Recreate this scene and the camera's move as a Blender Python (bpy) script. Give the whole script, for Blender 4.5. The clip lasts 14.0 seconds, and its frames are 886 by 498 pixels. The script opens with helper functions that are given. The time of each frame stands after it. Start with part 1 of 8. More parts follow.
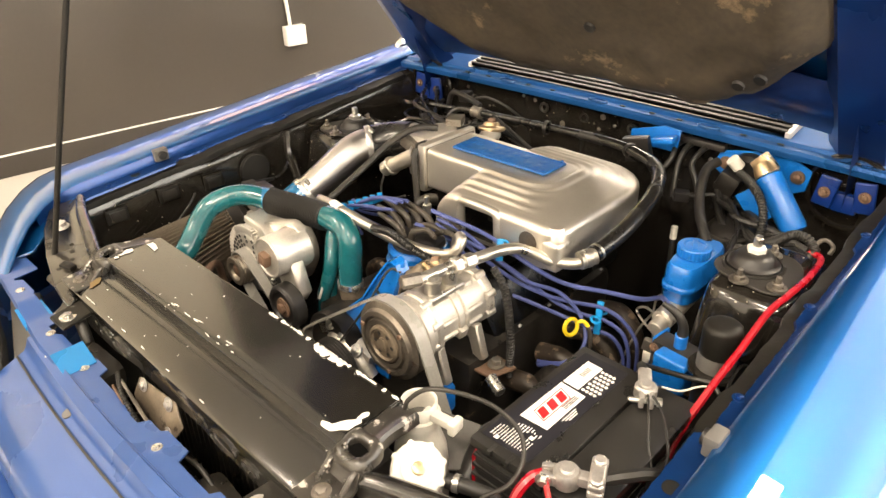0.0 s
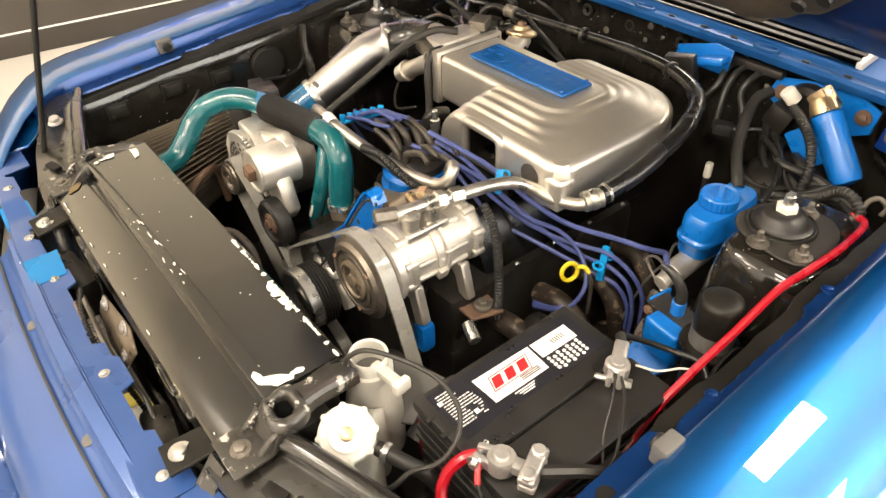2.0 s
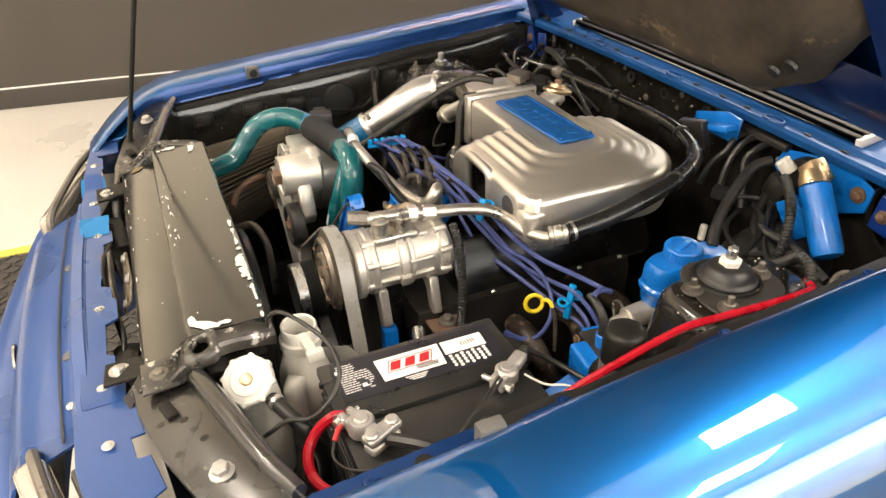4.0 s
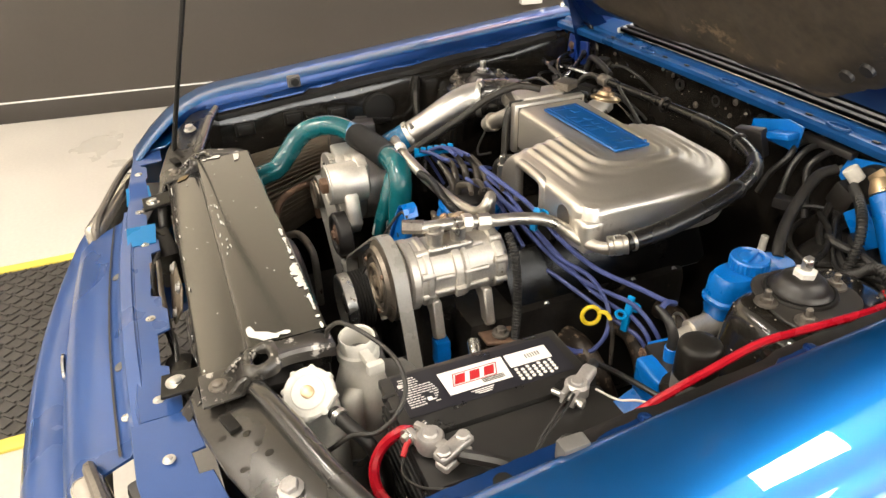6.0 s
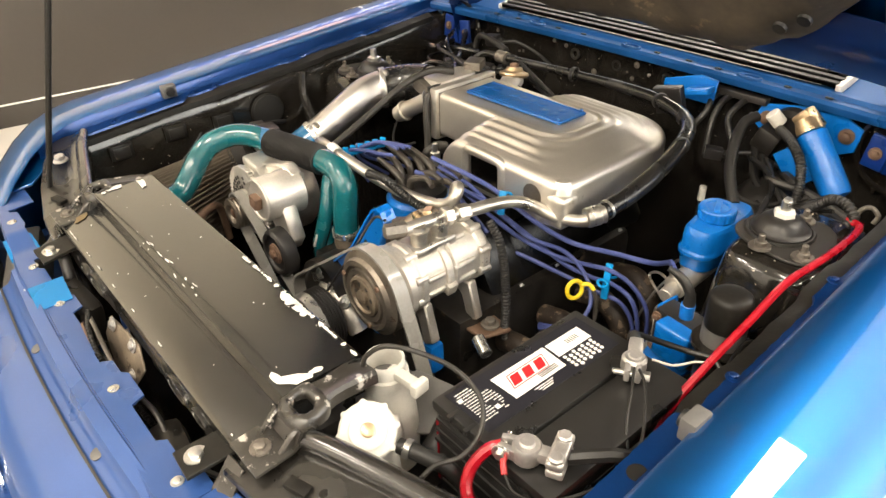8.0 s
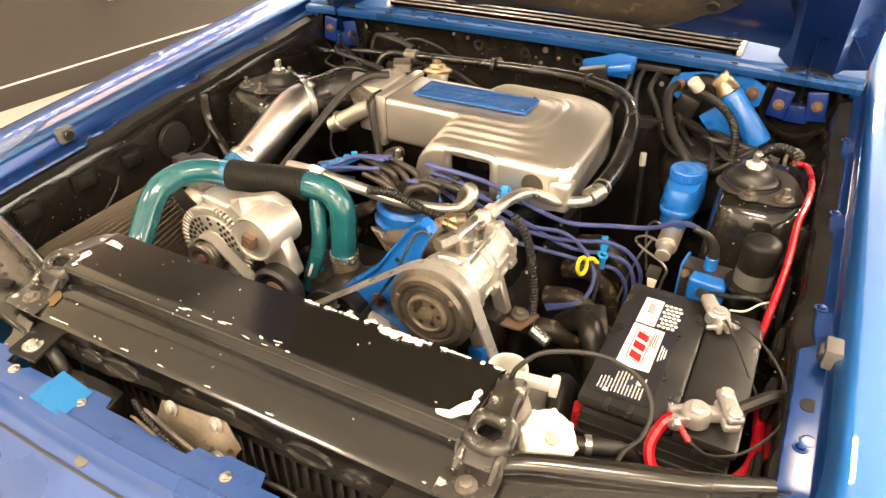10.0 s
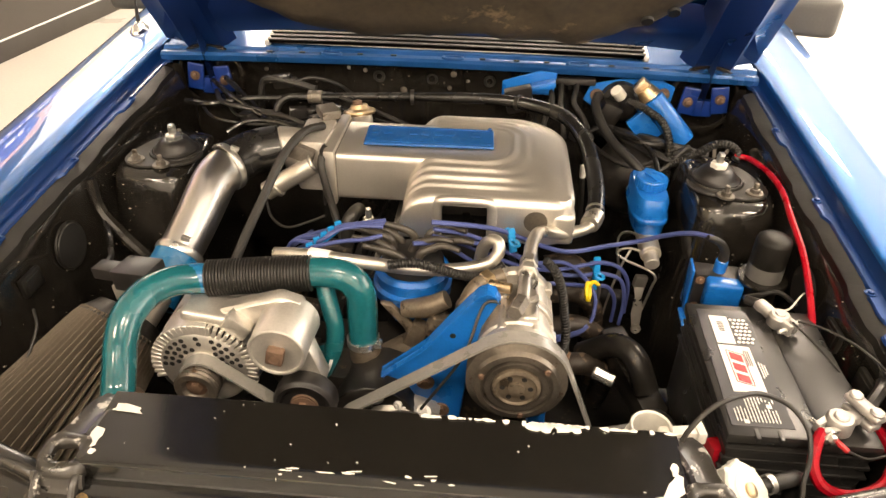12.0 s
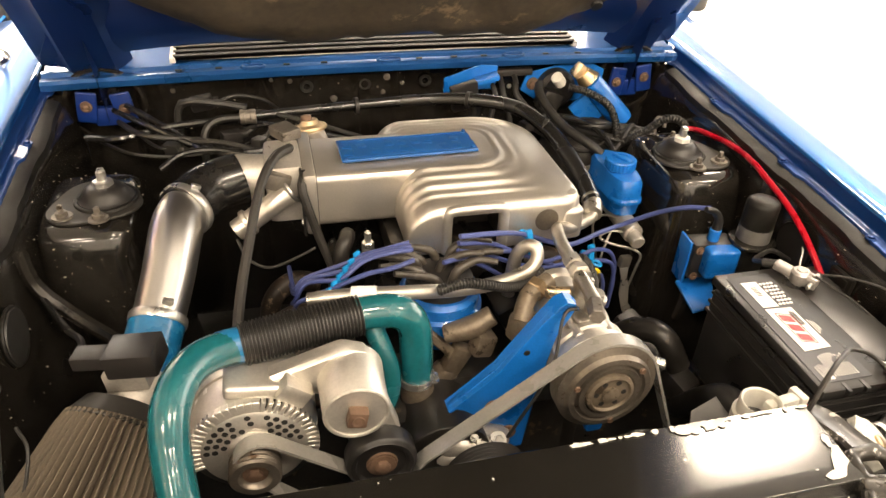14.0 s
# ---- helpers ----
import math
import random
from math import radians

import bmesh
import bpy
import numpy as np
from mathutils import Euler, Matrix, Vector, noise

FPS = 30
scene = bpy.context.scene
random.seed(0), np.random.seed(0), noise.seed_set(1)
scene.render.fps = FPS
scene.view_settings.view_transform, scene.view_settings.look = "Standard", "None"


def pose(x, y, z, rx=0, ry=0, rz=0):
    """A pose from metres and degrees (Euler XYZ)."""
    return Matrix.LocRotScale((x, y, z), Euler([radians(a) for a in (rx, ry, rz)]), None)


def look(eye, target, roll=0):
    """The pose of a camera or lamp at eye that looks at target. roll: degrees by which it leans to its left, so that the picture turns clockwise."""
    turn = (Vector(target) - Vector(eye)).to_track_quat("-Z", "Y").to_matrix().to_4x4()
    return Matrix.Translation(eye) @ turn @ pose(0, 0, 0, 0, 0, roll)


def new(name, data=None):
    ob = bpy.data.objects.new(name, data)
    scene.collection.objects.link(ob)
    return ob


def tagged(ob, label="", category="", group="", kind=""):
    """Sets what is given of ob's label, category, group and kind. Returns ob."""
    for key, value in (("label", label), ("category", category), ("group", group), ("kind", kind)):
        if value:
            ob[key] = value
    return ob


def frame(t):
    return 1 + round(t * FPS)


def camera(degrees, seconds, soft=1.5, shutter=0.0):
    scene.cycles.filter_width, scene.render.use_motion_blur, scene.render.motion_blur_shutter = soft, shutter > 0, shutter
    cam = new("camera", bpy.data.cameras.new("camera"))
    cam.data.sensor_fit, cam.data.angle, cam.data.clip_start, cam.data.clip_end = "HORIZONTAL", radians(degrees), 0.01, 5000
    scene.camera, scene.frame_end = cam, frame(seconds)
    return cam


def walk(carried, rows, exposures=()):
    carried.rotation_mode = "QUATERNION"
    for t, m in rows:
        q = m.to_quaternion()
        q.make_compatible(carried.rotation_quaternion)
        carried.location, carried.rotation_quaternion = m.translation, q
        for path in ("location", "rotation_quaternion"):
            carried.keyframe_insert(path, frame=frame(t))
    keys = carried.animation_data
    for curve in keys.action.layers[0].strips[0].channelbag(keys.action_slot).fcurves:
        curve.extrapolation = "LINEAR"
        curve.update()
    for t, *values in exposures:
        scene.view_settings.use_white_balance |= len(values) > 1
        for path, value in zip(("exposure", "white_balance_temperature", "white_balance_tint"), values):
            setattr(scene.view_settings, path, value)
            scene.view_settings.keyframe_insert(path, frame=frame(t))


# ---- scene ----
cam = camera(65.0, 14.0)
PATH = [
    (0, (0.904, -0.453, 1.496), (-0.316, 0.794, 0.517), -1.1),
    (0.5, (0.924, -0.455, 1.501), (-0.316, 0.773, 0.524), -1.0),
    (1, (0.937, -0.447, 1.517), (-0.326, 0.747, 0.527), -0.9),
    (1.5, (0.898, -0.355, 1.496), (-0.342, 0.737, 0.369), -1.1),
    (2, (0.909, -0.238, 1.511), (-0.321, 0.712, 0.253), -1.4),
    (2.2, (0.958, -0.178, 1.507), (-0.297, 0.720, 0.238), -1.7),
    (4.3, (1.194, -0.046, 1.471), (-0.382, 0.596, 0.421), -0.8),
    (4.5, (1.187, -0.039, 1.468), (-0.4, 0.583, 0.421), -1.0),
    (5, (1.162, -0.032, 1.447), (-0.435, 0.573, 0.406), -1.2),
    (5.5, (1.151, -0.036, 1.446), (-0.443, 0.574, 0.404), -1.2),
    (6, (1.144, -0.108, 1.456), (-0.442, 0.527, 0.416), -1.4),
    (6.5, (1.133, -0.205, 1.459), (-0.416, 0.513, 0.418), -1.7),
    (7, (1.107, -0.277, 1.45), (-0.355, 0.6, 0.403), -1.6),
    (7.5, (1.023, -0.305, 1.443), (-0.359, 0.683, 0.387), -1.5),
    (7.7, (0.985, -0.304, 1.435), (-0.366, 0.719, 0.371), -1.5),
    (9.8, (0.637, -0.583, 1.468), (-0.193, 0.854, 0.352), -0.2),
    (10, (0.581, -0.582, 1.466), (-0.197, 0.888, 0.355), -0.2),
    (10.5, (0.429, -0.617, 1.487), (-0.186, 0.929, 0.377), 0.1),
    (11, (0.289, -0.698, 1.52), (-0.08, 0.925, 0.411), 0.4),
    (11.5, (0.192, -0.648, 1.525), (-0.004, 1.0, 0.41), 0.9),
    (12, (0.102, -0.571, 1.5), (-0.017, 1.085, 0.386), 1.2),
    (12.5, (0.012, -0.557, 1.486), (-0.018, 1.103, 0.372), 1.6),
    (13, (-0.122, -0.577, 1.501), (-0.02, 1.081, 0.387), 1.8),
    (13.5, (-0.232, -0.561, 1.487), (0.053, 1.08, 0.378), 2.3),
    (14, (-0.251, -0.455, 1.472), (0.174, 1.152, 0.36), 2.4),
]
walk(cam, [(t, look(eye, target, roll)) for t, eye, target, roll in PATH], [(0.0, 0.57, 6700, 9), (2.0, 0.47, 6450, 8), (5.0, 0.14, 6250, 9), (7.0, 0.11, 6000, 7), (7.5, 0.22, 6050, 7), (10.0, 0.72, 7400, 12), (11.0, 0.46, 7150, 12), (12.0, 0.29, 6950, 12), (14.0, 0.33, 6850, 11)])

# ---------------------------------------------------------------- light
world = bpy.data.worlds.new("room air")
world.use_nodes = True
world.node_tree.nodes["Background"].inputs["Color"].default_value = (1.0, 0.98, 0.95, 1)
world.node_tree.nodes["Background"].inputs["Strength"].default_value = 0.05
scene.world = world


def lamp(name, at, target, size, power, colour=(1.0, 0.86, 0.70)):
    d = bpy.data.lights.new(name, "AREA")
    d.shape, d.size, d.size_y, d.energy, d.color = "RECTANGLE", size[0], size[1], power, colour
    ob = new(name, d)
    ob.matrix_world = look(at, target)
    return tagged(ob, "flat white ceiling light panel of a mostly added grid", "ceiling light", "ceiling lights")


CEILING = 3.7
# A few panels follow fender reflections; the rest are unseen and added as fill.
for lx, rows_y in ((-1.9, (-4.3, -2.2, 4.3, 7.4)), (0.47, (-4.3, -1.6, 1.95, 5.6)), (2.45, (-4.3, -1.6, 1.95, 4.4, 6.1))):
    for ly in rows_y:
        lamp("ceiling_light", (lx, ly, CEILING - 0.02), (lx, ly, 0), (0.74, 0.52), 62)
day = lamp("window_light", (4.62, 4.2, 1.7), (0, 4.2, 1.3), (9.0, 2.9), 110, (1.0, 0.93, 0.84))
tagged(day, "daylight through the open bay door", "daylight", "daylight")

from mathutils.bvhtree import BVHTree

# ---------------------------------------------------------------- mesh helpers
ORIGIN = {}


def thing(name, at, label, category, group="", kind=""):
    """An Empty at the thing's base that carries its parts."""
    ob = new(name)
    ob.empty_display_size = 0.05
    ob.location = at
    ORIGIN[ob] = Vector(at)
    return tagged(ob, label, category, group, kind)


def mesh_of(name, bm, material, origin, angle=38):
    me = bpy.data.meshes.new(name)
    bmesh.ops.recalc_face_normals(bm, faces=bm.faces)
    bmesh.ops.translate(bm, verts=bm.verts, vec=-Vector(origin))
    bm.to_mesh(me)
    bm.free()
    for p in me.polygons:
        p.use_smooth = True
    me.set_sharp_from_angle(angle=radians(angle))
    me.materials.append(material)
    return me


def part(name, bm, material, parent, label="", angle=38):
    """One mesh under a thing or a part; the mesh is given in world metres."""
    o = ORIGIN[parent]
    ob = new(name, mesh_of(name, bm, material, o, angle))
    ob.parent = parent
    ORIGIN[ob] = o
    return tagged(ob, label)


def solo(name, bm, material, label, category, group="", kind="", angle=38):
    """A thing that is one mesh, with its origin at its middle foot."""
    lo = [min(v.co[n] for v in bm.verts) for n in range(3)]
    hi = [max(v.co[n] for v in bm.verts) for n in range(3)]
    at = Vector(((lo[0] + hi[0]) / 2, (lo[1] + hi[1]) / 2, lo[2]))
    ob = new(name, mesh_of(name, bm, material, at, angle))
    ob.location = at
    ORIGIN[ob] = at
    return tagged(ob, label, category, group, kind)


def B():
    return bmesh.new()


def merge(bm, other):
    me = bpy.data.meshes.new("tmp")
    other.to_mesh(me)
    other.free()
    bm.from_mesh(me)
    bpy.data.meshes.remove(me)
    return bm


def box(bm, c, s, rot=(0, 0, 0), bev=0.003, seg=2):
    t = B()
    bmesh.ops.create_cube(t, size=1)
    bmesh.ops.scale(t, verts=t.verts, vec=s)
    if bev > 0:
        bmesh.ops.bevel(t, geom=list(t.edges), offset=min(bev, min(s) * 0.45), segments=seg, profile=0.6, affect="EDGES")
    bmesh.ops.transform(t, verts=t.verts, matrix=pose(*c, *rot))
    return merge(bm, t)


def spin(axis):
    """The turn that takes +z to an axis."""
    return Vector(axis).to_track_quat("Z", "Y").to_matrix().to_4x4()


def lathe(bm, base, axis, profile, seg=24, cap=True):
    """Rings of (distance along the axis, radius)."""
    m = Matrix.Translation(base) @ spin(axis)
    rings = []
    for d, r in profile:
        rings.append([bm.verts.new(m @ Vector((r * math.cos(a), r * math.sin(a), d))) for a in [2 * math.pi * k / seg for k in range(seg)]])
    for a, b in zip(rings, rings[1:]):
        for k in range(seg):
            bm.faces.new((a[k], a[(k + 1) % seg], b[(k + 1) % seg], b[k]))
    if cap:
        bm.faces.new(rings[0][::-1])
        bm.faces.new(rings[-1])
    return bm


def cyl(bm, p0, p1, r, r1=None, seg=18, bev=0.0015):
    p0, p1 = Vector(p0), Vector(p1)
    d = (p1 - p0).length
    r1 = r if r1 is None else r1
    b = min(bev, d * 0.3, r * 0.5)
    return lathe(bm, p0, p1 - p0, [(0, r - b), (b, r), (d - b, r1), (d, max(r1 - b, 1e-4))], seg)


def smooth_path(pts, n=8):
    pts = [Vector(p) for p in pts]
    if len(pts) < 3:
        return pts
    out = []
    ext = [pts[0] * 2 - pts[1], *pts, pts[-1] * 2 - pts[-2]]
    for i in range(1, len(ext) - 2):
        a, b, c, d = ext[i - 1 : i + 3]
        for k in range(n):
            t = k / n
            out.append(0.5 * (2 * b + (c - a) * t + (2 * a - 5 * b + 4 * c - d) * t * t + (3 * b - a - 3 * c + d) * t ** 3))
    out.append(pts[-1])
    return out


def tube(bm, pts, r, seg=10, n=8, wave=None, cap=True):
    """A round tube along a smooth line; r: one radius, or one for each given point; wave: (pitch, depth) of corrugation."""
    given = len(pts)
    path = smooth_path(pts, n)
    if wave:
        fine = []
        for a, b in zip(path, path[1:]):
            m = max(1, round((b - a).length / (wave[0] / 4)))
            fine += [a.lerp(b, k / m) for k in range(m)]
        path = fine + [path[-1]]
    up = None
    rings = []
    far = 0.0
    for i, p in enumerate(path):
        tan = (path[min(i + 1, len(path) - 1)] - path[max(i - 1, 0)]).normalized()
        if up is None:
            up = tan.orthogonal().normalized()
        up = (up - tan * up.dot(tan)).normalized()
        side = tan.cross(up)
        if isinstance(r, (list, tuple)):
            f = i / max(1, len(path) - 1) * (given - 1)
            j = min(int(f), given - 2)
            rad = r[j] + (r[j + 1] - r[j]) * (f - j)
        else:
            rad = r
        if wave:
            rad += wave[1] * (1 if (i // 2) % 2 else -1)
        rings.append([bm.verts.new(p + (up * math.cos(a) + side * math.sin(a)) * rad) for a in [2 * math.pi * k / seg for k in range(seg)]])
    for a, b in zip(rings, rings[1:]):
        for k in range(seg):
            bm.faces.new((a[k], a[(k + 1) % seg], b[(k + 1) % seg], b[k]))
    if cap:
        bm.faces.new(rings[0][::-1])
        bm.faces.new(rings[-1])
    return bm


def slab(bm, pts, off, bev=0.0):
    """A flat polygon given a thickness by the vector off."""
    t = B()
    a = [t.verts.new(p) for p in pts]
    b = [t.verts.new(Vector(p) + Vector(off)) for p in pts]
    t.faces.new(a)
    t.faces.new(b[::-1])
    for k in range(len(a)):
        t.faces.new((a[k], b[k], b[(k + 1) % len(a)], a[(k + 1) % len(a)]))
    bmesh.ops.recalc_face_normals(t, faces=t.faces)
    if bev:
        bmesh.ops.bevel(t, geom=list(t.edges), offset=bev, segments=1, affect="EDGES")
    return merge(bm, t)


def sheet(bm, rows, thick=None):
    """A surface through rows of points; thick: a vector by which it is made solid."""
    top = [[bm.verts.new(p) for p in row] for row in rows]
    for a, b in zip(top, top[1:]):
        for k in range(len(a) - 1):
            bm.faces.new((a[k], a[k + 1], b[k + 1], b[k]))
    if thick is not None:
        low = [[bm.verts.new(Vector(p) + Vector(thick)) for p in row] for row in rows]
        for a, b in zip(low, low[1:]):
            for k in range(len(a) - 1):
                bm.faces.new((a[k], b[k], b[k + 1], a[k + 1]))
        edge = lambda g: g[0] + [r[-1] for r in g[1:]] + g[-1][-2::-1] + [r[0] for r in g[-2:0:-1]]
        e, l = edge(top), edge(low)
        for k in range(len(e)):
            bm.faces.new((e[k], l[k], l[(k + 1) % len(e)], e[(k + 1) % len(e)]))
    return bm


def hexbolt(bm, p, axis=(0, 0, 1), r=0.008, h=0.006, washer=True):
    if washer:
        lathe(bm, p, axis, [(0, r * 1.7), (h * 0.3, r * 1.65), (h * 0.3, r * 1.1)], 16)
    lathe(bm, p, axis, [(h * 0.25, r), (h * 0.9, r), (h, r * 0.85)], 6)
    return bm


def ring(bm, c, axis, R, r, seg=28, tseg=8, squash=1.0):
    m = Matrix.Translation(c) @ spin(axis)
    loops = []
    for k in range(seg):
        a = 2 * math.pi * k / seg
        loops.append([bm.verts.new(m @ Vector(((R + r * math.cos(b)) * math.cos(a), (R + r * math.cos(b)) * math.sin(a) * squash, r * math.sin(b))))
                      for b in [2 * math.pi * j / tseg for j in range(tseg)]])
    for k in range(seg):
        a, b = loops[k], loops[(k + 1) % seg]
        for j in range(tseg):
            bm.faces.new((a[j], a[(j + 1) % tseg], b[(j + 1) % tseg], b[j]))
    return bm


def belt_loop(wheels, y0, y1, thick=0.004, inside=()):
    """A flat belt round wheels (x, z, r), given in turn, all on its outside."""
    pts = []
    n = len(wheels)
    for i in range(n):
        x, z, r = wheels[i]
        xp, zp, rp = wheels[i - 1]
        xn, zn, rn = wheels[(i + 1) % n]
        def leave(xa, za, ra, xb, zb, rb):
            d = math.hypot(xb - xa, zb - za)
            return math.atan2(zb - za, xb - xa) + math.acos(max(-1, min(1, (ra - rb) / d))) * -1
        a0 = leave(xp, zp, rp, x, z, r)
        a1 = leave(x, z, r, xn, zn, rn)
        while a1 < a0 - 1e-6:
            a1 += 2 * math.pi
        for k in range(9):
            a = a0 + (a1 - a0) * k / 8
            pts.append((x + r * math.cos(a), z + r * math.sin(a), math.cos(a), math.sin(a)))
    bm = B()
    rows = []
    for x, z, nx, nz in pts:
        rows.append([bm.verts.new((x, y0, z)), bm.verts.new((x, y1, z)), bm.verts.new((x + nx * thick, y1, z + nz * thick)), bm.verts.new((x + nx * thick, y0, z + nz * thick))])
    for k in range(len(rows)):
        a, b = rows[k], rows[(k + 1) % len(rows)]
        for j in range(4):
            bm.faces.new((a[j], a[(j + 1) % 4], b[(j + 1) % 4], b[j]))
    return bm

# ---------------------------------------------------------------- materials
def mat(name, base, rough=0.5, metal=0.0, var=0.25, scale=9.0, fine=140.0, bump=0.15, coat=0.0, rvar=0.12, spots=None, grain=None, spec=0.5, emit=None, coat_rough=0.04, coat_ior=1.5):
    """A surface with variation at two scales. spots: (colour, amount 0..1, scale, roughness) of stains or chips; grain: stretch of the fine noise along x, y, z."""
    m = bpy.data.materials.new(name)
    m.use_nodes = True
    nt = m.node_tree
    N, L = nt.nodes, nt.links
    bsdf = N["Principled BSDF"]
    tc = N.new("ShaderNodeTexCoord")
    big = N.new("ShaderNodeTexNoise")
    big.inputs["Scale"].default_value, big.inputs["Detail"].default_value = scale, 5
    L.new(tc.outputs["Object"], big.inputs["Vector"])
    small = N.new("ShaderNodeTexNoise")
    small.inputs["Scale"].default_value, small.inputs["Detail"].default_value = fine, 3
    if grain:
        mp = N.new("ShaderNodeMapping")
        mp.inputs["Scale"].default_value = grain
        L.new(tc.outputs["Object"], mp.inputs["Vector"])
        L.new(mp.outputs["Vector"], small.inputs["Vector"])
    else:
        L.new(tc.outputs["Object"], small.inputs["Vector"])
    mixv = N.new("ShaderNodeMix")
    mixv.data_type = "FLOAT"
    mixv.inputs["Factor"].default_value = 0.35
    L.new(big.outputs["Fac"], mixv.inputs["A"])
    L.new(small.outputs["Fac"], mixv.inputs["B"])
    ramp = N.new("ShaderNodeValToRGB")
    lo = tuple(c * (1 - var) for c in base)
    hi = tuple(min(1, c * (1 + var)) for c in base)
    ramp.color_ramp.elements[0].position, ramp.color_ramp.elements[0].color = 0.3, (*lo, 1)
    ramp.color_ramp.elements[1].position, ramp.color_ramp.elements[1].color = 0.7, (*hi, 1)
    L.new(mixv.outputs["Result"], ramp.inputs["Fac"])
    colour = ramp.outputs["Color"]
    rr = N.new("ShaderNodeMapRange")
    rr.inputs["From Min"].default_value, rr.inputs["From Max"].default_value = 0.3, 0.7
    rr.inputs["To Min"].default_value, rr.inputs["To Max"].default_value = max(0.02, rough - rvar), min(1, rough + rvar)
    L.new(big.outputs["Fac"], rr.inputs["Value"])
    roughness = rr.outputs["Result"]
    if spots:
        sc, amount, sscale, srough = spots
        sn = N.new("ShaderNodeTexNoise")
        sn.inputs["Scale"].default_value, sn.inputs["Detail"].default_value = sscale, 7
        sn.inputs["Roughness"].default_value = 0.65
        L.new(tc.outputs["Object"], sn.inputs["Vector"])
        st = N.new("ShaderNodeMapRange")
        edge = 0.78 - 0.45 * amount
        st.inputs["From Min"].default_value, st.inputs["From Max"].default_value = edge, edge + 0.05
        L.new(sn.outputs["Fac"], st.inputs["Value"])
        mc = N.new("ShaderNodeMix")
        mc.data_type = "RGBA"
        L.new(st.outputs["Result"], mc.inputs["Factor"])
        L.new(colour, mc.inputs["A"])
        mc.inputs["B"].default_value = (*sc, 1)
        colour = mc.outputs["Result"]
        mr = N.new("ShaderNodeMix")
        mr.data_type = "FLOAT"
        L.new(st.outputs["Result"], mr.inputs["Factor"])
        L.new(roughness, mr.inputs["A"])
        mr.inputs["B"].default_value = srough
        roughness = mr.outputs["Result"]
    L.new(colour, bsdf.inputs["Base Color"])
    L.new(roughness, bsdf.inputs["Roughness"])
    bsdf.inputs["Metallic"].default_value = metal
    bsdf.inputs["Specular IOR Level"].default_value = spec
    bsdf.inputs["Coat Weight"].default_value = coat
    bsdf.inputs["Coat Roughness"].default_value = coat_rough
    bsdf.inputs["Coat IOR"].default_value = coat_ior
    if bump:
        bp = N.new("ShaderNodeBump")
        bp.inputs["Strength"].default_value = bump
        bp.inputs["Distance"].default_value = 0.0015
        L.new(mixv.outputs["Result"], bp.inputs["Height"])
        L.new(bp.outputs["Normal"], bsdf.inputs["Normal"])
    if emit:
        bsdf.inputs["Emission Color"].default_value = (*emit[0], 1)
        bsdf.inputs["Emission Strength"].default_value = emit[1]
    return m


CAR_BLUE = mat("metallic blue car paint", (0.003, 0.118, 0.40), 0.34, 0.85, 0.10, 3, 900, 0.006, coat=1.0, coat_rough=0.015, coat_ior=2.1, rvar=0.04)
FLAT_BLUE = mat("hazed blue car paint", (0.030, 0.082, 0.27), 0.34, 0.2, 0.14, 5, 500, 0.04, coat=0.45, coat_rough=0.12)
# Darker copy of the car paint; shade along the lips is in the colour.
UNDER_BLUE = mat("darkened copy of the car blue inside the lips", (0.003, 0.040, 0.18), 0.34, 0.6, 0.15, 6, 400, 0.05, coat=0.5, coat_rough=0.10)
# Brighter copy of the nose blue; the steps' reflected light is in the colour.
FACET_BLUE = mat("blue paint on the pressed steps with sheen in the colour", (0.010, 0.20, 0.52), 0.30, 0.3, 0.10, 6, 400, 0.03, coat=0.5, coat_rough=0.1)
# Shade under the open hood is mixed into this darker copy of the blue.
SHADE_BLUE = mat("blue paint under the hood with shade in the colour", (0.0035, 0.018, 0.098), 0.36, 0.2, 0.15, 6, 400, 0.05, coat=0.35)
PART_BLUE = mat("sprayed bright blue paint", (0.004, 0.135, 0.50), 0.34, 0.0, 0.22, 14, 260, 0.12, coat=0.35, spots=((0.010, 0.20, 0.60), 0.2, 20, 0.3))
PLATE_BLUE = mat("thin worn blue plate paint", (0.006, 0.092, 0.33), 0.40, 0.1, 0.22, 14, 260, 0.12, coat=0.2, spots=((0.03, 0.15, 0.42), 0.24, 40, 0.4))
COWL_BLUE = mat("hazed light blue cowl paint", (0.010, 0.086, 0.29), 0.36, 0.3, 0.22, 10, 300, 0.08, coat=0.5, coat_rough=0.15, spots=((0.02, 0.04, 0.12), 0.22, 16, 0.5))
DEEP_BLUE = mat("sprayed dark blue paint", (0.003, 0.024, 0.16), 0.35, 0.0, 0.2, 14, 260, 0.12, coat=0.3, spots=((0.05, 0.035, 0.025), 0.25, 25, 0.7))
BAY_BLACK = mat("sprayed gloss black bay paint", (0.0135, 0.0118, 0.0097), 0.17, 0.0, 0.5, 7, 55, 0.9, coat=0.5, coat_rough=0.10, spec=0.45, spots=((0.036, 0.029, 0.020), 0.20, 9, 0.40))
WING_BLACK = mat("satin worn black panel paint", (0.015, 0.0135, 0.0115), 0.28, 0.0, 0.45, 9, 120, 0.35, coat=0.8, coat_rough=0.18, spots=((0.10, 0.085, 0.065), 0.18, 22, 0.6))
RAIL_BLACK = mat("dusty worn black paint", (0.012, 0.011, 0.0093), 0.42, 0.0, 0.45, 9, 120, 0.5, spec=0.26, spots=((0.060, 0.053, 0.043), 0.22, 20, 0.55))
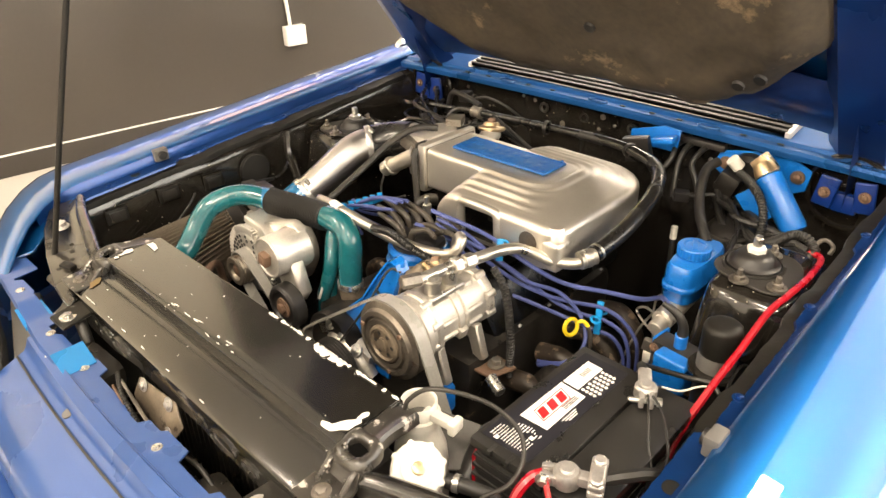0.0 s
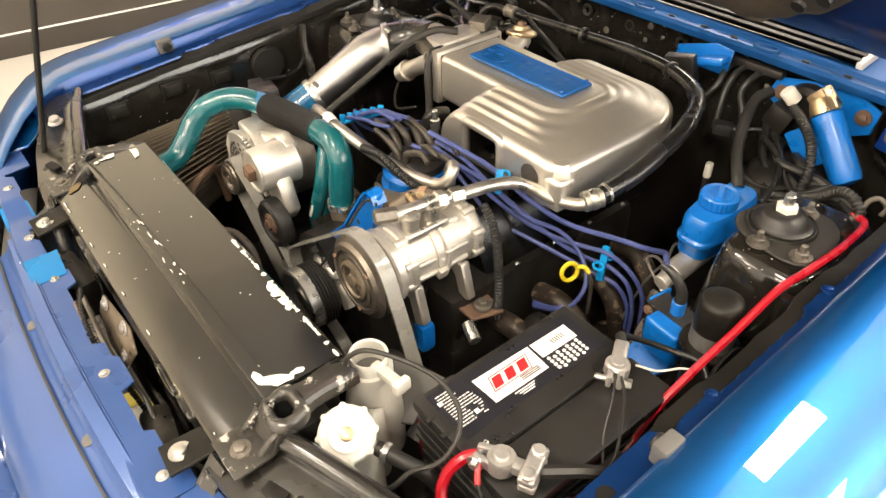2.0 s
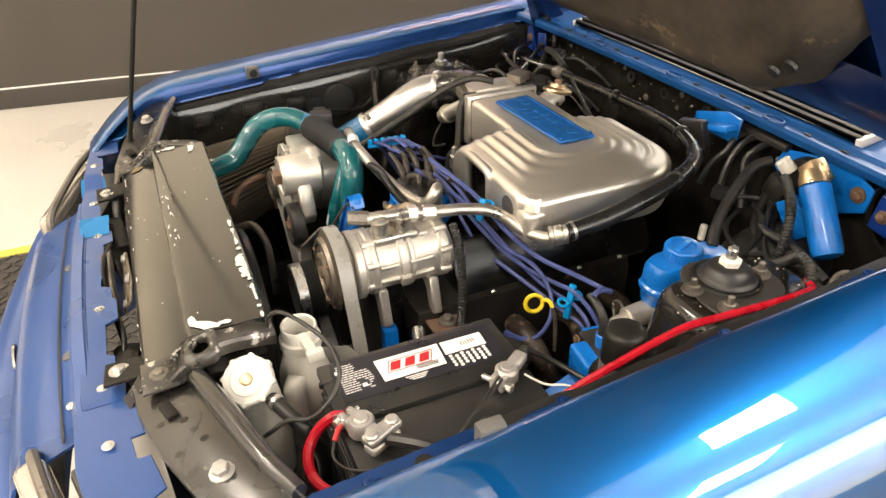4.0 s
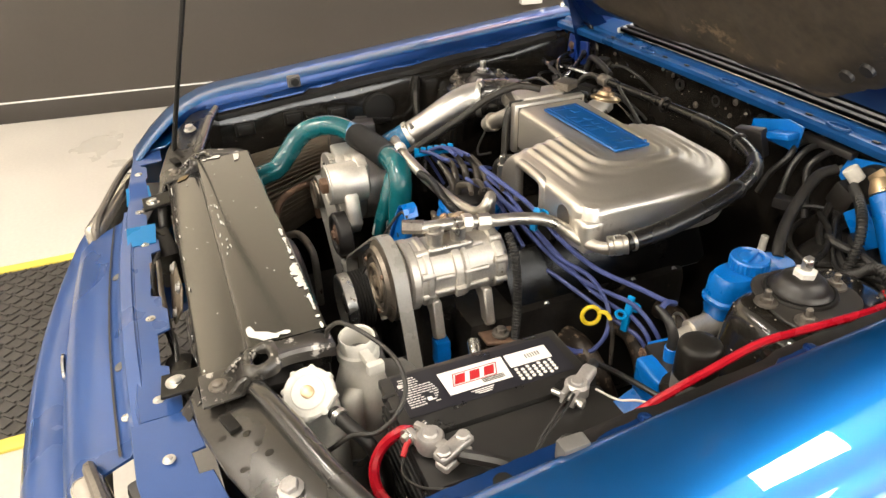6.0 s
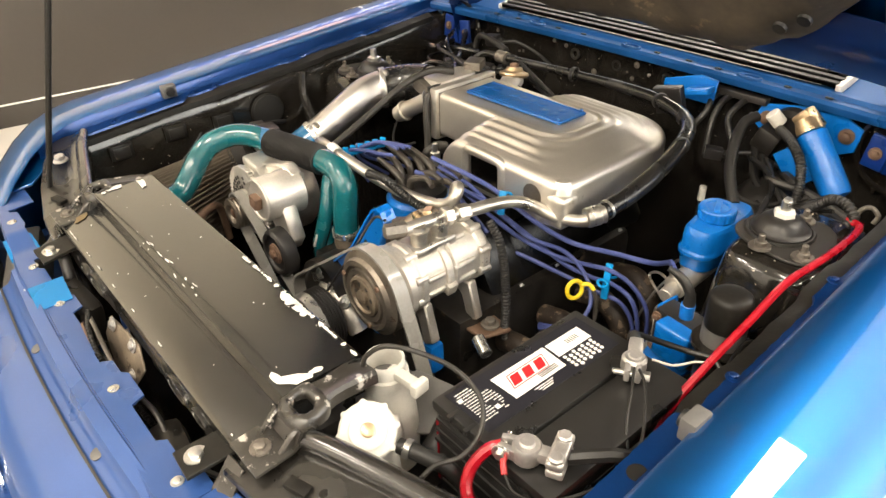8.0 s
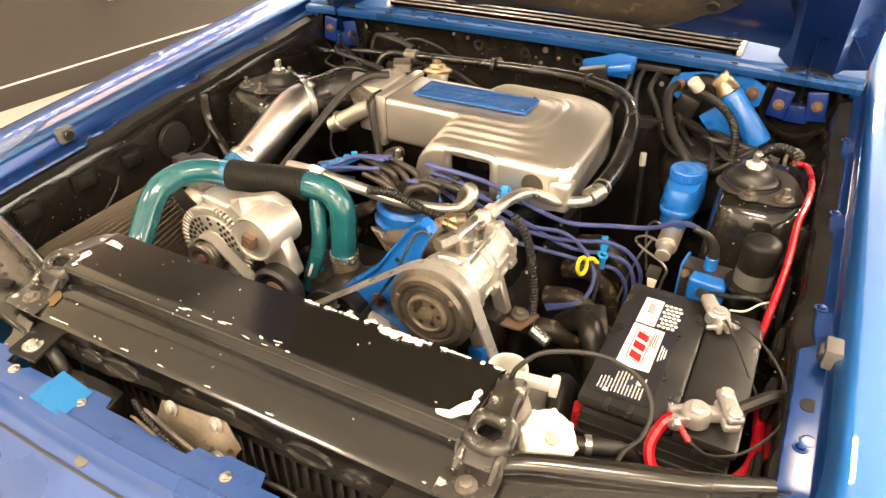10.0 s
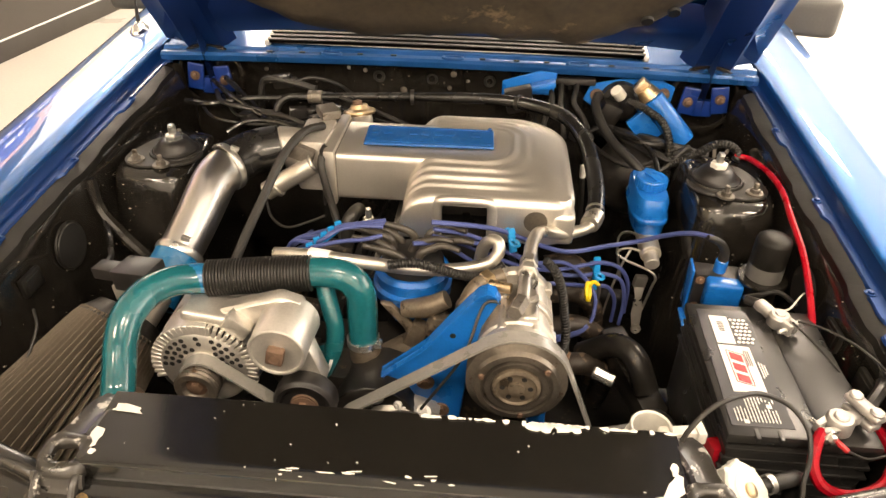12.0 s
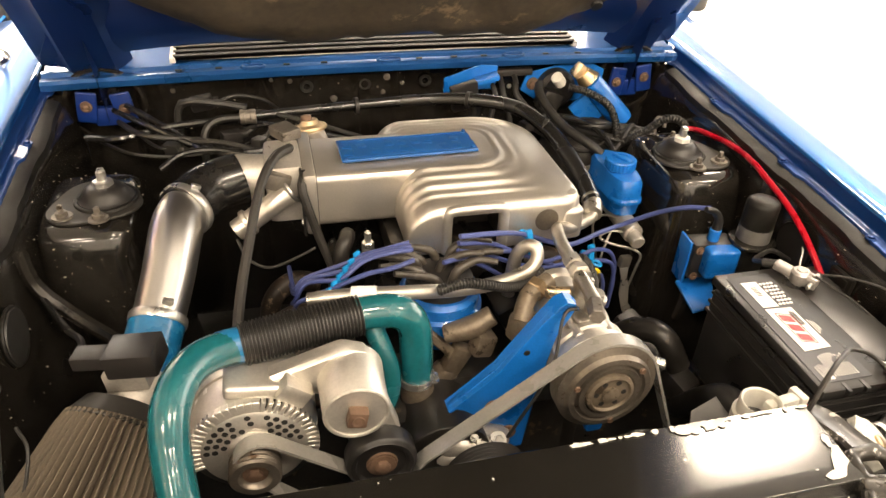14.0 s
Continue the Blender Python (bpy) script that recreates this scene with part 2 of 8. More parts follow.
COVER_BLACK = mat("satin black painted sheet", (0.0075, 0.0070, 0.0060), 0.15, 0.0, 0.22, 5, 200, 0.03, coat=1.0, coat_rough=0.12, rvar=0.06, spots=((0.016, 0.0145, 0.012), 0.22, 6, 0.30))
CHIP = mat("bare primer under chipped paint", (0.68, 0.66, 0.61), 0.6, 0.0, 0.12, 60, 300, 0.1)
HOOK_BLACK = mat("chipped black bracket paint", (0.030, 0.027, 0.023), 0.34, 0.1, 0.4, 25, 160, 0.4, coat=0.5, coat_rough=0.2, spots=((0.46, 0.43, 0.39), 0.46, 42, 0.5))
RUBBER = mat("black rubber", (0.017, 0.016, 0.0145), 0.45, 0.0, 0.3, 14, 220, 0.15)
# Base grey lightened to carry the sheen of the belt's smooth back.
BELT = mat("worn smooth belt back with sheen in the grey", (0.24, 0.23, 0.21), 0.30, 0.0, 0.18, 14, 220, 0.1, coat=0.3)
HOSE_GREY = mat("dusty aged rubber hose", (0.020, 0.0178, 0.015), 0.55, 0.0, 0.3, 14, 220, 0.2)
PLASTIC = mat("black moulded plastic", (0.018, 0.0165, 0.0155), 0.4, 0.0, 0.2, 16, 300, 0.1)
BATT_BLACK = mat("satin black battery case", (0.019, 0.0183, 0.0172), 0.34, 0.0, 0.2, 12, 400, 0.10, coat=0.15, coat_rough=0.25)
LABEL_BLACK = mat("dark printed label", (0.017, 0.017, 0.022), 0.35, 0.0, 0.1, 12, 400, 0.02)
LABEL_WHITE = mat("white printed label", (0.82, 0.80, 0.77), 0.4, 0.0, 0.05, 12, 400, 0.02)
LABEL_RED = mat("red print", (0.42, 0.018, 0.022), 0.4, 0.0, 0.05, 12, 400, 0.02)
TEAL = mat("glossy teal silicone hose", (0.006, 0.100, 0.118), 0.24, 0.0, 0.22, 16, 160, 0.08, coat=0.45, spots=((0.03, 0.19, 0.205), 0.2, 30, 0.3))
TEAL_BLUE = mat("blue silicone coupler", (0.006, 0.13, 0.30), 0.28, 0.0, 0.2, 20, 160, 0.08, coat=0.6)
ALU = mat("brushed aluminium tube", (0.52, 0.51, 0.495), 0.33, 1.0, 0.08, 9, 420, 0.10, rvar=0.05, spots=((0.44, 0.43, 0.415), 0.12, 18, 0.40))
DULL_ALU = mat("dull handled aluminium line", (0.47, 0.445, 0.40), 0.36, 0.88, 0.18, 24, 260, 0.15, spots=((0.32, 0.28, 0.22), 0.24, 30, 0.6))
VALVE_BLACK = mat("glossy black valve cover paint", (0.005, 0.0047, 0.0042), 0.26, 0.0, 0.35, 9, 60, 0.8, coat=0.0, spec=0.4)
GLOSS_RUBBER = mat("glossy black hose rubber", (0.012, 0.0115, 0.011), 0.24, 0.0, 0.3, 12, 200, 0.12, coat=0.2)
LEAD_BOOT = mat("grimy lead boot rubber", (0.050, 0.043, 0.035), 0.40, 0.0, 0.4, 30, 220, 0.2, spots=((0.11, 0.093, 0.07), 0.30, 40, 0.5))
CAST = mat("satin cast aluminium", (0.69, 0.65, 0.585), 0.37, 0.85, 0.12, 8, 420, 0.12, rvar=0.08, spots=((0.42, 0.375, 0.31), 0.24, 7, 0.44))
ROUGH_CAST = mat("dull bead-cast aluminium", (0.60, 0.565, 0.51), 0.47, 0.72, 0.22, 22, 260, 0.4, spots=((0.20, 0.165, 0.12), 0.28, 30, 0.65))
ALT_CAST = mat("pale bead-cast aluminium", (0.64, 0.61, 0.555), 0.43, 0.76, 0.16, 22, 260, 0.35, spots=((0.26, 0.22, 0.17), 0.22, 30, 0.65))
DIRTY_STEEL = mat("grimy steel", (0.20, 0.18, 0.155), 0.5, 0.7, 0.35, 24, 200, 0.4, spots=((0.06, 0.045, 0.03), 0.4, 30, 0.8))
PULLEY = mat("worn pulley steel", (0.19, 0.165, 0.135), 0.40, 0.75, 0.3, 20, 200, 0.2, spots=((0.10, 0.065, 0.04), 0.34, 35, 0.7))
HEADER = mat("scaled exhaust pipe", (0.030, 0.022, 0.016), 0.5, 0.2, 0.5, 24, 120, 0.6, spots=((0.17, 0.125, 0.085), 0.50, 45, 0.6))
GRIME_CAST = mat("grimy brown engine casting", (0.185, 0.150, 0.110), 0.46, 0.45, 0.35, 26, 180, 0.45, spots=((0.055, 0.040, 0.026), 0.42, 30, 0.55))
RUST = mat("surface rust", (0.17, 0.105, 0.070), 0.62, 0.35, 0.4, 30, 200, 0.45)
BRASS_ZINC = mat("yellow zinc plate", (0.55, 0.42, 0.26), 0.35, 0.9, 0.2, 20, 200, 0.1)
CHROME = mat("chromed trim", (0.78, 0.78, 0.78), 0.12, 1.0, 0.06, 20, 200, 0.03, rvar=0.05)
ZINC = mat("zinc plated steel", (0.62, 0.61, 0.58), 0.32, 0.9, 0.15, 25, 200, 0.15)
LEAD = mat("cast lead terminal", (0.47, 0.45, 0.43), 0.5, 0.75, 0.2, 30, 220, 0.4, spots=((0.75, 0.74, 0.7), 0.25, 35, 0.8))
GREASE = mat("oily black engine iron", (0.019, 0.017, 0.0145), 0.38, 0.2, 0.5, 14, 110, 0.5, spots=((0.10, 0.075, 0.05), 0.36, 24, 0.6))
RED = mat("red cable sheath", (0.37, 0.004, 0.014), 0.28, 0.0, 0.15, 20, 200, 0.06, coat=0.3)
WIRE_BLUE = mat("slate blue ignition lead", (0.060, 0.080, 0.235), 0.42, 0.0, 0.2, 20, 200, 0.06, spots=((0.10, 0.11, 0.20), 0.25, 30, 0.5))
CLIP_BLUE = mat("bright blue plastic clip", (0.005, 0.26, 0.62), 0.4, 0.0, 0.1, 20, 200, 0.05)
YELLOW = mat("yellow dipstick handle", (0.78, 0.58, 0.02), 0.4, 0.0, 0.12, 30, 200, 0.08)
OFF_WHITE = mat("dusty white plastic", (0.62, 0.60, 0.54), 0.42, 0.0, 0.12, 18, 220, 0.12, spots=((0.46, 0.42, 0.33), 0.20, 22, 0.6))
GREY_PLASTIC = mat("grey plastic", (0.10, 0.096, 0.09), 0.55, 0.0, 0.15, 14, 200, 0.1)
FILTER = mat("dusty brown filter pleats", (0.115, 0.092, 0.066), 0.75, 0.15, 0.25, 14, 200, 0.3)
INSUL = mat("stained hood felt", (0.041, 0.031, 0.019), 0.9, 0.0, 0.55, 5, 60, 1.0, spots=((0.15, 0.11, 0.065), 0.36, 6, 0.9))
TYRE = mat("tyre rubber", (0.02, 0.02, 0.02), 0.7)
GLASS_DARK = mat("dark window glass", (0.02, 0.022, 0.025), 0.05, 0.0, 0.1, 4, 60, 0.0, coat=1.0, rvar=0.02)
LENS = mat("clear lamp lens over silver", (0.50, 0.47, 0.42), 0.18, 0.6, 0.15, 14, 100, 0.1, coat=1.0)
WALL_GREY = mat("warm grey wall paint", (0.061, 0.0525, 0.044), 0.42, 0.0, 0.07, 1.2, 60, 0.12, spots=((0.076, 0.067, 0.057), 0.14, 1.6, 0.5))
BASE_DARK = mat("dark vinyl skirting", (0.045, 0.039, 0.033), 0.45, 0.0, 0.1, 3, 80, 0.05)
FLOOR_PALE = mat("polished pale concrete", (0.58, 0.55, 0.50), 0.35, 0.0, 0.10, 1.6, 60, 0.05, spots=((0.48, 0.45, 0.405), 0.22, 3, 0.42))
MAT_GREY = mat("dark grey floor tile plastic", (0.060, 0.055, 0.050), 0.55, 0.0, 0.2, 4, 90, 0.15)
MAT_YELLOW = mat("yellow floor edging", (0.72, 0.60, 0.10), 0.5, 0.0, 0.1, 4, 90, 0.1)
WALL_WHITE = mat("white wall paint", (0.80, 0.79, 0.77), 0.6, 0.0, 0.04, 1.2, 60, 0.05)
WALL_CREAM = mat("cream wall paint", (0.74, 0.67, 0.54), 0.6, 0.0, 0.05, 1.2, 60, 0.05)
CEIL_WHITE = mat("white ceiling tiles", (0.66, 0.645, 0.615), 0.8, 0.0, 0.04, 1.2, 60, 0.05)
DAYLIGHT = mat("bright daylight outside", (0.9, 0.9, 0.9), 0.9, 0.0, 0.02, 1, 10, 0.0, emit=((1.0, 0.95, 0.88), 3.2))
# Emission on the banner prints is added to brighten their reflection in the fender.
BANNER_SHEET = mat("white banner sheet with added glow", (0.84, 0.83, 0.81), 0.5, 0.0, 0.05, 3, 60, 0.0, emit=((1.0, 0.97, 0.93), 1.5))
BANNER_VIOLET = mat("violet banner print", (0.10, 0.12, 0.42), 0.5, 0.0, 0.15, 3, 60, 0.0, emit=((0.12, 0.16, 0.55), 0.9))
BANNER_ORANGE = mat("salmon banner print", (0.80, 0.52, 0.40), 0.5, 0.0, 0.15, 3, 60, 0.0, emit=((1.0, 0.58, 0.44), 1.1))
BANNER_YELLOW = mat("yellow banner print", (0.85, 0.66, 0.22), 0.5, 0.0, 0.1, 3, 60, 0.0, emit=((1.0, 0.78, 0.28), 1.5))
SLAT_BLACK = mat("black cowl grille", (0.012, 0.012, 0.012), 0.38, 0.0, 0.2, 12, 200, 0.1)
SLAT_GREY = mat("pale cowl screen", (0.72, 0.70, 0.67), 0.5, 0.0, 0.12, 12, 200, 0.1)
SPECK = mat("pale overspray and dust specks", (0.40, 0.36, 0.29), 0.55, 0.0, 0.3, 60, 300, 0.1)
STAIN = mat("mustard rust stain", (0.11, 0.066, 0.018), 0.4, 0.0, 0.4, 40, 200, 0.2, coat=0.3, spots=((0.03, 0.026, 0.02), 0.50, 50, 0.4))

# ---------------------------------------------------------------- the room
def slab_box(name, lo, hi, material, label, bev=0.0):
    bm = box(B(), [(a + b) / 2 for a, b in zip(lo, hi)], [b - a for a, b in zip(lo, hi)], bev=bev)
    return solo(name, bm, material, label, name.split("_")[0], kind="structure")


slab_box("floor", (-4.10, -5.0, -0.1), (4.7, 11.0, 0.0), FLOOR_PALE, "polished pale concrete workshop floor")
WALL_TURN = Matrix.Translation((-3.36, 0, 0)) @ pose(0, 0, 0, 0, 0, -6.4) @ Matrix.Translation((3.47, 0, 0))


def beside_wall(ob):
    """Turns a thing built along x = -3.47 onto the west wall, which stands askew to the car."""
    ob.matrix_world = WALL_TURN @ Matrix.Translation(ob.location)
    return ob


beside_wall(slab_box("wall_west", (-3.62, -5.2, 0.0), (-3.47, 11.2, CEILING), WALL_GREY, "warm grey painted workshop wall"))
slab_box("wall_south", (-4.25, -5.15, 0.0), (4.85, -5.0, CEILING), WALL_WHITE, "plain white painted wall")
slab_box("wall_north", (-3.62, 11.0, 0.0), (4.85, 11.15, CEILING), WALL_WHITE, "plain white painted wall")
slab_box("ceiling", (-4.25, -5.15, CEILING), (4.85, 11.15, CEILING + 0.15), CEIL_WHITE, "plain white workshop ceiling")
slab_box("wall_east", (4.7, -5.0, 0.0), (4.85, -0.4, CEILING), WALL_WHITE, "white painted wall beside the bay door")
slab_box("wall_east_2", (4.7, 8.8, 0.0), (4.85, 11.0, CEILING), WALL_WHITE, "white painted wall beyond the bay door")
slab_box("wall_east_3", (4.7, -0.4, 3.5), (4.85, 8.8, CEILING), WALL_WHITE, "white painted wall over the bay door")
slab_box("backdrop", (6.0, -3.0, -0.2), (6.05, 11.5, 4.2), DAYLIGHT, "bright daylight beyond the open bay door")
slab_box("ground", (4.7, -3.0, -0.1), (6.0, 11.5, -0.004), FLOOR_PALE, "pale concrete apron outside the door")
beside_wall(slab_box("baseboard", (-3.47, -5.0, 0.0), (-3.455, 11.0, 0.115), BASE_DARK, "dark vinyl skirting along the wall", 0.003))
# Unseen cream panel, added so the radiator cover reflects something pale.
beside_wall(slab_box("wall_west_2", (-3.47, -5.0, 1.78), (-3.456, 1.38, CEILING), WALL_CREAM, "cream upper panel on the workshop wall, added unseen as a reflector"))
beside_wall(slab_box("trim", (-3.47, -5.0, 0.117), (-3.460, 11.0, 0.124), WALL_WHITE, "thin pale bead over the skirting"))

# power box on a conduit, on the grey wall
sock = thing("wall_socket", (-3.47, 2.27, 0.43), "small white power box on a conduit on the wall", "socket")
part("box_body", box(B(), (-3.44, 2.27, 0.495), (0.06, 0.145, 0.125), bev=0.008), LABEL_WHITE, sock)
part("cover_plate", box(B(), (-3.407, 2.27, 0.495), (0.006, 0.12, 0.10), bev=0.003), LABEL_WHITE, sock)
part("conduit", tube(B(), [(-3.45, 2.25, 0.55), (-3.45, 2.24, 0.70), (-3.45, 2.23, 0.9), (-3.45, 2.23, 2.4)], 0.013, 10), LABEL_WHITE, sock)
beside_wall(sock)

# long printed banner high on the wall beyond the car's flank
# Known only from its reflection; the glow is put in, no backlight is known.
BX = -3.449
ban = thing("banner", (BX, 5.3, 1.5), "white wall banner with violet, salmon and yellow print and an added glow", "banner")
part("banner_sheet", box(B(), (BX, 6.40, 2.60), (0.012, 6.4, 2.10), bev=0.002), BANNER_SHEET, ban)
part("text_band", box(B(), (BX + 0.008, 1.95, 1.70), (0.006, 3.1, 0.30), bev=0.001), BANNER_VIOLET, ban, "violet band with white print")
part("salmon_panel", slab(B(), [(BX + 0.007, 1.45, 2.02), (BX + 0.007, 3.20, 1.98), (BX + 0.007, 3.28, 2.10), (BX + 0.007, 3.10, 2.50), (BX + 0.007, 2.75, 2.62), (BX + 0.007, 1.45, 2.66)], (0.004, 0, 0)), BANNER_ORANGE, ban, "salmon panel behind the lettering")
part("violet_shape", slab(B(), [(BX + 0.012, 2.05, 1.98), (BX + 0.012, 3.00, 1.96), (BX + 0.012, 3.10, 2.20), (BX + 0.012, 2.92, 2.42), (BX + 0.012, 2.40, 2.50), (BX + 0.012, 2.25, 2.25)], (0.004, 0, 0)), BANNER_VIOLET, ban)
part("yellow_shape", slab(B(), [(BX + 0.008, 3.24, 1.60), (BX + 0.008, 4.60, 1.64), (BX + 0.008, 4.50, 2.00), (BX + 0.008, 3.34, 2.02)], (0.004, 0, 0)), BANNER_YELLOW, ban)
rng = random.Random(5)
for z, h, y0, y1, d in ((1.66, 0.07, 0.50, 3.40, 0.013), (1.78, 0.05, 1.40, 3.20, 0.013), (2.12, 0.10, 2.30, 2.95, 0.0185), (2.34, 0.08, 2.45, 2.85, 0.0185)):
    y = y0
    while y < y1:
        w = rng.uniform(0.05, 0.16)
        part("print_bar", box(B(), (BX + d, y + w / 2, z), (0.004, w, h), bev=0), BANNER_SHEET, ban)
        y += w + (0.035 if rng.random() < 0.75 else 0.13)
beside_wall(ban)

# two tracks of snap-together floor tiles with yellow edging
def tile_mesh():
    bm = B()
    box(bm, (0, 0, 0.004), (0.322, 0.322, 0.007), bev=0.0)
    n = 9
    for i in range(n):
        for j in range(n):
            cx, cy = -0.161 + (i + 0.5) * 0.322 / n, -0.161 + (j + 0.5) * 0.322 / n
            a = 45 if (i + j) % 2 else -45
            box(bm, (cx, cy, 0.010), (0.034, 0.009, 0.006), (0, 0, a), bev=0.0)
    return mesh_of("floor_tile", bm, MAT_GREY, (0, 0, 0))


TILE = tile_mesh()
for tx, nm in ((-1.115, "floor_mat"), (1.115, "floor_mat")):
    fm = thing(nm, (tx, 0.2, 0.0), "dark grey ribbed plastic floor tiles with a yellow edge", "floor mat", "floor mats", "structure")
    for i in range(3):
        for j in range(18):
            ob = new("tile", TILE)
            ob.parent = fm
            ob.location = ((i - 1) * 0.324, -2.2 + j * 0.324, 0.0)
    for s in (-1, 1):
        part("edging", box(B(), (tx + s * 0.515, 0.6, 0.006), (0.05, 5.85, 0.012), bev=0.003), MAT_YELLOW, fm, "yellow ramp edging")

# ---------------------------------------------------------------- the car's shell
def zf(y):
    """Height of the fender rail along the car."""
    return 0.853 + 0.089 * y


car = thing("car", (0, 1.2, 0.0), "bright metallic blue coupe standing with its hood propped open", "car")
WY = 0.72


def fender_rows(s):
    prof = [(0.712, 0.0128), (0.717, 0.0160), (0.727, 0.0187), (0.741, 0.0203), (0.757, 0.0207), (0.778, 0.0196), (0.805, 0.0175), (0.830, 0.0140), (0.852, 0.0085), (0.871, 0.0005), (0.886, -0.011), (0.897, -0.028), (0.904, -0.052), (0.908, -0.09), (0.910, -0.16), (0.910, -0.28)]
    rows = []
    for k in range(33):
        y = -0.22 + (1.34 + 0.22) * k / 32
        q = max(0.0, 0.02 - y) / 0.24
        dx, dz = -0.17 * q * q, -0.075 * q * q
        row = [(s * (x + dx), y, zf(y) + z + dz) for x, z in prof]
        dy = abs(y - WY)
        low = 0.31 + math.sqrt(max(0.0, 0.345 ** 2 - dy * dy)) if dy < 0.345 else 0.24
        low = min(low, zf(y) - 0.29)
        row.append((s * (0.904 + dx), y, (zf(y) - 0.28 + low) / 2 + dz))
        row.append((s * (0.892 + dx), y, low))
        rows.append(row)
    return rows


for s in (-1, 1):
    fen = part("fender", sheet(B(), fender_rows(s), (-0.002 * s, 0, -0.002)), CAR_BLUE, car, "glossy metallic blue fender")
    rows = []
    for k in range(116):
        y = -0.10 + 1.15 * k / 115
        q = max(0.0, 0.02 - y) / 0.24
        dx, dz = -0.17 * q * q, -0.075 * q * q
        wide = 0.021 * min(1.0, max(0.0, (0.245 - y) / 0.012)) * min(1.0, max(0.0, (y + 0.05) / 0.06))
        inner = 0.693 - wide - 0.008 * (wide < 0.01) * max(0.0, min(1.0, 14 * math.sin(y * 25 + 0.6) - 9.5)) + 0.0006 * math.sin(k * 2.1)
        rows.append([(s * (inner + dx), y, zf(y) - 0.0175 + dz), (s * (inner + 0.001 + dx), y, zf(y) - 0.0145 + dz), (s * (0.7045 + dx), y, zf(y) - 0.0125 + dz), (s * (0.708 + dx), y, zf(y) - 0.009 + dz), (s * (0.7105 + dx), y, zf(y) + 0.009 + dz), (s * (0.7125 + dx), y, zf(y) + 0.0134 + dz)])
    part("inner_lip", sheet(B(), rows, (-0.001 * s, 0, -0.0015)), UNDER_BLUE, fen, "inner lip of the fender, shade put into its darker blue")
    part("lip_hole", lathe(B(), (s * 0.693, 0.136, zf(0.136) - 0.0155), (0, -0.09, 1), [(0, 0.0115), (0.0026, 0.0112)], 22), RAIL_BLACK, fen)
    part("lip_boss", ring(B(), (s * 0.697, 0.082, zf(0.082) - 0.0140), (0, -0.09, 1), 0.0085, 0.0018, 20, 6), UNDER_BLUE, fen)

def scatter(seed, n, ys, zs):
    r = random.Random(seed)
    return [(r.uniform(*ys), r.uniform(*zs)) for _ in range(n)]


def specks(skin, rays, parent):
    """Tiny pale flecks of overspray and dust lying on a panel."""
    r = random.Random(len(rays))
    bm = B()
    for start, way in rays:
        hit = skin.ray_cast(Vector(start), Vector(way), 1.2)
        if hit[0] is None:
            continue
        n = hit[1] if hit[1].dot(Vector(way)) < 0 else -hit[1]
        size = 0.0006 + 0.0020 * r.random() ** 3
        lathe(bm, hit[0] - n * 0.0005, n, [(0, size), (0.0009, size * 0.8)], 5)
    tagged(part("paint_fleck", bm, SPECK, parent), kind="stuff")


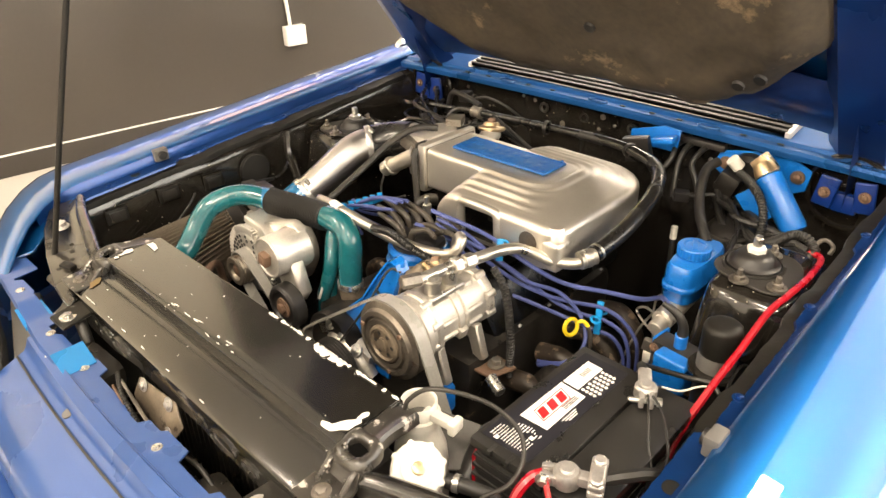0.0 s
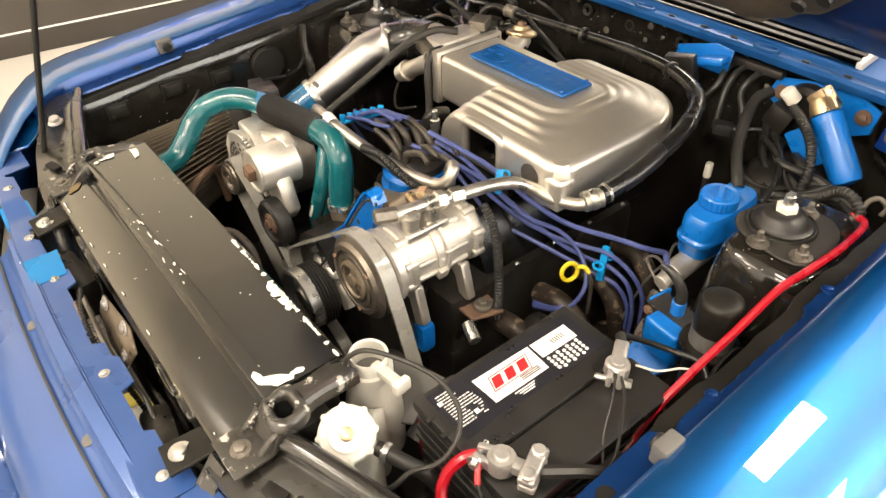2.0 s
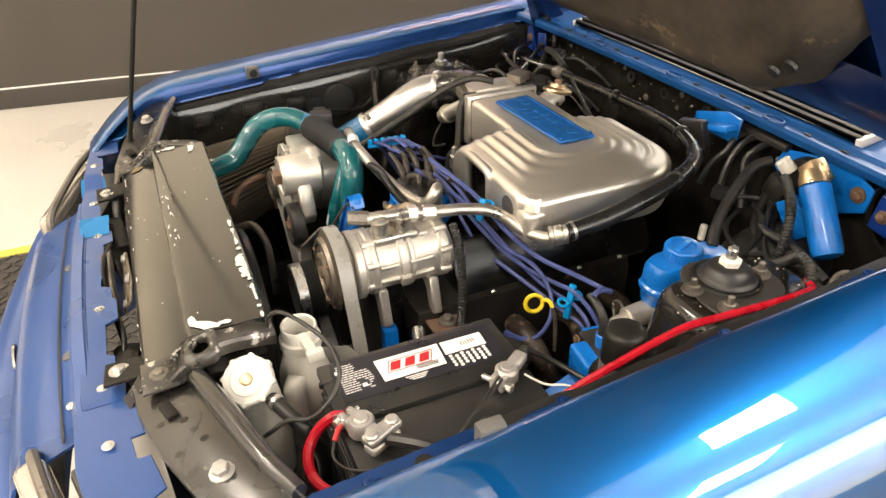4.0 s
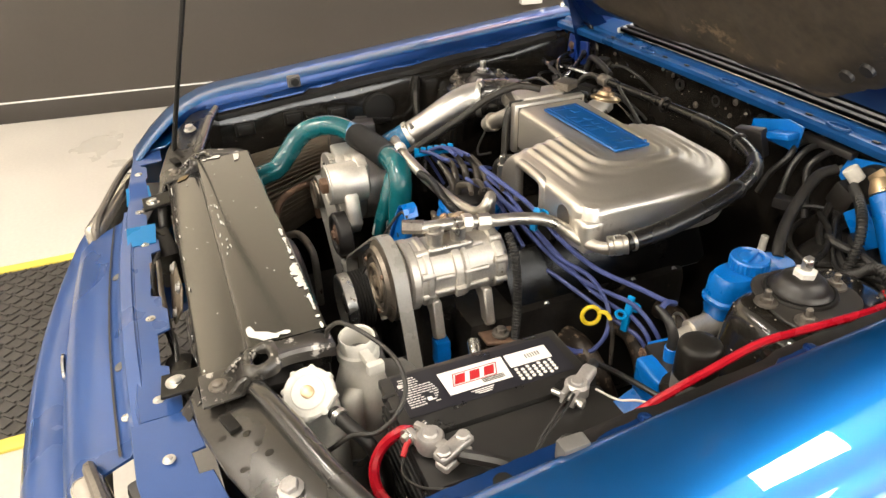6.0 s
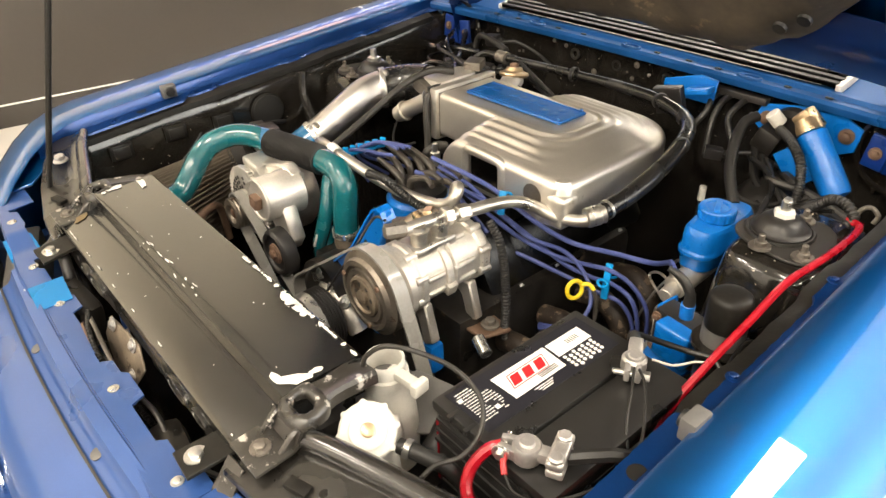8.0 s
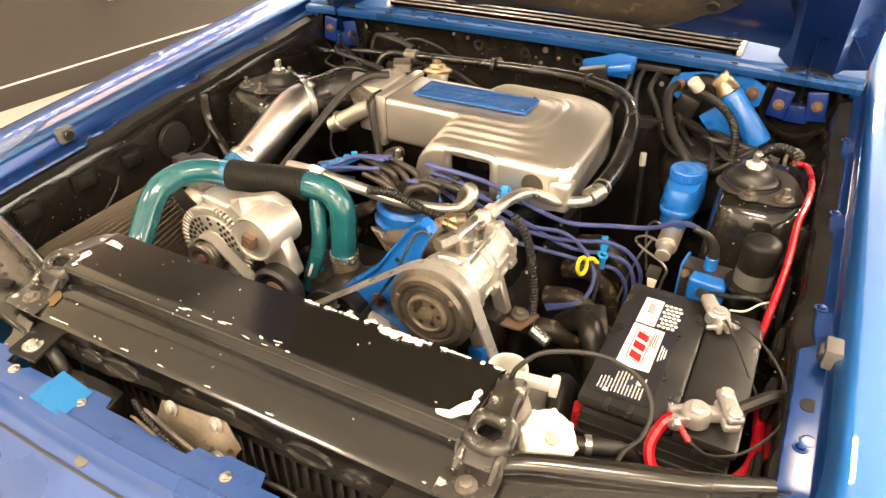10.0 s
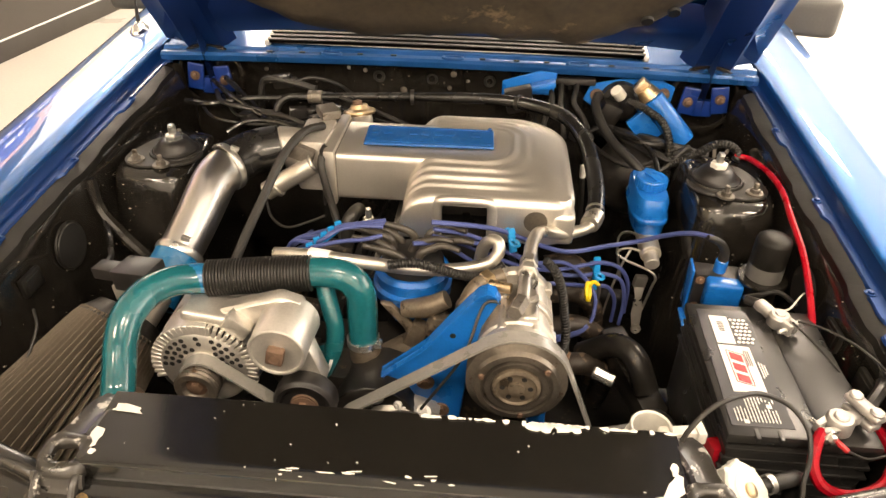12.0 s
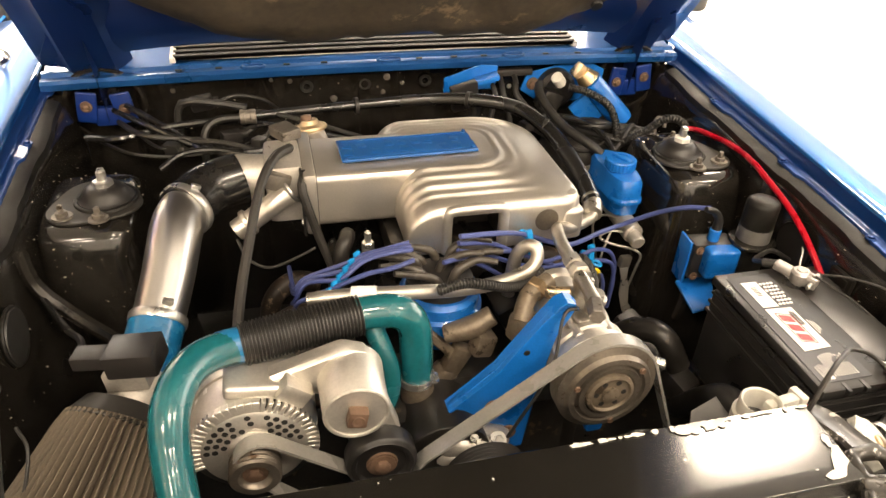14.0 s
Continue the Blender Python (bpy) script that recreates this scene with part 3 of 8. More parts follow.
# rails, aprons and strut towers inside the bay
for s in (-1, 1):
    rows = []
    for k in range(25):
        y = -0.06 + 1.10 * k / 24
        w = 0.0016 * math.sin(k * 2.3) + 0.0012 * math.sin(k * 5.1)
        z = zf(y)
        rows.append([(s * 0.699, y, z - 0.020), (s * 0.690, y, z - 0.026 + w), (s * (0.674 + w), y, z - 0.030), (s * (0.666 + w), y, z - 0.042),
                     (s * 0.663, y, z - 0.06), (s * 0.655, y, z - 0.12), (s * (0.652 + 2 * w), y, z - 0.20), (s * 0.600, y, 0.50), (s * 0.56, y, 0.36)])
    apron_bm = sheet(B(), rows, (s * 0.004, 0, -0.003))
    skin = BVHTree.FromBMesh(apron_bm)
    apron = part("inner_apron", apron_bm, BAY_BLACK, car, "black painted inner apron with dust and drips")
    specks(skin, [((0.0, y, z), (s, 0, 0)) for y, z in scatter(90 + s, 150, (-0.02, 1.0), (0.66, 0.90))], apron)
    rail = B()
    rows = []
    for k in range(45):
        y = -0.02 + 1.02 * k / 44
        jag = 0.006 if (k // 4) % 3 == 0 else (0.002 if k % 5 == 0 else 0.0)
        z = zf(y)
        rows.append([(s * 0.702, y, z - 0.0165), (s * 0.693, y, z - 0.0185), (s * (0.684 - jag), y, z - 0.0205 + 0.0015 * math.sin(k * 1.9)), (s * (0.670 - jag), y, z - 0.0255), (s * (0.668 - jag), y, z - 0.036)])
    part("rail_flange", sheet(rail, rows, (0, 0, -0.002)), RAIL_BLACK, apron, "worn black seam flange along the fender edge")
    for y in (0.07, 0.32, 0.565, 0.82):
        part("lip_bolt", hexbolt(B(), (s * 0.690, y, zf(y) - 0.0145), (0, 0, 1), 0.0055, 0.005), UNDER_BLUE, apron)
    tower = B()
    rows = []
    for z, gx0, gx1, gy0, gy1 in ((0.845, 0.520, 0.650, 0.622, 0.805), (0.838, 0.509, 0.658, 0.608, 0.825), (0.828, 0.503, 0.660, 0.600, 0.838), (0.80, 0.499, 0.664, 0.594, 0.852), (0.76, 0.496, 0.668, 0.588, 0.860), (0.70, 0.490, 0.672, 0.578, 0.868), (0.36, 0.45, 0.68, 0.54, 0.89)):
        loop = []
        for a in range(28):
            an = 2 * math.pi * a / 28
            ca, sa = math.cos(an), math.sin(an)
            p = 0.42
            loop.append((s * ((gx0 + gx1) / 2 + (gx1 - gx0) / 2 * math.copysign(abs(ca) ** p, ca)), (gy0 + gy1) / 2 + (gy1 - gy0) / 2 * math.copysign(abs(sa) ** p, sa), z))
        rows.append([tower.verts.new(v) for v in loop])
    for a, b in zip(rows, rows[1:]):
        for k in range(28):
            tower.faces.new((a[k], a[(k + 1) % 28], b[(k + 1) % 28], b[k]))
    tower.faces.new(rows[0])
    tower_skin = BVHTree.FromBMesh(tower)
    tower_ob = part("strut_tower", tower, BAY_BLACK, car, "black painted strut tower")
    r_ = random.Random(60 + s)
    specks(tower_skin, [((s * r_.uniform(0.45, 0.66), 0.3, r_.uniform(0.68, 0.85)), (0, 1, 0)) for _ in range(30)] + [((s * r_.uniform(0.48, 0.66), r_.uniform(0.58, 0.85), 1.2), (0, 0, -1)) for _ in range(40)], tower_ob)
    part("apron_rib", tube(B(), [(s * 0.655, 0.545, 0.86), (s * 0.645, 0.535, 0.80), (s * 0.60, 0.525, 0.74), (s * 0.53, 0.515, 0.66), (s * 0.50, 0.50, 0.58)], 0.012, 8), BAY_BLACK, car)
    for y, z in ((0.06, 0.795), (0.19, 0.805), (0.31, 0.80)):
        fr = part("apron_window", box(B(), (s * 0.6545, y, z - 0.01), (0.010, 0.052, 0.036), (0, s * 3, 0), 0.004), RAIL_BLACK, car, "worn square pressing in the apron")
        part("window_hollow", box(B(), (s * 0.649, y, z - 0.01), (0.003, 0.036, 0.024), (0, s * 3, 0), 0.001), GREASE, fr)
    rd = part("apron_hole", ring(B(), (s * 0.652, 0.43, 0.785), (1, 0, 0.05), 0.043, 0.003, 30, 6), RAIL_BLACK, car)
    part("hole_hollow", lathe(B(), (s * 0.651, 0.43, 0.785), (-s, 0, 0), [(0, 0.042), (0.003, 0.041)], 28), RUBBER, rd)

# firewall and cowl
fw = B()
rows = []
for k in range(41):
    x = -0.70 + 1.40 * k / 40
    d = 0.006 * math.sin(x * 23) + 0.004 * math.sin(x * 51 + 1)
    rows.append([(x, 1.050, 0.940), (x, 1.064 + d, 0.925), (x, 1.066 + d, 0.86), (x, 1.060 + 2 * d, 0.78), (x, 1.045 + d, 0.70), (x, 1.04, 0.55), (x, 0.98, 0.36)])
sheet(fw, rows, (0, 0.006, 0))
fw_skin = BVHTree.FromBMesh(fw)
firewall = part("firewall", fw, BAY_BLACK, car, "black painted firewall with grime and bolt holes")
specks(fw_skin, [((x, 0.5, z), (0, 1, 0)) for x, z in scatter(7, 110, (-0.66, 0.66), (0.80, 0.935))], firewall)
rng = random.Random(4)
for k in range(24):
    x, z = rng.uniform(-0.50, 0.30), rng.uniform(0.86, 0.93)
    part("firewall_bolt", hexbolt(B(), (x, 1.066, z), (0, -1, 0), rng.uniform(0.0025, 0.005), 0.005), DIRTY_STEEL if k % 3 else ZINC, firewall)
for x in (-0.18, -0.05, 0.09):
    part("grommet", ring(B(), (x, 1.060, 0.90), (0, 1, 0), 0.011, 0.004, 18, 6), RUBBER, firewall)
part("bay_floor", box(B(), (0, 0.45, 0.33), (1.24, 1.2, 0.02), bev=0), GREASE, car, "oily dark splash floor of the bay")

cow = B()
rows = []
for k in range(57):
    x = -0.705 + 1.41 * k / 56
    arch = 0.010 * (1 - (x / 0.7) ** 2)
    rows.append([(x, 1.022, 0.933 + arch), (x, 1.020, 0.944 + arch), (x, 1.026, 0.950 + arch), (x, 1.044, 0.951 + arch), (x, 1.050, 0.958 + arch), (x, 1.060, 0.960 + arch), (x, 1.064, 0.952 + arch), (x, 1.085, 0.957 + arch), (x, 1.26, 0.985 + arch)])
sheet(cow, rows, (0, 0.002, -0.003))
cowl = part("cowl", cow, COWL_BLUE, car, "blue painted cowl lip with holes and a rolled edge")
for x in (-0.29, 0.001, 0.291):
    slot = ring(B(), (x, 1.034, 0.952 + 0.010 * (1 - (x / 0.7) ** 2)), (0, 0, 1), 0.024, 0.004, 24, 6, 0.42)
    part("pressed_oval", slot, COWL_BLUE, cowl)
for x in (-0.60, -0.44, -0.36, -0.22, -0.14, 0.07, 0.15, 0.22, 0.37, 0.45, 0.60):
    part("seal_clip_hole", box(B(), (x, 1.036, 0.9525 + 0.010 * (1 - (x / 0.7) ** 2)), (0.014, 0.006, 0.003), bev=0.001), RUBBER, cowl)

grille = thing("cowl_grille", (0, 1.15, 0.955), "black slatted cowl vent grille with pale gaps", "grille")
part("screen", slab(B(), [(-0.445, 1.066, 0.969), (0.445, 1.066, 0.969), (0.45, 1.235, 0.996), (-0.45, 1.235, 0.996)], (0, 0, 0.004)), SLAT_GREY, grille, "pale screen below the slats")
for k in range(9):
    y = 1.062 + k * 0.0205
    wd = 0.450 + 0.0004 * k
    rows = []
    for j in range(17):
        x = -wd + 2 * wd * j / 16
        arch = 0.008 * (1 - (x / 0.7) ** 2)
        z = 0.9715 + (y - 1.062) * 0.16 + arch
        rows.append([(x, y, z - 0.004), (x, y, z + 0.003), (x, y + 0.008, z + 0.005), (x, y + 0.010, z)])
    part("slat", sheet(B(), rows, (0, 0, -0.002)), SLAT_BLACK, grille)
part("rear_ledge", slab(B(), [(-0.452, 1.238, 0.996), (0.452, 1.238, 0.996), (0.462, 1.315, 1.006), (-0.462, 1.315, 1.006)], (0, 0, 0.012), 0.002), SLAT_GREY, grille, "pale rear edge of the grille")
for s in (-1, 1):
    part("end_cap", box(B(), (s * 0.452, 1.15, 0.983), (0.012, 0.185, 0.018), (9, 0, 0), 0.004), SLAT_GREY, grille)

# body behind the bay
def side_loft(name, rows_yz, x, material, label=""):
    part(name, slab(B(), [(x, y, z) for y, z in rows_yz], (0.02 if x < 0 else -0.02, 0, 0), 0.004), material, car, label)


for s in (-1, 1):
    side_loft("door", [(1.345, 0.24), (2.55, 0.24), (2.60, 0.60), (2.58, 0.985), (1.345, 0.972), (1.345, 0.60)], s * 0.880, CAR_BLUE, "blue door")
    side_loft("quarter_panel", [(2.61, 0.24), (2.75, 0.26), (2.82, 0.50), (3.05, 0.66), (3.30, 0.66), (3.52, 0.50), (3.60, 0.26), (4.10, 0.32), (4.14, 0.85), (3.6, 0.98), (2.61, 0.985)], s * 0.880, CAR_BLUE, "blue rear quarter")
    side_loft("quarter_glass", [(1.36, 0.985), (1.99, 0.985), (1.99, 1.325)], s * 0.775, GLASS_DARK, "dark front corner glass")
part("windshield", sheet(B(), [[(x, 1.262 + 0.04 * (x / 0.75) ** 2 + v * 0.72, 0.992 + v * 0.36 - 0.01 * (x / 0.75) ** 2) for x in [-0.75 + 0.1 * k for k in range(16)]] for v in (0, 0.5, 1)], (0, 0.004, -0.004)), GLASS_DARK, car, "raked windshield glass")
part("roof", sheet(B(), [[(x, y, z + 0.03 * (1 - (x / 0.7) ** 2)) for x in [-0.70 + 0.1 * k for k in range(15)]] for y, z in ((1.96, 1.345), (2.3, 1.37), (2.9, 1.358), (3.0, 1.345))], (0, 0, -0.012)), CAR_BLUE, car, "blue roof")
cabin = []
for y, top, half in ((1.97, 1.325, 0.655), (2.4, 1.350, 0.665), (2.9, 1.335, 0.660), (3.3, 1.195, 0.680), (3.76, 0.990, 0.760)):
    cabin.append([(-0.872, y, 0.975), (-0.800, y, 0.985 + 0.30 * (top - 0.985)), (-half, y, top), (0, y, top + 0.012), (half, y, top), (0.800, y, 0.985 + 0.30 * (top - 0.985)), (0.872, y, 0.975)])
part("cabin_glass", sheet(B(), cabin, (0, 0, -0.006)), GLASS_DARK, car, "dark side and rear glass of the cabin")
part("rear_deck", sheet(B(), [[(x, y, z) for x in (-0.872, -0.6, 0, 0.6, 0.872)] for y, z in ((3.74, 0.984), (3.95, 0.978), (4.12, 0.955), (4.165, 0.90), (4.16, 0.30))], (0, -0.02, -0.02)), CAR_BLUE, car, "blue deck lid and tail")
part("underbody", box(B(), (0, 2.2, 0.26), (1.50, 3.7, 0.06), bev=0.01), GREASE, car)
for s in (-1, 1):
    for wy in (WY, 3.17):
        wheel = part("wheel", lathe(B(), (s * 0.66, wy, 0.315), (s, 0, 0), [(0, 0.20), (0.0, 0.29), (0.03, 0.315), (0.17, 0.315), (0.20, 0.29), (0.20, 0.215)], 40), TYRE, car, "black tyre")
        part("rim", lathe(B(), (s * 0.68, wy, 0.315), (s, 0, 0), [(0, 0.20), (0.165, 0.213), (0.17, 0.19), (0.12, 0.08), (0.13, 0.03)], 40), CAST, wheel, "cast wheel rim")
    mir = part("door_mirror", box(B(), (s * 0.945, 1.46, 0.985), (0.17, 0.085, 0.105), (0, 0, s * -12), 0.028, 4), GREY_PLASTIC, car, "dull grey door mirror")
    part("mirror_stalk", box(B(), (s * 0.855, 1.47, 0.96), (0.06, 0.06, 0.04), bev=0.012), GREY_PLASTIC, mir)

# radio aerial on the passenger fender
aer = thing("antenna", (-0.792, 1.115, 0.966), "thin dark radio antenna on a polished base on the fender", "antenna")
base = B()
loops = []
for z, gx, gy in ((0.964, 0.0215, 0.036), (0.972, 0.021, 0.035), (0.980, 0.017, 0.028), (0.988, 0.010, 0.017), (0.993, 0.006, 0.008)):
    loops.append([base.verts.new((-0.792 + gx * math.cos(2 * math.pi * k / 28), 1.115 + gy * math.sin(2 * math.pi * k / 28), z)) for k in range(28)])
for a, b in zip(loops, loops[1:]):
    for k in range(28):
        base.faces.new((a[k], a[(k + 1) % 28], b[(k + 1) % 28], b[k]))
base.faces.new(loops[0][::-1])
base.faces.new(loops[-1])
part("base", base, CHROME, aer, "polished oval base", 50)
part("ferrule", cyl(B(), (-0.792, 1.115, 0.990), (-0.793, 1.122, 1.030), 0.0055, 0.004, 14), PLASTIC, aer)
part("mast", tube(B(), [(-0.793, 1.121, 1.025), (-0.795, 1.16, 1.25), (-0.80, 1.24, 1.72)], [0.0024, 0.002, 0.0014], 8), PLASTIC, aer)

# ---------------------------------------------------------------- the nose
def nose(x, y, z, k=0.10):
    return (x, y + k * x * x, z)


hdr = B()
rows = []
for i in range(31):
    x = -0.345 + 0.715 * i / 30
    rows.append([nose(x, y, z) for y, z in ((-0.236, 0.752), (-0.243, 0.762), (-0.262, 0.757), (-0.268, 0.742), (-0.274, 0.735), (-0.305, 0.722), (-0.340, 0.705), (-0.366, 0.683), (-0.378, 0.655), (-0.380, 0.625), (-0.365, 0.600))])
sheet(hdr, rows, (0, 0.004, -0.003))
header = part("header_panel", hdr, FLAT_BLUE, car, "hazed blue nose panel with rivets")
seam = B()
for i in range(30):
    x0, x1 = -0.34 + 0.70 * i / 30, -0.34 + 0.70 * (i + 1) / 30
    for ya, za, yb, zb in ((-0.2855, 0.7335, -0.2890, 0.7320),):
        sheet(seam, [[nose(x0, ya, za), nose(x0, yb, zb)], [nose(x1, ya, za), nose(x1, yb, zb)]])
part("panel_seam", seam, RUBBER, header)
# notched mounting ledge behind the nose, stepping down to its middle
def ledge_z(x):
    def ramp(v, a, b):
        return min(1.0, max(0.0, (v - a) / (b - a)))
    return 0.757 + 0.016 * ramp(-x, 0.385, 0.43) + 0.009 * ramp(-x, 0.195, 0.235) + 0.010 * ramp(x, 0.20, 0.34)


notch = [(-0.68, -0.156), (-0.54, -0.204), (-0.52, -0.192), (-0.455, -0.196), (-0.375, -0.188), (-0.345, -0.212), (-0.30, -0.205), (-0.195, -0.188), (-0.15, -0.205), (-0.02, -0.212), (0.02, -0.196), (0.06, -0.188), (0.125, -0.208), (0.22, -0.196), (0.27, -0.183), (0.345, -0.19)]
led = B()
rows = []
for k in range(121):
    x = -0.68 + 1.025 * k / 120
    yr = [v for a_, v in notch if a_ <= x + 1e-6][-1]
    yf = -0.247 + 0.09 * max(0.0, abs(x) - 0.30)
    z = ledge_z(x)
    rows.append([(x, yf, z - 0.006), (x, yf + 0.004, z), (x, (yf + yr) / 2, z + 0.001), (x, max(yr, yf + 0.012), z)])
sheet(led, rows, (0, 0, -0.003))
facets = ([(-0.424, -0.240, 0.7768), (-0.366, -0.243, 0.7605), (-0.366, -0.190, 0.7605), (-0.424, -0.192, 0.7768)], [(-0.243, -0.245, 0.7690), (-0.180, -0.246, 0.7595), (-0.180, -0.193, 0.7595), (-0.243, -0.189, 0.7690)])
ledge = part("mounting_ledge", led, FLAT_BLUE, car, "notched blue mounting ledge")
# Overlays on the ramps carry their reflected light as a brighter blue.
for f_ in facets:
    part("step_facet", slab(B(), f_, (0, 0, -0.0012)), FACET_BLUE, ledge, "sloped step in the ledge, its sheen put into a brighter blue")
part("ledge_end", slab(B(), [(0.352, -0.252, 0.772), (0.345, -0.176, 0.768), (0.375, -0.170, 0.776), (0.440, -0.160, 0.783), (0.442, -0.178, 0.783), (0.485, -0.172, 0.786), (0.487, -0.155, 0.788), (0.56, -0.14, 0.80), (0.60, -0.22, 0.79), (0.47, -0.245, 0.782)], (0, 0, -0.004), 0.001), FLAT_BLUE, car, "blue corner filler panel")
for p in ((-0.478, -0.210, ledge_z(-0.478) + 0.001), (-0.312, -0.218, ledge_z(-0.312) + 0.001), (-0.180, -0.214, ledge_z(-0.18) + 0.001), (0.084, -0.216, ledge_z(0.084) + 0.001), (0.305, -0.214, ledge_z(0.305) + 0.001), (0.448, -0.205, 0.786), (-0.26, -0.244, 0.757), (0.291, -0.262, 0.738)):
    part("silver_rivet", lathe(B(), p, (0, -0.05, 1), [(0, 0.0085), (0.0012, 0.0082), (0.0016, 0.005), (0.003, 0.0045), (0.0036, 0.003)], 14), ZINC, header, "bright silver rivet")
for x in (-0.115, 0.165):
    part("plastic_plug", lathe(B(), nose(x, -0.272, 0.7365), (0, -0.35, 1), [(0, 0.0105), (0.0015, 0.0105), (0.0025, 0.008)], 18), GREY_PLASTIC, header)
part("grille_slot", sheet(B(), [[nose(-0.40 + 0.05 * k, -0.352, z) for k in range(17)] for z in (0.62, 0.50)], (0, 0.01, 0)), RUBBER, car)
part("badge", lathe(B(), (0.004, -0.381, 0.640), (0, -1, 0.1), [(0, 0.03), (0.004, 0.03), (0.006, 0.024)], 28), CHROME, header, "plain chromed oval badge")
bmp = B()
rows = []
for i in range(49):
    x = -0.86 + 1.72 * i / 48
    back = 0.16 * x * x + 1.4 * max(0, abs(x) - 0.62) ** 2 * 4
    rows.append([(x, y + back * w, z) for y, z, w in ((-0.385, 0.588, 1.0), (-0.415, 0.592, 1.0), (-0.452, 0.578, 1.0), (-0.474, 0.545, 1.0), (-0.488, 0.49, 1.0), (-0.490, 0.40, 1.0), (-0.470, 0.28, 1.0), (-0.43, 0.20, 1.0))])
sheet(bmp, rows, (0, 0.01, -0.004))
part("bumper_cover", bmp, FLAT_BLUE, car, "hazed blue bumper cover")
for s in (-1, 1):
    lampt = part("headlight", box(B(), (s * 0.505, -0.282, 0.662), (0.30, 0.045, 0.13), (0, 0, s * 16), 0.019, 4), LENS, car, "clear lensed headlight")
    part("bezel", tube(B(), [(s * 0.355, -0.33, 0.61), (s * 0.345, -0.318, 0.70), (s * 0.37, -0.312, 0.732), (s * 0.47, -0.286, 0.742), (s * 0.60, -0.248, 0.748), (s * 0.69, -0.205, 0.752)], 0.0085, 8), DIRTY_STEEL, lampt, "tarnished metal bezel")
    part("lamp_bucket", box(B(), (s * 0.49, -0.215, 0.655), (0.24, 0.06, 0.10), (0, 0, s * 16), 0.01), GREY_PLASTIC, lampt)
    part("fender_nose", slab(B(), [(s * 0.63, -0.21, 0.778), (s * 0.60, -0.14, 0.795), (s * 0.66, -0.05, 0.835), (s * 0.695, 0.0, 0.845), (s * 0.685, -0.12, 0.812)], (0, 0, -0.006), 0.001), CAR_BLUE, car, "blue fender front corner")

# ---------------------------------------------------------------- radiator support
sup = thing("radiator_support", (0, -0.1, 0.36), "black painted radiator support with chipped paint", "radiator support")
part("front_face", slab(B(), [(-0.36, -0.118, 0.785), (0.36, -0.118, 0.785), (0.36, -0.122, 0.72), (0.20, -0.124, 0.70), (-0.20, -0.124, 0.70), (-0.36, -0.122, 0.72)], (0, 0.012, 0), 0.002), BAY_BLACK, sup)
part("lower_bar", box(B(), (0, -0.13, 0.40), (1.25, 0.06, 0.07), bev=0.01), BAY_BLACK, sup)
for s in (-1, 1):
    part("side_post", box(B(), (s * 0.385, -0.13, 0.59), (0.06, 0.05, 0.40), bev=0.008), BAY_BLACK, sup)
    wing_bm = slab(B(), [(s * 0.345, -0.172, 0.788), (s * 0.350, -0.115, 0.800), (s * 0.40, -0.090, 0.815), (s * 0.50, -0.060, 0.828), (s * 0.60, -0.035, 0.836), (s * 0.69, 0.0, 0.842), (s * 0.70, -0.06, 0.836), (s * 0.62, -0.105, 0.826), (s * 0.52, -0.140, 0.812), (s * 0.42, -0.165, 0.797)], (0, 0, -0.012), 0.002)
    wing_skin = BVHTree.FromBMesh(wing_bm)
    wing = part("wing_panel", wing_bm, WING_BLACK, sup, "drilled black sheet wing with a raised ridge")
    part("ridge", tube(B(), [(s * 0.378, -0.092, 0.812), (s * 0.418, -0.078, 0.824), (s * 0.50, -0.055, 0.832), (s * 0.60, -0.028, 0.840), (s * 0.67, -0.002, 0.846)], [0.013, 0.0135, 0.014, 0.013, 0.010], 10), WING_BLACK, wing)
    part("inner_skirt", slab(B(), [(s * 0.36, -0.10, 0.80), (s * 0.50, -0.055, 0.826), (s * 0.69, 0.004, 0.840), (s * 0.69, 0.0, 0.62), (s * 0.36, -0.10, 0.62)], (0, 0.004, 0)), BAY_BLACK, wing)
    for hx, hy, hz in ((0.47, -0.108, 0.8165), (0.495, -0.098, 0.8205), (0.52, -0.088, 0.8235), (0.46, -0.138, 0.8085), (0.53, -0.120, 0.8185), (0.42, -0.135, 0.8045)):
        skin = wing_skin.ray_cast(Vector((s * hx, hy, 1.0)), Vector((0, 0, -1)))
        if skin[0] is not None:
            part("drilled_hole", lathe(B(), skin[0] - skin[1] * 0.001, skin[1], [(0, 0.0055), (0.0013, 0.0055)], 14), GREASE, wing)
    lug = lathe(hexbolt(B(), (s * 0.592, -0.076, 0.830), (0.10, -0.12, 1), 0.0105, 0.012, False), (s * 0.592, -0.076, 0.829), (0.05, -0.08, 1), [(0, 0.0155), (0.0025, 0.015), (0.004, 0.0105)], 11)
    part("corner_bolt", lug, LEAD, sup, "big silver-splashed corner bolt")
    part("clip_tab", box(B(), (s * 0.445, -0.125, 0.813), (0.030, 0.016, 0.008), (0, 5, 20), 0.002), RAIL_BLACK, wing)
    part("ledge_bracket", slab(B(), [(s * 0.335, -0.150, 0.795), (s * 0.330, -0.208, 0.789), (s * 0.278, -0.205, 0.786), (s * 0.285, -0.150, 0.791)], (0, 0, -0.006), 0.001), RAIL_BLACK, sup)
    bb = hexbolt(B(), (s * 0.305, -0.185, 0.788), (0, 0, 1), 0.009, 0.008)
    part("bracket_bolt", bb, ZINC, sup)
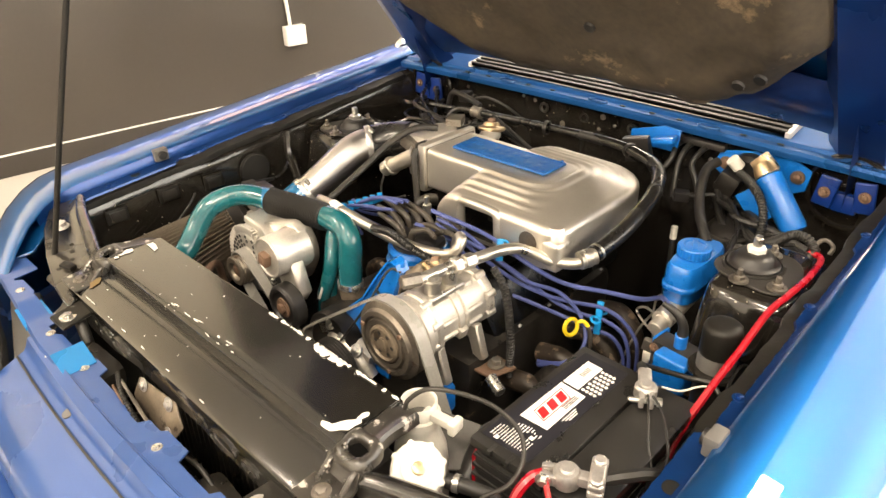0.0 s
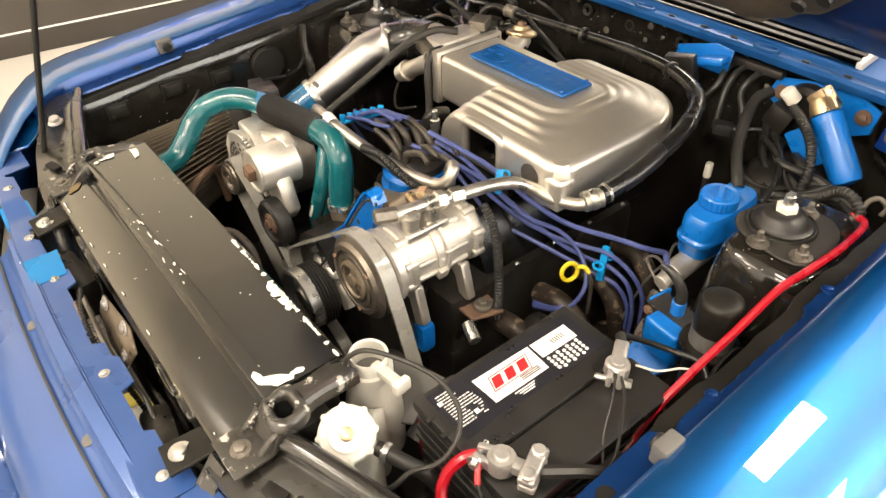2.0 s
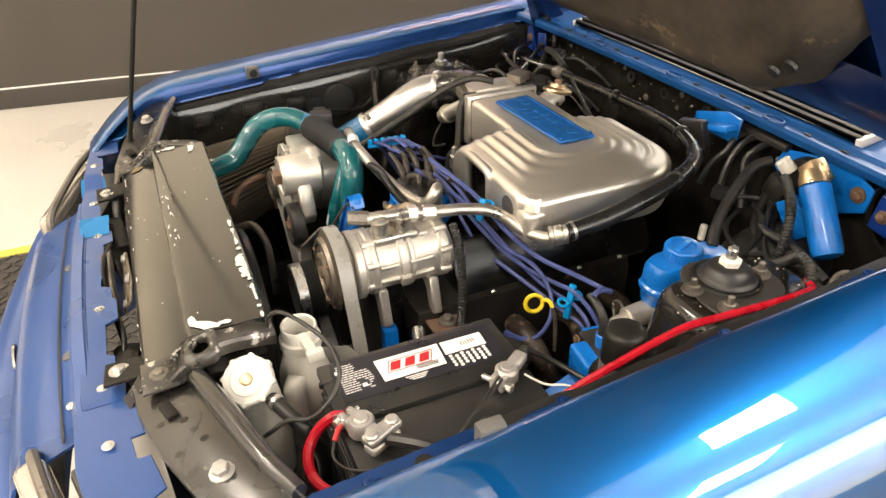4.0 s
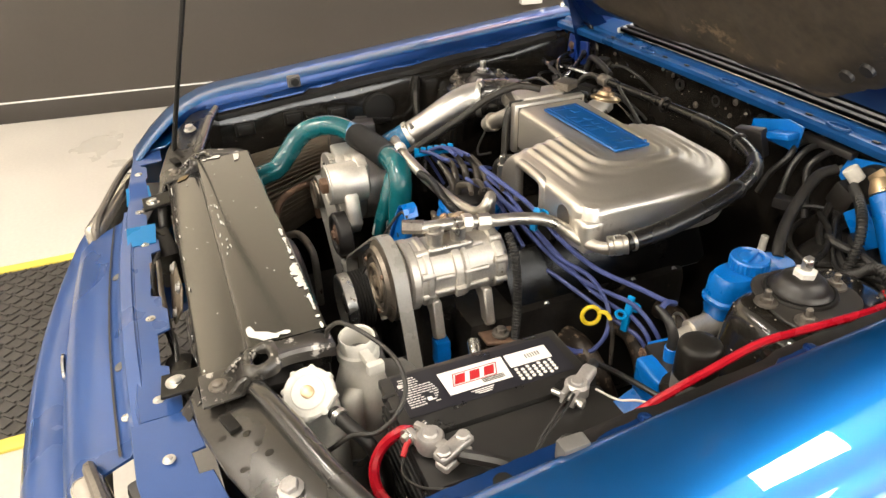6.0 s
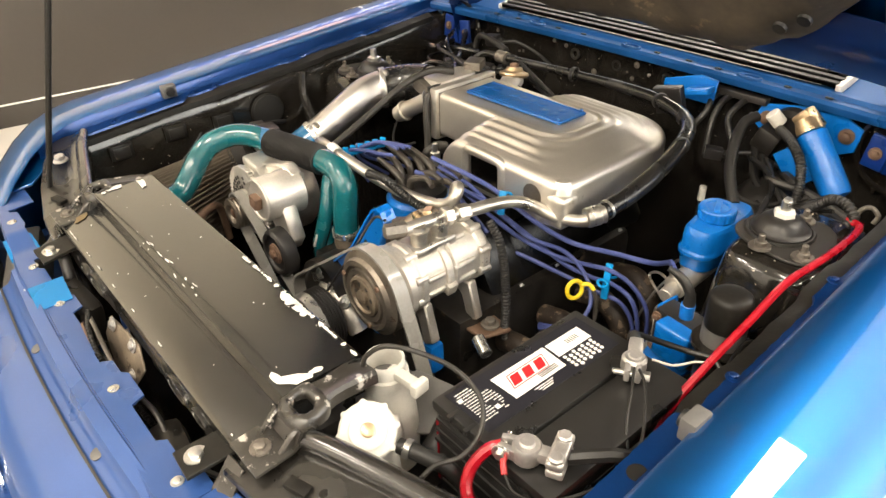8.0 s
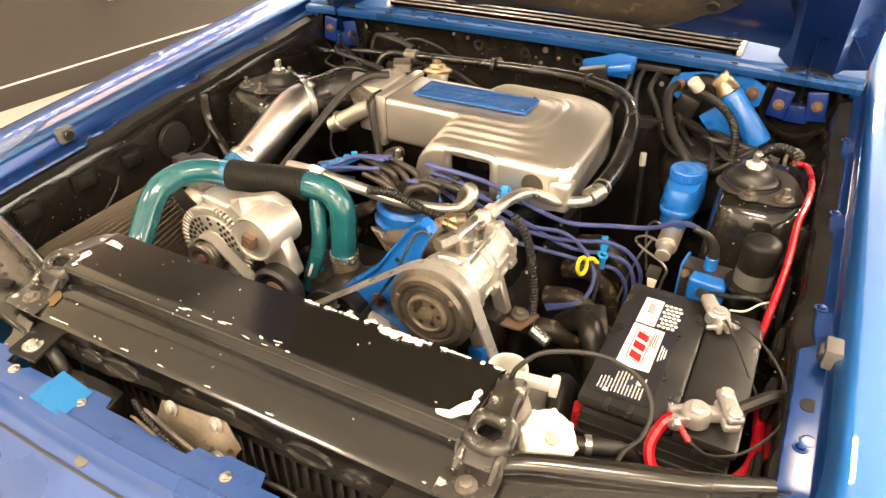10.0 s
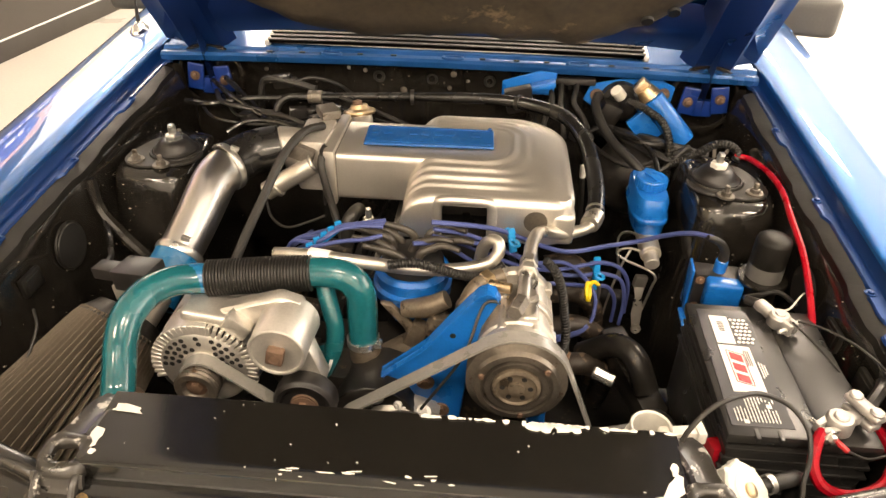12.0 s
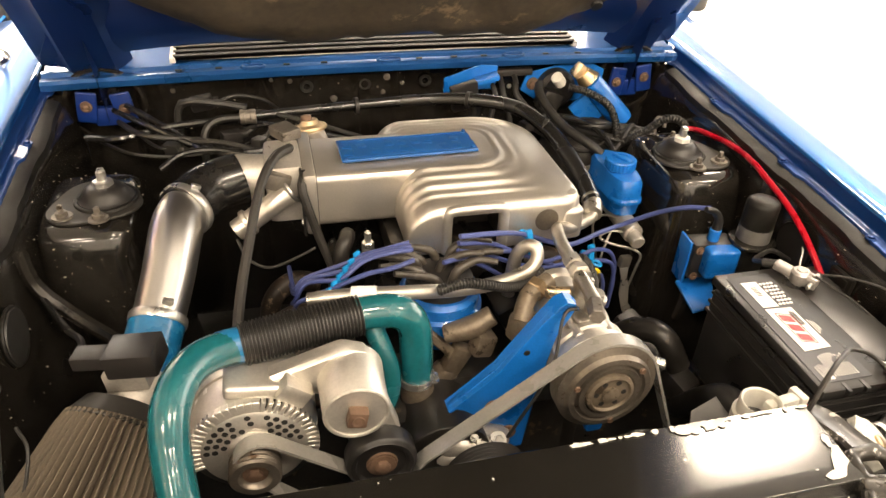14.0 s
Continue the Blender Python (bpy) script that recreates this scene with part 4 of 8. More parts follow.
part("front_flange", slab(B(), [(-0.345, -0.1500, 0.800), (0.345, -0.1500, 0.800), (0.345, -0.153, 0.760), (0.24, -0.1535, 0.752), (0.10, -0.1535, 0.764), (-0.11, -0.1535, 0.764), (-0.20, -0.1535, 0.748), (-0.30, -0.1535, 0.748), (-0.345, -0.153, 0.762)], (0, 0.003, 0), 0.001), WING_BLACK, sup, "black front flange with pressed ovals")
for x, w in ((-0.225, 0.020), (-0.165, 0.034), (0.165, 0.034), (0.235, 0.020)):
    part("pressed_oval", ring(B(), (x, -0.1535, 0.775), (0, -1, 0.05), w, 0.0028, 26, 6, 0.38), WING_BLACK, sup)
for x in (-0.30, -0.262, 0.29, 0.318, 0.12, -0.12):
    part("flange_hole", lathe(B(), (x, -0.1532, 0.780), (0, -1, 0), [(0, 0.0050), (0.0008, 0.0048)], 12), GREASE, sup)
for s in (-1, 1):
    part("hanging_tab", slab(B(), [(s * 0.338, -0.158, 0.800), (s * 0.372, -0.156, 0.802), (s * 0.376, -0.176, 0.775), (s * 0.382, -0.198, 0.760), (s * 0.366, -0.214, 0.752), (s * 0.346, -0.206, 0.754), (s * 0.338, -0.180, 0.770)], (0, 0.003, -0.004), 0.001), HOOK_BLACK, sup, "bent black tab with a round hole")
    part("tab_hole", lathe(B(), (s * 0.363, -0.200, 0.7606), (0, -0.35, 1), [(0, 0.0075), (0.0014, 0.0072)], 16), GREASE, sup)
latch = part("hood_latch", slab(B(), [(-0.075, -0.166, 0.768), (0.035, -0.160, 0.775), (0.062, -0.168, 0.745), (0.040, -0.186, 0.705), (-0.045, -0.186, 0.700), (-0.085, -0.178, 0.735)], (0, 0.004, 0), 0.001), GRIME_CAST, sup, "grimy bent steel hood latch plate")
part("latch_jaw", slab(B(), [(-0.088, -0.192, 0.772), (-0.070, -0.196, 0.778), (0.000, -0.200, 0.752), (0.052, -0.198, 0.716), (0.044, -0.194, 0.704), (-0.012, -0.196, 0.738)], (0, 0.005, 0), 0.001), DIRTY_STEEL, latch)
part("latch_lever", slab(B(), [(-0.095, -0.204, 0.764), (-0.080, -0.208, 0.772), (-0.010, -0.211, 0.744), (0.036, -0.209, 0.705), (0.026, -0.206, 0.698), (-0.022, -0.208, 0.730)], (0, 0.004, 0), 0.001), RUST, latch)
part("latch_spring", tube(B(), [(-0.100, -0.188, 0.778), (-0.055, -0.203, 0.770), (-0.005, -0.207, 0.748), (0.040, -0.203, 0.712), (0.085, -0.196, 0.715), (0.15, -0.188, 0.70)], 0.0038, 8, wave=(0.006, 0.0007)), RAIL_BLACK, latch)
for c in ((-0.055, -0.168, 0.765), (0.022, -0.164, 0.768), (0.030, -0.178, 0.722)):
    part("latch_bolt", hexbolt(B(), c, (0, -0.9, 0.3), 0.007, 0.006), LEAD, latch)
part("wiring_loom", tube(B(), [(-0.33, -0.165, 0.785), (-0.285, -0.172, 0.768), (-0.262, -0.176, 0.735), (-0.25, -0.175, 0.69), (-0.24, -0.17, 0.62)], 0.010, 10), RUBBER, sup, "black taped wiring bundle")
part("release_cable", tube(B(), [(0.06, -0.195, 0.73), (0.14, -0.185, 0.735), (0.22, -0.188, 0.722), (0.31, -0.17, 0.745), (0.36, -0.15, 0.77)], 0.004, 8), RUBBER, sup)
part("horn_bracket", box(B(), (-0.22, -0.185, 0.70), (0.10, 0.05, 0.10), (0, 15, 10), 0.02), GREASE, sup)
part("horn_bracket", box(B(), (0.21, -0.19, 0.69), (0.12, 0.05, 0.09), (0, -10, -8), 0.02), GREASE, sup)

rad = thing("radiator", (0, -0.04, 0.42), "dark finned radiator under the cover", "radiator")
core = B()
box(core, (0, -0.045, 0.60), (0.66, 0.04, 0.36), bev=0.002)
part("core", core, GREASE, rad)
for k in range(30):
    part("fin", box(B(), (-0.31 + k * 0.0215, -0.068, 0.60), (0.004, 0.008, 0.35), bev=0), GREASE, rad)
for s in (-1, 1):
    part("side_tank", box(B(), (s * 0.355, -0.04, 0.60), (0.05, 0.06, 0.40), bev=0.012), PLASTIC, rad)
part("cooler_line", tube(B(), [(-0.300, 0.060, 0.700), (-0.350, 0.085, 0.712), (-0.395, 0.130, 0.712), (-0.425, 0.165, 0.700), (-0.440, 0.180, 0.670), (-0.442, 0.185, 0.60)], 0.0085, 12), RUST, rad, "dull brown cooler pipe with a bent end")
part("cooler_line", tube(B(), [(-0.20, 0.055, 0.70), (-0.17, 0.085, 0.715), (-0.13, 0.100, 0.700), (-0.12, 0.105, 0.66), (-0.12, 0.105, 0.56)], 0.0080, 12), DIRTY_STEEL, rad)
part("fan_shroud", merge(box(B(), (0.0, 0.02, 0.60), (0.62, 0.03, 0.38), bev=0.01), ring(B(), (0.0, 0.045, 0.60), (0, 1, 0), 0.17, 0.014)), PLASTIC, rad)

# ---------------------------------------------------------------- the open hood
HA = radians(52)
HV = Vector((0, -math.cos(HA), math.sin(HA)))
HN = Vector((0, -math.sin(HA), -math.cos(HA)))


def hp(x, v, d):
    """A point of the hood: x across, v from its rear edge, d below its skin."""
    return Vector((x, 1.078, 0.978)) + HV * v + HN * d


def rear(x):
    """How far the arched rear edge stands off the corners' line."""
    return 0.062 * (1 - (abs(x) / 0.70) ** 3.5) if abs(x) < 0.7 else 0.0


hood = part("hood", sheet(B(), [[hp(x, max(v, rear(x) + 0.012 * v), -0.028 * (1 - (x / 0.72) ** 2) - 0.02 * math.sin(math.pi * min(1, v / 1.2))) for x in [-0.70 + 0.1 * k for k in range(15)]] for v in [0.1 * k for k in range(13)]], HN * 0.002), CAR_BLUE, car, "blue hood propped wide open")
# The inner frame takes the darkened blue, so its shade is partly painted.
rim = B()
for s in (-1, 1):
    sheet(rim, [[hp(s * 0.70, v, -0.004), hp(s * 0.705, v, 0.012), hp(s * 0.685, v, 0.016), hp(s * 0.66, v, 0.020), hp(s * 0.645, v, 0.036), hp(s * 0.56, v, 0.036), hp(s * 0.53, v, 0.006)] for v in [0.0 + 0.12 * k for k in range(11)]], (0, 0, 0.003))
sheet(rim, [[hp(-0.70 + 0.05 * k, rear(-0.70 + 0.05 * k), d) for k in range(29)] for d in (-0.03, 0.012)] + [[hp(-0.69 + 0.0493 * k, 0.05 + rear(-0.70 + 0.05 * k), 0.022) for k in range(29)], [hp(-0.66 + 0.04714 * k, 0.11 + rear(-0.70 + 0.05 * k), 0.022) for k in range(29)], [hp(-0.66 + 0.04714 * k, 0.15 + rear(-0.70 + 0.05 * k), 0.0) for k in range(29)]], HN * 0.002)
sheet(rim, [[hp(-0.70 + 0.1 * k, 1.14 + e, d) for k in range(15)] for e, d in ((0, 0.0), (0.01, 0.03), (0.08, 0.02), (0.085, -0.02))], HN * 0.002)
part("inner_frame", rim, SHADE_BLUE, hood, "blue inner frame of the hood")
felt = B()
rng = random.Random(11)
NX, NV = 61, 45
rows = []
for j in range(NV):
    v = j / (NV - 1)
    row = []
    for i in range(NX):
        u = -1 + 2 * i / (NX - 1)
        x = 0.555 * u
        bottom = 0.078 + 0.85 * max(0, abs(u) - 0.46) ** 2 + 0.010 * math.sin(u * 9 + 1) + 0.006 * math.sin(u * 23) + 0.020 * max(0.0, noise.noise(Vector((u * 11, 2.0, 0.0)))) ** 0.7
        vv = bottom + v * (1.10 - bottom)
        edge = min(1.0, (1 - abs(u)) / 0.12, v / 0.10, (1 - v) / 0.08)
        d = 0.020 + 0.055 * math.sqrt(max(0, edge)) * (0.75 + 0.25 * math.cos(v * 3))
        nz = noise.noise(Vector((x * 5, vv * 5, 3))) * 0.022 + noise.noise(Vector((x * 17, vv * 17, 7))) * 0.009
        row.append(hp(x, vv, d + nz * edge))
    rows.append(row)
sheet(felt, rows)
part("insulation", felt, INSUL, hood, "sagging stained brown felt liner", 60)
for x, v in ((0.40, 0.23), (0.445, 0.26), (-0.1, 0.5), (0.1, 0.33)):
    part("felt_fastener", lathe(B(), hp(x, v, 0.078), HN, [(0, 0.013), (0.006, 0.012)], 12), RUBBER, hood)
for s in (-1, 1):
    hg = part("hinge", merge(merge(box(B(), (s * 0.560, 1.030, 0.886), (0.040, 0.008, 0.066), (0, s * 8, 0), 0.004, 3), box(B(), (s * 0.632, 1.034, 0.889), (0.040, 0.008, 0.066), (0, -s * 8, 0), 0.004, 3)), box(B(), (s * 0.597, 1.045, 0.865), (0.05, 0.02, 0.04), bev=0.005)), DEEP_BLUE, car, "blue painted hood hinge")
    strap = sheet(B(), [[(s * (0.596 + dx * w), y + abs(dx) * 0.25, z) for dx in (-1.0, -0.8, 0.0, 0.8, 1.0)] for w, y, z in ((0.015, 1.034, 0.850), (0.015, 1.026, 0.890), (0.0155, 1.014, 0.935), (0.017, 0.998, 0.985), (0.020, 0.978, 1.045), (0.024, 0.955, 1.105))], (0, 0.006, 0.002))
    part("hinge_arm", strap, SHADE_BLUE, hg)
    for c in ((s * 0.558, 1.026, 0.884), (s * 0.632, 1.030, 0.892)):
        part("hinge_bolt", hexbolt(B(), c, (0, -1, 0), 0.0072, 0.007), RUST, hg)
    part("hinge_dish", ring(B(), (s * 0.597, 1.045, 0.888), (0, 1, 0.0), 0.078, 0.006, 30, 6), BAY_BLACK, hg)
rod = thing("prop_rod", (-0.535, -0.135, 0.745), "thin worn black hood prop rod standing in the front corner", "prop rod")
part("rod", tube(B(), [(-0.535, -0.135, 0.745), (-0.508, -0.112, 0.86), (-0.43, 0.0, 1.30), (-0.30, 0.15, 1.88), (-0.285, 0.19, 1.93)], 0.0056, 10), RAIL_BLACK, rod)
part("pivot", cyl(B(), (-0.555, -0.135, 0.745), (-0.52, -0.135, 0.745), 0.010), DIRTY_STEEL, rod)
for s in (-1, 1):
    bs = thing("hood_bumper", (s * 0.711, 0.212, 0.862), "square grey rubber hood bumper on the fender lip", "bumper", "hood bumpers")
    part("block", box(B(), (s * 0.706, 0.212, 0.878), (0.020, 0.034, 0.030), bev=0.004), GREY_PLASTIC, bs)
    part("pad", cyl(B(), (s * 0.697, 0.212, 0.878), (s * 0.690, 0.212, 0.878), 0.011), RUBBER, bs)

# ---------------------------------------------------------------- radiator cover and its brackets
cover = thing("radiator_cover", (0, -0.06, 0.78), "long satin black metal radiator cover with chipped paint edges", "radiator cover")
prof = [(0.030, 0.832), (0.031, 0.846), (0.028, 0.849), (-0.060, 0.8475), (-0.0790, 0.8468), (-0.0815, 0.8455), (-0.0826, 0.8420), (-0.0832, 0.8262), (-0.0850, 0.8232), (-0.0900, 0.8225), (-0.0965, 0.8226), (-0.118, 0.8165), (-0.146, 0.8082), (-0.151, 0.804), (-0.152, 0.785)]
rows = []
for k in range(41):
    x = -0.353 + 0.698 * k / 40
    rows.append([(x, y, z) for y, z in prof])
plate = part("plate", sheet(B(), rows, (0, 0, -0.0025)), COVER_BLACK, cover)
for x in (-0.3545, 0.3465):
    part("end_flange", slab(B(), [(x, 0.03, 0.846), (x, -0.08, 0.843), (x, -0.09, 0.822), (x, -0.148, 0.805), (x, -0.148, 0.785), (x, 0.03, 0.785)], (0.002, 0, 0)), COVER_BLACK, cover)


def ztop(y):
    for (y0, z0), (y1, z1) in zip(prof[2:], prof[3:]):
        if y1 <= y <= y0:
            return z1 + (z0 - z1) * (y - y1) / (y0 - y1)
    return prof[2][1]


chips = B()
rng = random.Random(3)


def chip(x, y, w, h, turn=0.0):
    pts = []
    n = 11
    for k in range(n):
        a = 2 * math.pi * k / n
        r = rng.uniform(0.55, 1.1)
        dx, dy = r * w / 2 * math.cos(a), r * h / 2 * math.sin(a)
        px_, py_ = x + dx * math.cos(turn) - dy * math.sin(turn), min(0.0275, y + dx * math.sin(turn) + dy * math.cos(turn))
        pts.append((px_, py_, ztop(py_) + 0.0016))
    slab(chips, pts, (0, 0, 0.0004))


chip(-0.327, 0.000, 0.050, 0.016, -0.1)
chip(-0.345, -0.045, 0.022, 0.034, 0.2)
chip(-0.338, -0.066, 0.010, 0.010)
chip(0.330, -0.055, 0.024, 0.042, -0.4)
chip(0.315, -0.072, 0.030, 0.012, 0.1)
chip(0.335, -0.03, 0.012, 0.02)
for x in np.arange(0.02, 0.34, 0.011):
    if rng.random() < 0.8:
        chip(float(x), 0.024, rng.uniform(0.006, 0.022), rng.uniform(0.004, 0.012))
for x in (0.175, 0.19, 0.21, 0.225):
    chip(x, 0.02, 0.022, 0.018)
for k in range(13):
    chip(rng.uniform(-0.12, 0.16), -0.076 + rng.uniform(-0.003, 0.012), rng.uniform(0.003, 0.026), rng.uniform(0.0012, 0.004), rng.uniform(-0.15, 0.15))
for k in range(26):
    chip(rng.uniform(-0.34, 0.33), rng.uniform(-0.145, 0.025), rng.uniform(0.0012, 0.005), rng.uniform(0.0008, 0.0025), rng.uniform(0, 3))
for k in range(10):
    chip(rng.uniform(-0.34, 0.33), -0.1445, rng.uniform(0.005, 0.03), 0.002)
chip_bm, chips = chips, B()
chip(-0.332, -0.116, 0.026, 0.034, 0.3)
part("rust_stain", chips, STAIN, cover, "mustard rust stain on the front corner")
chips = chip_bm
tagged(part("paint_chip", chips, CHIP, cover, "bare primer where paint has chipped away"), kind="stuff")

for s in (-1, 1):
    bk = thing("radiator_bracket", (s * 0.37, -0.10, 0.79), "chipped black hold-down bracket with a raised loop and bolt", "bracket", "radiator brackets")
    base = box(B(), (s * 0.370, -0.129, 0.8135), (0.066, 0.050, 0.005), (5, 0, 0), 0.002)
    sheet(base, [[(s * (0.370 + dx), -0.106 + dy, 0.8155 + dz) for dx in (-0.031, -0.018, 0.018, 0.031)] for dy, dz in ((0.0, 0.0), (0.006, 0.005), (0.010, 0.016), (0.014, 0.022))], (0, 0.004, -0.003))
    part("foot_plate", base, HOOK_BLACK, bk)
    part("foot_bolt", hexbolt(B(), (s * 0.370, -0.130, 0.816), (0, -0.08, 1), 0.0078, 0.007), DIRTY_STEEL, bk)
    lp = B()
    around = 36
    loops = []
    for gx, gy, dz in ((0.0150, 0.0105, -0.006), (0.0150, 0.0105, 0.0015), (0.0175, 0.0130, 0.0050), (0.0225, 0.0180, 0.0058), (0.0275, 0.0240, 0.0040), (0.0305, 0.0270, -0.002), (0.0305, 0.0270, -0.013)):
        lv = []
        for k in range(around):
            a = 2 * math.pi * k / around
            ca, sa = math.cos(a), math.sin(a)
            py = gy * math.copysign(abs(sa) ** 0.62, sa)
            lv.append(lp.verts.new((s * (0.370 + gx * math.copysign(abs(ca) ** 0.62, ca)), -0.069 + py, 0.8435 + 0.22 * py + dz + 0.0009 * math.sin(5 * a + gx * 300))))
        loops.append(lv)
    for a, b in zip(loops, loops[1:]):
        for k in range(around):
            lp.faces.new((a[k], a[(k + 1) % around], b[(k + 1) % around], b[k]))
    part("loop", lp, HOOK_BLACK, bk, "thick loop with a squarish hole", 50)
    for dx in (-0.0265, 0.0265):
        part("cheek", slab(B(), [(s * (0.370 + dx), -0.094, 0.838), (s * (0.370 + dx), -0.104, 0.832), (s * (0.370 + dx), -0.122, 0.814), (s * (0.370 + dx), -0.098, 0.812), (s * (0.370 + dx), -0.070, 0.834)], (s * 0.008 * (1 if dx < 0 else -1), 0, 0), 0.002), HOOK_BLACK, bk)
    section = [(-0.021, -0.012), (-0.0205, 0.000), (-0.016, 0.0045), (-0.010, 0.0030), (0, 0.0010), (0.010, 0.0030), (0.016, 0.0045), (0.0205, 0.000), (0.021, -0.012)]
    spine = [(0.370, -0.046, 0.8490, 0.98), (0.3685, -0.034, 0.8475, 0.86), (0.366, -0.018, 0.8460, 0.88), (0.363, 0.0, 0.8440, 1.0), (0.359, 0.018, 0.8400, 1.06), (0.354, 0.034, 0.8330, 1.06)]
    arm = sheet(B(), [[(s * (cx + dx * w), y, z + dz) for dx, dz in section] for cx, y, z, w in spine], (0, 0, -0.003))
    part("arm", arm, HOOK_BLACK, bk, "ribbed channel arm")

# ---------------------------------------------------------------- engine mass
eng = thing("engine_block", (0.02, 0.55, 0.34), "oily black engine block under the manifold", "engine")
part("block", box(B(), (0.02, 0.56, 0.52), (0.40, 0.50, 0.30), bev=0.03), GREASE, eng)
for s in (-1, 1):
    part("valve_cover", box(B(), (0.02 + s * 0.120, 0.64, 0.690), (0.12, 0.46, 0.08), (0, s * 60, 0), 0.014), VALVE_BLACK, eng, "glossy black valve cover")
    for k in range(4):
        part("cover_bolt", hexbolt(B(), (0.02 + s * 0.184, 0.480 + k * 0.10, 0.662), (s * 0.86, 0, 0.5), 0.006, 0.005, False), ZINC, eng)
    for k in range(4):
        part("exhaust_header", tube(B(), [(0.02 + s * 0.22, 0.40 + k * 0.11, 0.60), (0.02 + s * 0.275, 0.40 + k * 0.11, 0.610), (0.02 + s * 0.318, 0.42 + k * 0.10, 0.575), (0.02 + s * 0.33, 0.46 + k * 0.085, 0.50), (0.02 + s * 0.33, 0.5 + k * 0.06, 0.42)], 0.021, 10), HEADER, eng, "grimy exhaust header pipe")
part("lower_intake", box(B(), (0.02, 0.66, 0.745), (0.20, 0.26, 0.09), bev=0.015), GREASE, eng)
part("timing_cover", merge(box(B(), (0.0, 0.28, 0.52), (0.30, 0.08, 0.34), bev=0.02), cyl(B(), (-0.06, 0.30, 0.64), (-0.06, 0.20, 0.64), 0.07)), GREASE, eng)
part("water_outlet", tube(B(), [(-0.088, 0.286, 0.742), (-0.087, 0.287, 0.715), (-0.082, 0.295, 0.685), (-0.065, 0.32, 0.660), (-0.02, 0.36, 0.66)], [0.0225, 0.026, 0.027, 0.026, 0.026], 18), GRIME_CAST, eng, "grimy cast water outlet")

# ---------------------------------------------------------------- upper intake manifold
man = thing("intake_manifold", (0.06, 0.68, 0.79), "silver cast upper intake manifold with ribbed dome", "intake manifold")


def runner(d, n_front=44, n_arc=12, n_side=10):
    """Plan line of the dome at the distance d inside its edge: along the front, round the far end and back along the rear."""
    x0, x1, y0, y1 = -0.060, 0.262 - d, 0.512 + d, 0.893 - d
    r1 = max(0.045 + 0.25 * d, 0.01) if d < 0.1 else 0.07 - 0.9 * (d - 0.1)
    r2 = max(0.118 - 0.70 * d, 0.015)
    r1, r2 = min(r1, (y1 - y0) * 0.48), min(r2, (y1 - y0) * 0.48)
    out = [(x0 + (x1 - r1 - x0) * k / n_front, y0) for k in range(n_front)]
    out += [(x1 - r1 + r1 * math.sin(a), y0 + r1 - r1 * math.cos(a)) for a in [radians(90 * k / n_arc) for k in range(n_arc)]]
    out += [(x1, y0 + r1 + (y1 - r2 - y0 - r1) * k / n_side) for k in range(n_side)]
    out += [(x1 - r2 + r2 * math.cos(a), y1 - r2 + r2 * math.sin(a)) for a in [radians(90 * k / n_arc) for k in range(n_arc)]]
    out += [(x1 - r2 + (x0 - x1 + r2) * k / n_front, y1) for k in range(n_front + 1)]
    return out


def dome_z(x, y, d):
    """Height of the dome: a round shoulder, four soft runners, the flat top, and a rounded fall at the throat's end."""
    if d < 0.022:
        z = 0.866 + 0.018 * math.sqrt(max(0.0, 1 - (1 - d / 0.022) ** 2))
    else:
        z = 0.884 + 0.0185 * (1 - (1 - min(1, (d - 0.022) / 0.105)) ** 1.6)
    if 0.026 < d < 0.126:
        f = min(1, (d - 0.026) / 0.010, (0.126 - d) / 0.012)
        turn = min(1.0, max(0.0, (0.205 - x) / 0.10)) if y < 0.72 else max(min(1.0, max(0.0, (0.205 - x) / 0.10)), min(0.8, max(0.0, (y - 0.79) / 0.06)))
        fade = turn * turn * (3 - 2 * turn)
        z += 0.0030 * math.cos(2 * math.pi * (d - 0.026) / 0.025) * -f * fade
    q = (x + 0.060) / 0.062
    if q < 1:
        z -= (z - 0.815) * (1 - math.sqrt(max(0.0, 1 - (1 - q) ** 2.2)))
    return z


dome = B()
loops = []
for z, o in ((0.792, 0.004), (0.803, 0.001), (0.866, 0.0)):
    loops.append([dome.verts.new((x, y, min(z, dome_z(x, y, 0.0)) if z > 0.81 else z)) for x, y in runner(o)])
depths = [0.022 * (k / 7) ** 2 for k in range(1, 8)] + [0.022 + 0.128 * k / 66 for k in range(1, 67)]
for d in depths:
    loops.append([dome.verts.new((x, y, dome_z(x, y, d))) for x, y in runner(d)])
for li, (a, b) in enumerate(zip(loops, loops[1:])):
    for k in range(len(a) - 1):
        mx, my = (a[k].co.x + a[k + 1].co.x) / 2, (a[k].co.y + a[k + 1].co.y) / 2
        if li == 1 and 0.008 < mx < 0.116 and my < 0.53:
            continue
        dome.faces.new((a[k], a[k + 1], b[k + 1], b[k]))
dome.faces.new([v for v in loops[-1]])
dome_ob = part("dome", dome, CAST, man, "", 60)
throat = box(B(), (-0.085, 0.706, 0.852), (0.27, 0.165, 0.100), bev=0.014, seg=4)
part("throat", throat, CAST, man)
part("throat_flange", box(B(), (-0.208, 0.706, 0.852), (0.022, 0.185, 0.118), bev=0.006), CAST, man)
part("throat_seam", box(B(), (-0.196, 0.706, 0.852), (0.0015, 0.1675, 0.1025), bev=0.014, seg=4), DIRTY_STEEL, man)
lip = B()
